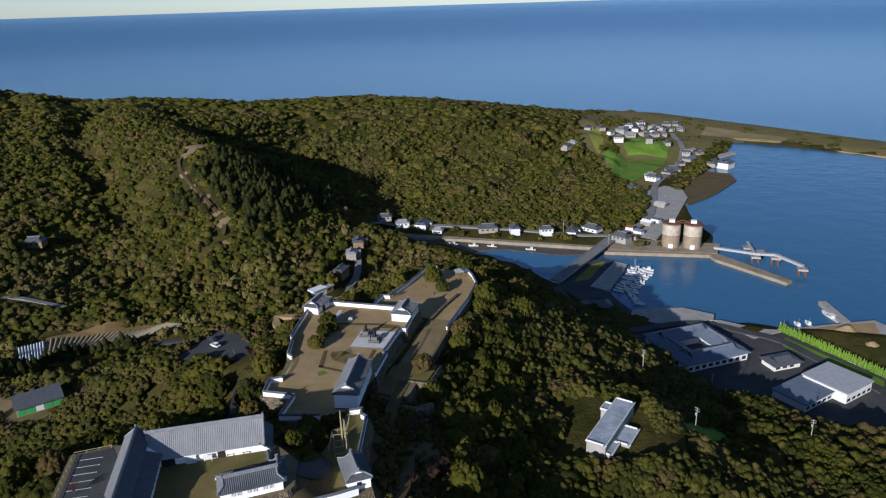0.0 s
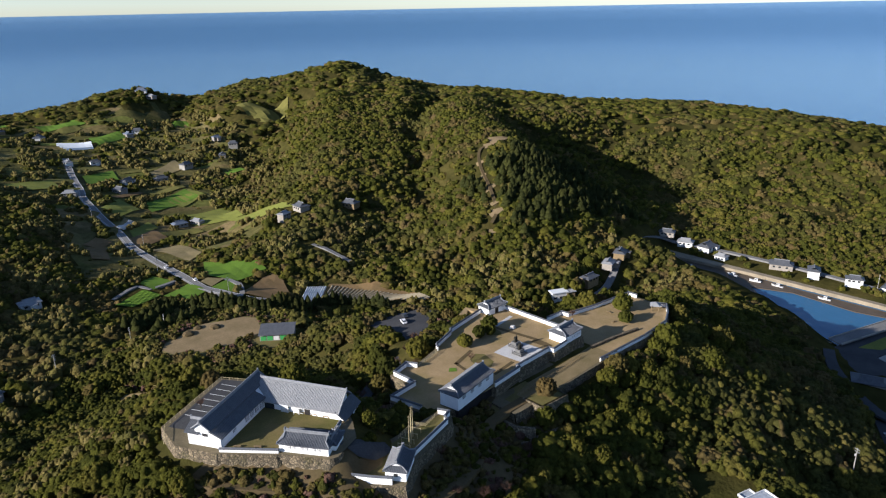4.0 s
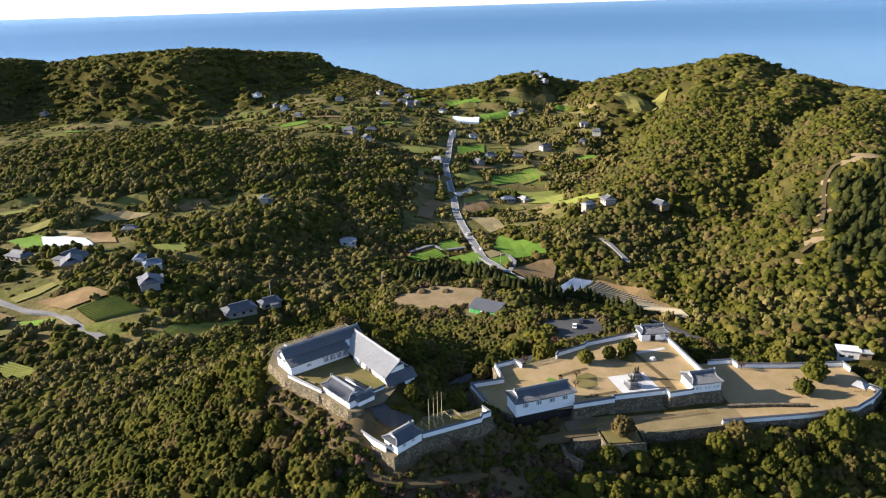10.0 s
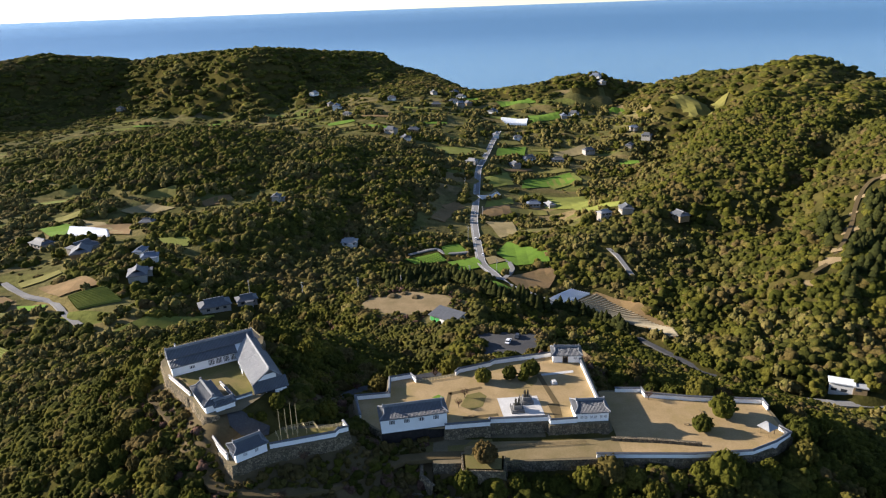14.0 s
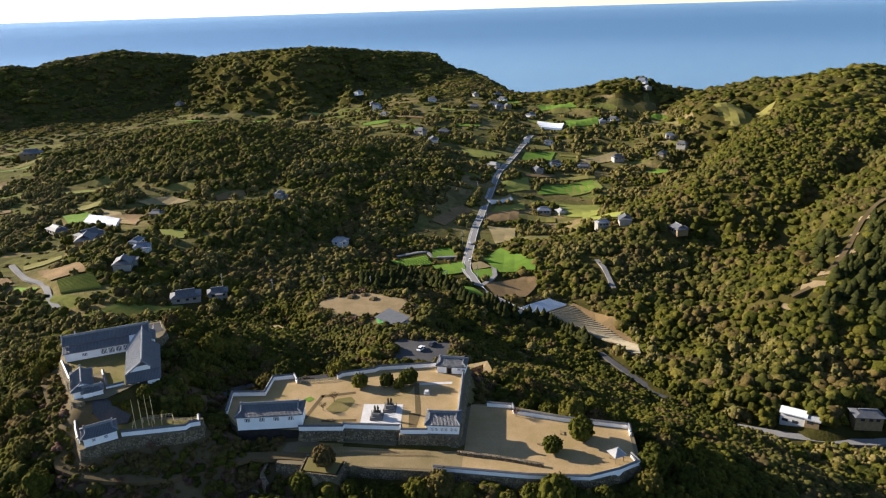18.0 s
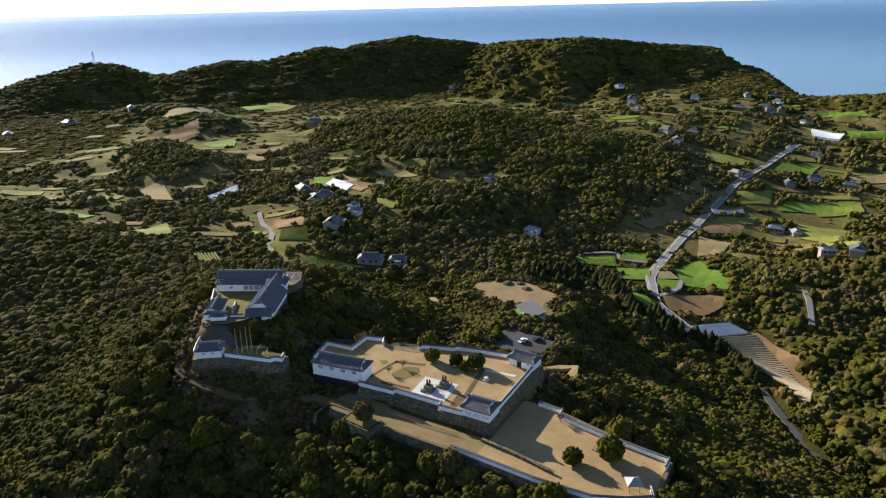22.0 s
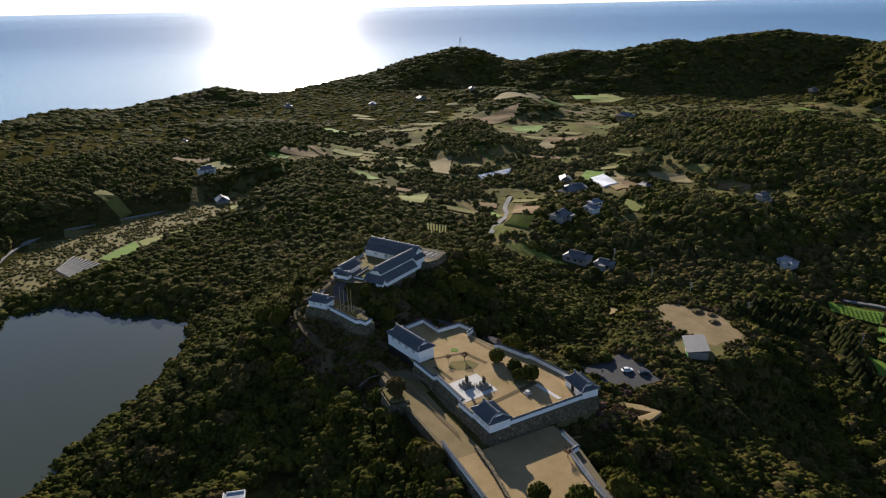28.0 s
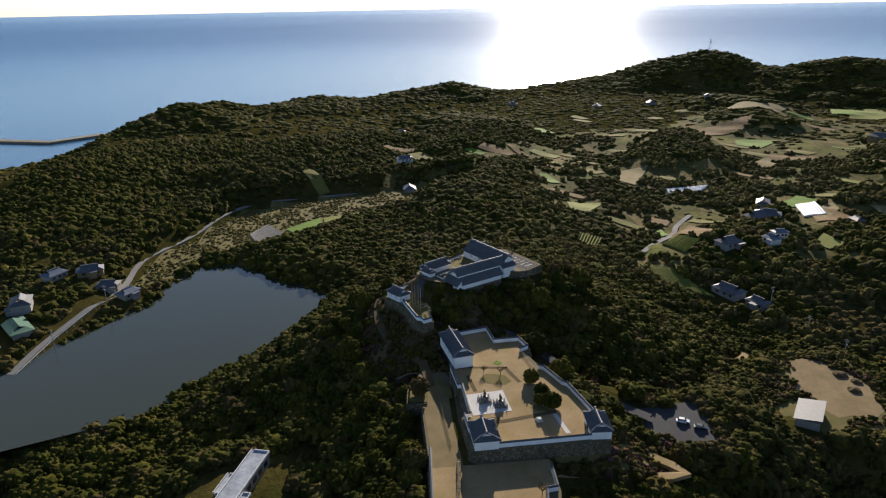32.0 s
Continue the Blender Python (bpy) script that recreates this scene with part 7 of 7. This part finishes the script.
# the castle hill
x, y = scatter(-190, -175, 190, 185, 4.3, 5)
r = np.hypot(x - 5, y)
rng_ = np.random.RandomState(8)
keep = (r < 178) & free(x, y, 3.0) & (rng_.rand(len(x)) < 0.95)
x, y = x[keep], y[keep]
south = ease((15 - y) / 40) * ease((x + 30) / 40)
size = 0.68 + 0.6 * rng_.rand(len(x)) ** 1.6 + 0.5 * south * rng_.rand(len(x)) ** 2
dry = (wave(x, y, 60, 21) + 0.5 * wave(x, y, 18, 22) + 1.1 * ease((x - 60) / 80) * ease((-10 - y) / 40) - 0.5 * ease((-20 - x) / 30)) > 1.0
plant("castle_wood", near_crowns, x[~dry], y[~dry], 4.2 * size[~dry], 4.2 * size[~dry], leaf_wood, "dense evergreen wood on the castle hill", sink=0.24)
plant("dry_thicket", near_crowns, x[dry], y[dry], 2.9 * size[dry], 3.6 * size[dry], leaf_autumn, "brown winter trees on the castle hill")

# low shrubs and dry brush on the open slopes below the walls
x, y = scatter(-115, -52, 52, 166, 1.7, 15)
rng_ = np.random.RandomState(16)
open_ = np.zeros(len(x), dtype=bool)
for shape in SLOPES + GRASSY:
    open_ |= inside(x, y, shape) > (-4 if shape is not GRASSY[0] else 0)
open_ &= inside(x, y, YARD_FLOOR) < -0.5
open_ &= np.hypot(x + 2, y - 117) > 12
for shape, _, _ in LEVELS[:4]:
    open_ &= inside(x, y, shape) < -1.6
open_ &= rng_.rand(len(x)) < 0.8 + 0.2 * (wave(x, y, 22, 63) > 0)
x, y = x[open_], y[open_]
size = 0.5 + 1.1 * rng_.rand(len(x)) ** 2.2
kind_ = rng_.rand(len(x)) + 0.3 * wave(x, y, 15, 64)
for nm, pick_, leaf_, label_ in (("slope_brush", kind_ < 0.4, leaf_autumn, "dry brown brush on the castle slope"), ("slope_shrub", (kind_ >= 0.4) & (kind_ < 0.85), leaf_wood, "low evergreen shrubs on the castle slope"), ("red_brush", kind_ >= 0.85, leaf_red, "reddish leafless brush on the castle slope")):
    plant(nm, mid_crowns, x[pick_], y[pick_], 1.3 * size[pick_], 1.5 * size[pick_], leaf_, label_, sink=0.2)

# gardens and roadside trees round the harbour houses
x, y = scatter(334, -64, 470, 118, 5.0, 18)
rng_ = np.random.RandomState(19)
ok = (quick(x, y) > 1.2) & (inside(x, y, INLET) < -6) & (inside(x, y, BAY) < -6) & (rng_.rand(len(x)) < 0.62) & ((x > 358) | (rng_.rand(len(x)) < 0.3)) & ~((y < -66) | ((y < -40) & (x < 352)))
for hx, hy, r in HOUSES:
    ok &= (x - hx) ** 2 + (y - hy) ** 2 > (r * 0.85) ** 2
for shape in CLEARINGS:
    ok &= inside(x, y, shape) < 0
x, y = x[ok], y[ok]
size = 0.5 + 0.7 * rng_.rand(len(x))
plant("garden_tree_belt", mid_crowns, x, y, 3.4 * size, 4.4 * size, leaf_wood, "garden trees and shrubs behind the harbour houses", sink=0.2)

# brush between the bay road and the hill, and clumps in the bay fields
GREEN_BELTS = ([(515, -44), (540, -64), (505, -86), (440, -97), (385, -92), (372, -56), (430, -40)], [(640, -34), (672, -38), (668, -56), (640, -58)], [(560, -40), (600, -28), (690, -4), (700, 10), (600, 0), (540, -30)], [(720, -20), (760, -30), (800, -60), (790, -70), (740, -50)])
x, y = scatter(370, -100, 810, 20, 4.6, 111)
rng_ = np.random.RandomState(112)
ok = np.zeros(len(x), dtype=bool)
for shape in GREEN_BELTS:
    ok |= inside(x, y, shape) > 2 * wave(x, y, 18, 113)
ok &= (quick(x, y) > 1.0) & (rng_.rand(len(x)) < 0.85)
for hx, hy, r in HOUSES:
    ok &= (x - hx) ** 2 + (y - hy) ** 2 > (r * 0.85) ** 2
for shape in CLEARINGS:
    if shape[0] != (629, -41) and shape[0] != (668, -62):
        ok &= inside(x, y, shape) < 0
x, y = x[ok], y[ok]
size = 0.6 + 0.7 * rng_.rand(len(x))
plant("garden_tree_belt", mid_crowns, x, y, 4.2 * size, 4.8 * size, leaf_wood, "trees and brush between the bay road and the hill", sink=0.2)

# the hills around and the valley thickets
x, y = scatter(-620, -330, 640, 620, 6.4, 6)
r = np.hypot(x - 5, y)
nx, ny = scatter(-330, -330, 340, 330, 5.1, 26)
near_ = np.hypot(nx - 5, ny)
nx, ny = nx[(near_ >= 178) & (near_ < 330)], ny[(near_ >= 178) & (near_ < 330)]
x, y = np.concatenate([x[r >= 330], nx]), np.concatenate([y[r >= 330], ny])
r = np.hypot(x - 5, y)
keep = (r >= 178) & (r < 620) & free(x, y)
x, y = x[keep], y[keep]
hill = lowland(x, y)
rng_ = np.random.RandomState(9)
patch = wave(x, y, 90, 31) + 0.5 * wave(x, y, 34, 32)
cover = np.where(hill > 7, 0.97, 0.96)
cover = np.where(open_valley(x, y, quick(x, y)), np.where(patch > np.where(inside(x, y, MEADOWS[0]) > 0, 0.45, 0.0), 0.97, 0.16), cover)
keep = rng_.rand(len(x)) < cover
x, y, hill, patch = x[keep], y[keep], hill[keep], patch[keep]
size = (0.62 + 0.75 * rng_.rand(len(x)) ** 1.5) * np.where(hill > 7, 1.0, 0.8 + 0.2 * ease((patch + 0.4) / 0.8)) * np.where(open_valley(x, y, quick(x, y)) & (patch <= 0), 0.55, 1.0)
dry = (wave(x, y, 70, 33) + 0.6 * wave(x, y, 22, 34) + np.where(hill > 7, 0, 0.55) + np.where((hill <= 7) & (patch < -0.25), 0.3, 0) - 0.8 * ease((-110 - x) / 40) * ease((120 - y) / 60)) > 0.85
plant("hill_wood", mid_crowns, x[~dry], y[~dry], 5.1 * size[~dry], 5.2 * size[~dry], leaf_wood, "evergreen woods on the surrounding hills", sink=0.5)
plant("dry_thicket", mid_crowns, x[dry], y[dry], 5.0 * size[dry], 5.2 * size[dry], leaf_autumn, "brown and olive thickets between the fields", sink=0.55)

# tan stands of bamboo and tall grass along the foot of the slopes
leaf_bamboo = foliage("bamboo_leaves", ((0.0, (0.15, 0.125, 0.042)), (0.5, (0.2, 0.16, 0.06)), (1.0, (0.13, 0.125, 0.036))), patch_amount=0.2)
plume = [crown(70 + k, 5, 0.26, 5) for k in range(5)]
x, y = scatter(-420, 60, 300, 760, 4.6, 91)
rng_ = np.random.RandomState(92)
hill = lowland(x, y)
band = wave(x, y, 55, 93) + 0.6 * wave(x, y, 20, 94)
keep = (hill < 22) & (band > 0.42) & (np.hypot(x - 5, y) > 150) & (rng_.rand(len(x)) < 0.75)
for shape in MEADOWS[:2]:
    keep |= (inside(x, y, shape) > 0) & (hill < 22) & (band > 0.2) & (rng_.rand(len(x)) < 0.6)
keep &= free(x, y)
x, y = x[keep], y[keep]
size = 0.6 + 0.6 * rng_.rand(len(x))
plant("bamboo_thicket", plume, x, y, 3.0 * size, 5.2 * size, leaf_bamboo, "tan bamboo and tall dry grass at the foot of the slopes", sink=0.12)
# tan growth on the west shoulder of the castle hill
x, y = scatter(-200, 20, -92, 130, 3.4, 95)
rng_ = np.random.RandomState(96)
keep = (wave(x, y, 48, 97) + 0.5 * wave(x, y, 18, 98) + 0.5 * ease((-110 - x) / 40) > 0.35) & free(x, y) & (rng_.rand(len(x)) < 0.8)
x, y = x[keep], y[keep]
size = 0.7 + 0.5 * rng_.rand(len(x))
plant("bamboo_thicket", plume, x, y, 2.2 * size, 4.4 * size, leaf_bamboo, "tan bamboo on the shoulder of the castle hill", sink=0.02)
# reeds in the flat valley at the head of the pond
x, y = scatter(-440, -195, -180, 50, 2.2, 101)
rng_ = np.random.RandomState(102)
keep = (inside(x, y, REED_VALLEY) > -2) & (rng_.rand(len(x)) < 0.3 + 0.5 * (wave(x, y, 30, 103) > 0)) & (inside(x, y, POND) < -6)
for shape in CLEARINGS:
    if shape is not REED_VALLEY:
        keep &= inside(x, y, shape) < -0.5
x, y = x[keep], y[keep]
size = 0.5 + 0.7 * rng_.rand(len(x))
plant("reed_bed", far_crowns, x, y, 1.5 * size, 1.0 * size, leaf_bamboo, "tan reeds in the flat valley at the pond's head", sink=0.1)
# dark garden trees round the hamlet houses
rng_ = np.random.RandomState(99)
gx, gy = [], []
for hx, hy, r in HOUSES:
    if hx < 330 and hy > 90 and hx > -560:
        for k in range(7):
            a = rng_.rand() * 3.6 - 0.2
            gx.append(hx + (r + 1.5 + 4 * rng_.rand()) * math.cos(a)), gy.append(hy + (r + 1.5 + 4 * rng_.rand()) * math.sin(a))
gx, gy = np.array(gx), np.array(gy)
ok = free(gx, gy)
gx, gy = gx[ok], gy[ok]
size = 0.7 + 0.6 * rng_.rand(len(gx))
plant("garden_tree_belt", mid_crowns, gx, gy, 4.0 * size, 5.6 * size, leaf_wood, "garden trees behind the hamlet houses", sink=0.1)

# far woods
x, y = scatter(-1150, -620, 1000, 1360, 11.6, 7)
r = np.hypot(x - 5, y)
keep = (r >= 620) & free(x, y)
x, y = x[keep], y[keep]
hill = lowland(x, y)
rng_ = np.random.RandomState(10)
cover = np.where(hill > 9, 0.97, np.where(wave(x, y, 120, 41) + 0.5 * wave(x, y, 45, 42) > -0.25, 0.95, 0.92))
cover = np.where(open_valley(x, y, quick(x, y)), np.where(wave(x, y, 90, 67) + 0.5 * wave(x, y, 40, 69) > -0.15, 0.97, 0.16), cover)
keep = rng_.rand(len(x)) < cover
x, y, hill = x[keep], y[keep], hill[keep]
size = (0.7 + 0.65 * rng_.rand(len(x)) ** 1.4) * np.where(hill > 9, 1.0, 0.72)
dry = (wave(x, y, 110, 43) + 0.5 * wave(x, y, 40, 44) + np.where(hill > 9, 0, 0.4)) > 0.9
plant("far_wood", far_crowns, x[~dry], y[~dry], 10.2 * size[~dry], 6.4 * size[~dry], leaf_wood, "distant evergreen woods", sink=0.6)
plant("far_thicket", far_crowns, x[dry], y[dry], 8.0 * size[dry], 6.0 * size[dry], leaf_autumn, "distant brown thickets", sink=0.6)

# rows and stands of cedars
cx, cy = [], []
rng_ = np.random.RandomState(14)
for line, gap in (([(-40, 205), (-12, 222), (9, 209), (26, 194), (44, 188), (58, 184)], 2.6), ([(-38, 198), (-10, 214), (10, 201), (28, 187), (52, 180)], 3.0), ([(60, 186), (80, 178), (98, 160)], 2.6), ([(-36, 176), (-20, 186), (-2, 196)], 3.0)):
    for (x0, y0), (x1, y1) in zip(line, line[1:]):
        n = int(math.hypot(x1 - x0, y1 - y0) / gap)
        for i in range(n):
            cx.append(x0 + (x1 - x0) * i / n + rng_.rand() * 1.5), cy.append(y0 + (y1 - y0) * i / n + rng_.rand() * 1.5)
for k in range(420):
    t, s = rng_.rand(), rng_.rand()
    cx.append(205 + 130 * t + 30 * s), cy.append(150 + 90 * s - 10 * t)
cx, cy = np.array(cx), np.array(cy)
ok = free(cx, cy)
cx, cy = cx[ok], cy[ok]
plant("cedar_stand", cedars, cx, cy, 8 + 5 * rng_.rand(len(cx)), 7 + 5 * rng_.rand(len(cx)), leaf_cedar, "dark pointed cedars in rows and stands", sink=0.02)

# ---- trees that stand alone ----
leaf_single = foliage("tree_leaves", WOOD_GREENS, per_object=True, patch_amount=0.0)


def make_tree(name, seed, leaves, label, tall=5.0, spread=3.0, trunk=1.2):
    """A tapered trunk, limbs that fork into the crown, and a crown of knobbly clumps."""
    rng = random.Random(seed)
    thing = tagged(empty(name), label, "tree", "single trees")
    bm = bmesh.new()
    tube(bm, (0, 0, -0.4), (0.1, 0.05, trunk), 0.24, 0.17, 8)
    part("trunk", bm, bark, thing)
    for k in range(3):
        a = 2.1 * k + rng.random()
        bm = bmesh.new()
        mid_ = (0.8 * math.cos(a), 0.8 * math.sin(a), trunk + 1.0)
        tube(bm, (0.1, 0.05, trunk - 0.1), mid_, 0.13, 0.08, 6)
        tube(bm, mid_, (1.5 * math.cos(a + 0.4), 1.5 * math.sin(a + 0.4), trunk + 2.0), 0.08, 0.04, 6)
        part("limb", bm, bark, thing)
    v, f = crown(seed + 60, 34, 0.2, 9, 120, 0.075)
    ob = from_arrays("crown", v * np.array([spread, spread, tall - trunk * 0.6]) + np.array([0, 0, trunk * 0.6 - 0.1]), f, leaves, True)
    ob.parent = thing
    return thing


def bare_tree(seed, tall=4.5, label="bare reddish winter cherry tree"):
    """A leafless tree: trunk, limbs and a haze of fine twigs."""
    rng = random.Random(seed)
    thing = tagged(empty("bare_tree"), label, "tree", "bare trees")
    bm = bmesh.new()
    tube(bm, (0, 0, -0.3), (0, 0, tall * 0.3), 0.16, 0.12, 7)
    part("trunk", bm, bark, thing)
    twigs = bmesh.new()
    for k in range(6):
        a = k * 1.05 + rng.random() * 0.5
        bm = bmesh.new()
        end_ = Vector((math.cos(a) * tall * 0.32, math.sin(a) * tall * 0.32, tall * 0.68))
        tube(bm, (0, 0, tall * 0.28), end_, 0.08, 0.035, 5)
        part("limb", bm, leaf_red, thing)
        for j in range(26):
            p = Vector((0, 0, tall * 0.28)).lerp(end_, rng.uniform(0.4, 1))
            d = Vector((rng.uniform(-1, 1), rng.uniform(-1, 1), rng.uniform(0.1, 1))).normalized() * tall * rng.uniform(0.14, 0.3)
            tube(twigs, p, p + d, 0.035, 0.015, 3)
    part("twig_spray", twigs, leaf_red, thing)
    return thing


protos = [make_tree("evergreen_tree", k, leaf_single, "round evergreen tree with dense dark leaves", 5.2 + 0.3 * k, 3.0 + 0.12 * k) for k in range(5)]
used = set()


def stand(proto, x, y, scale, z=None, turn=0):
    z = ground(x, y) if z is None else z
    m = Matrix.LocRotScale((x, y, z - 0.05), Euler((0, 0, turn)), (scale,) * 3)
    if proto in used:
        return copy_thing(proto, m)
    used.add(proto)
    proto.matrix_world = m
    return proto


for k, (x, y, z, s) in enumerate(((9.4, 9.6, 74.04, 0.95), (17.9, 11.0, 74.04, 0.8), (21.9, 9.4, 74.04, 0.6), (24.6, 12.6, 74.04, 0.95), (77.4, -8.6, 70.85, 1.15), (69.3, -15.0, 70.85, 1.05), (7.8, -26.6, 71.3, 1.35), (-52.4, -18.6, 80.2, 0.95))):
    stand(protos[k % 5], x, y, s, z, k)
for k, (x, y, sc) in enumerate(((16, -31, 1.0), (22, -31.5, 1.2), (28, -30.6, 0.95), (34, -31.2, 1.2), (40, -30.4, 1.1), (46, -31.6, 1.3), (52, -31, 1.0), (58, -31.8, 1.25), (64, -31.2, 1.1), (70, -31.4, 1.3), (76, -31, 1.1), (82, -29.6, 1.2), (88, -27, 1.1), (94, -23.5, 1.2), (96, -17, 1.1), (97, -10, 1.2), (96, -3, 1.1), (90, 3, 1.2), (83, 5, 1.1), (76, 6.4, 1.2), (69, 8, 1.1), (62, 9.4, 1.1), (-26, 8, 0.9), (-24, 14, 1.1), (-18, 17, 1.2), (-42, 4, 1.0))):
    stand(protos[k % 5], x, y, sc, None, k * 0.7)
bares = [bare_tree(k) for k in range(3)]
for k, (x, y, s) in enumerate(((3.4, 0.6, 0.8), (1.4, -4.6, 0.7), (59.0, 1.6, 0.8), (-9, 18, 1.0), (-4, 20, 1.1), (1, 21, 1.0), (-13, 17.5, 0.9), (-43, -40, 1.2), (-37, -43, 1.25), (-30, -44, 1.1), (-50, -46, 1.0), (-19, -38, 1.0), (46, 30, 1.2), (44, 34, 1.0), (-78, 20, 0.9), (-40, 18, 1.2), (-44, 12, 1.1), (-37, 8, 1.0), (-86, -12, 0.9), (-24, 20, 1.2), (-18, 22, 1.3), (-31, 14, 1.2), (-6, 27, 1.3), (0, 29.5, 1.1), (6, 32, 1.2), (-14, 25, 1.2), (-39, -30, 1.1), (-12, -36, 1.1), (14, -34, 1.0), (60, -33, 1.1))):
    stand(bares[k % 3], x, y, s, None, k * 1.3)
# single evergreens along the edges of the wood nearest the castle
x, y = scatter(-110, -95, 125, 75, 5.2, 77)
edge = np.full(len(x), -1e9)
for shape, _, _ in LEVELS[:4]:
    edge = np.maximum(edge, inside(x, y, shape))
keep = free(x, y, 3.4) & (edge > -26) & (edge < -4)
x, y = x[keep], y[keep]
rng_ = np.random.RandomState(3)
pick = rng_.permutation(len(x))[:170]
for i in pick:
    stand(protos[i % 5], float(x[i]), float(y[i]), float(0.75 + 0.5 * rng_.rand()), None, float(rng_.rand() * 6))
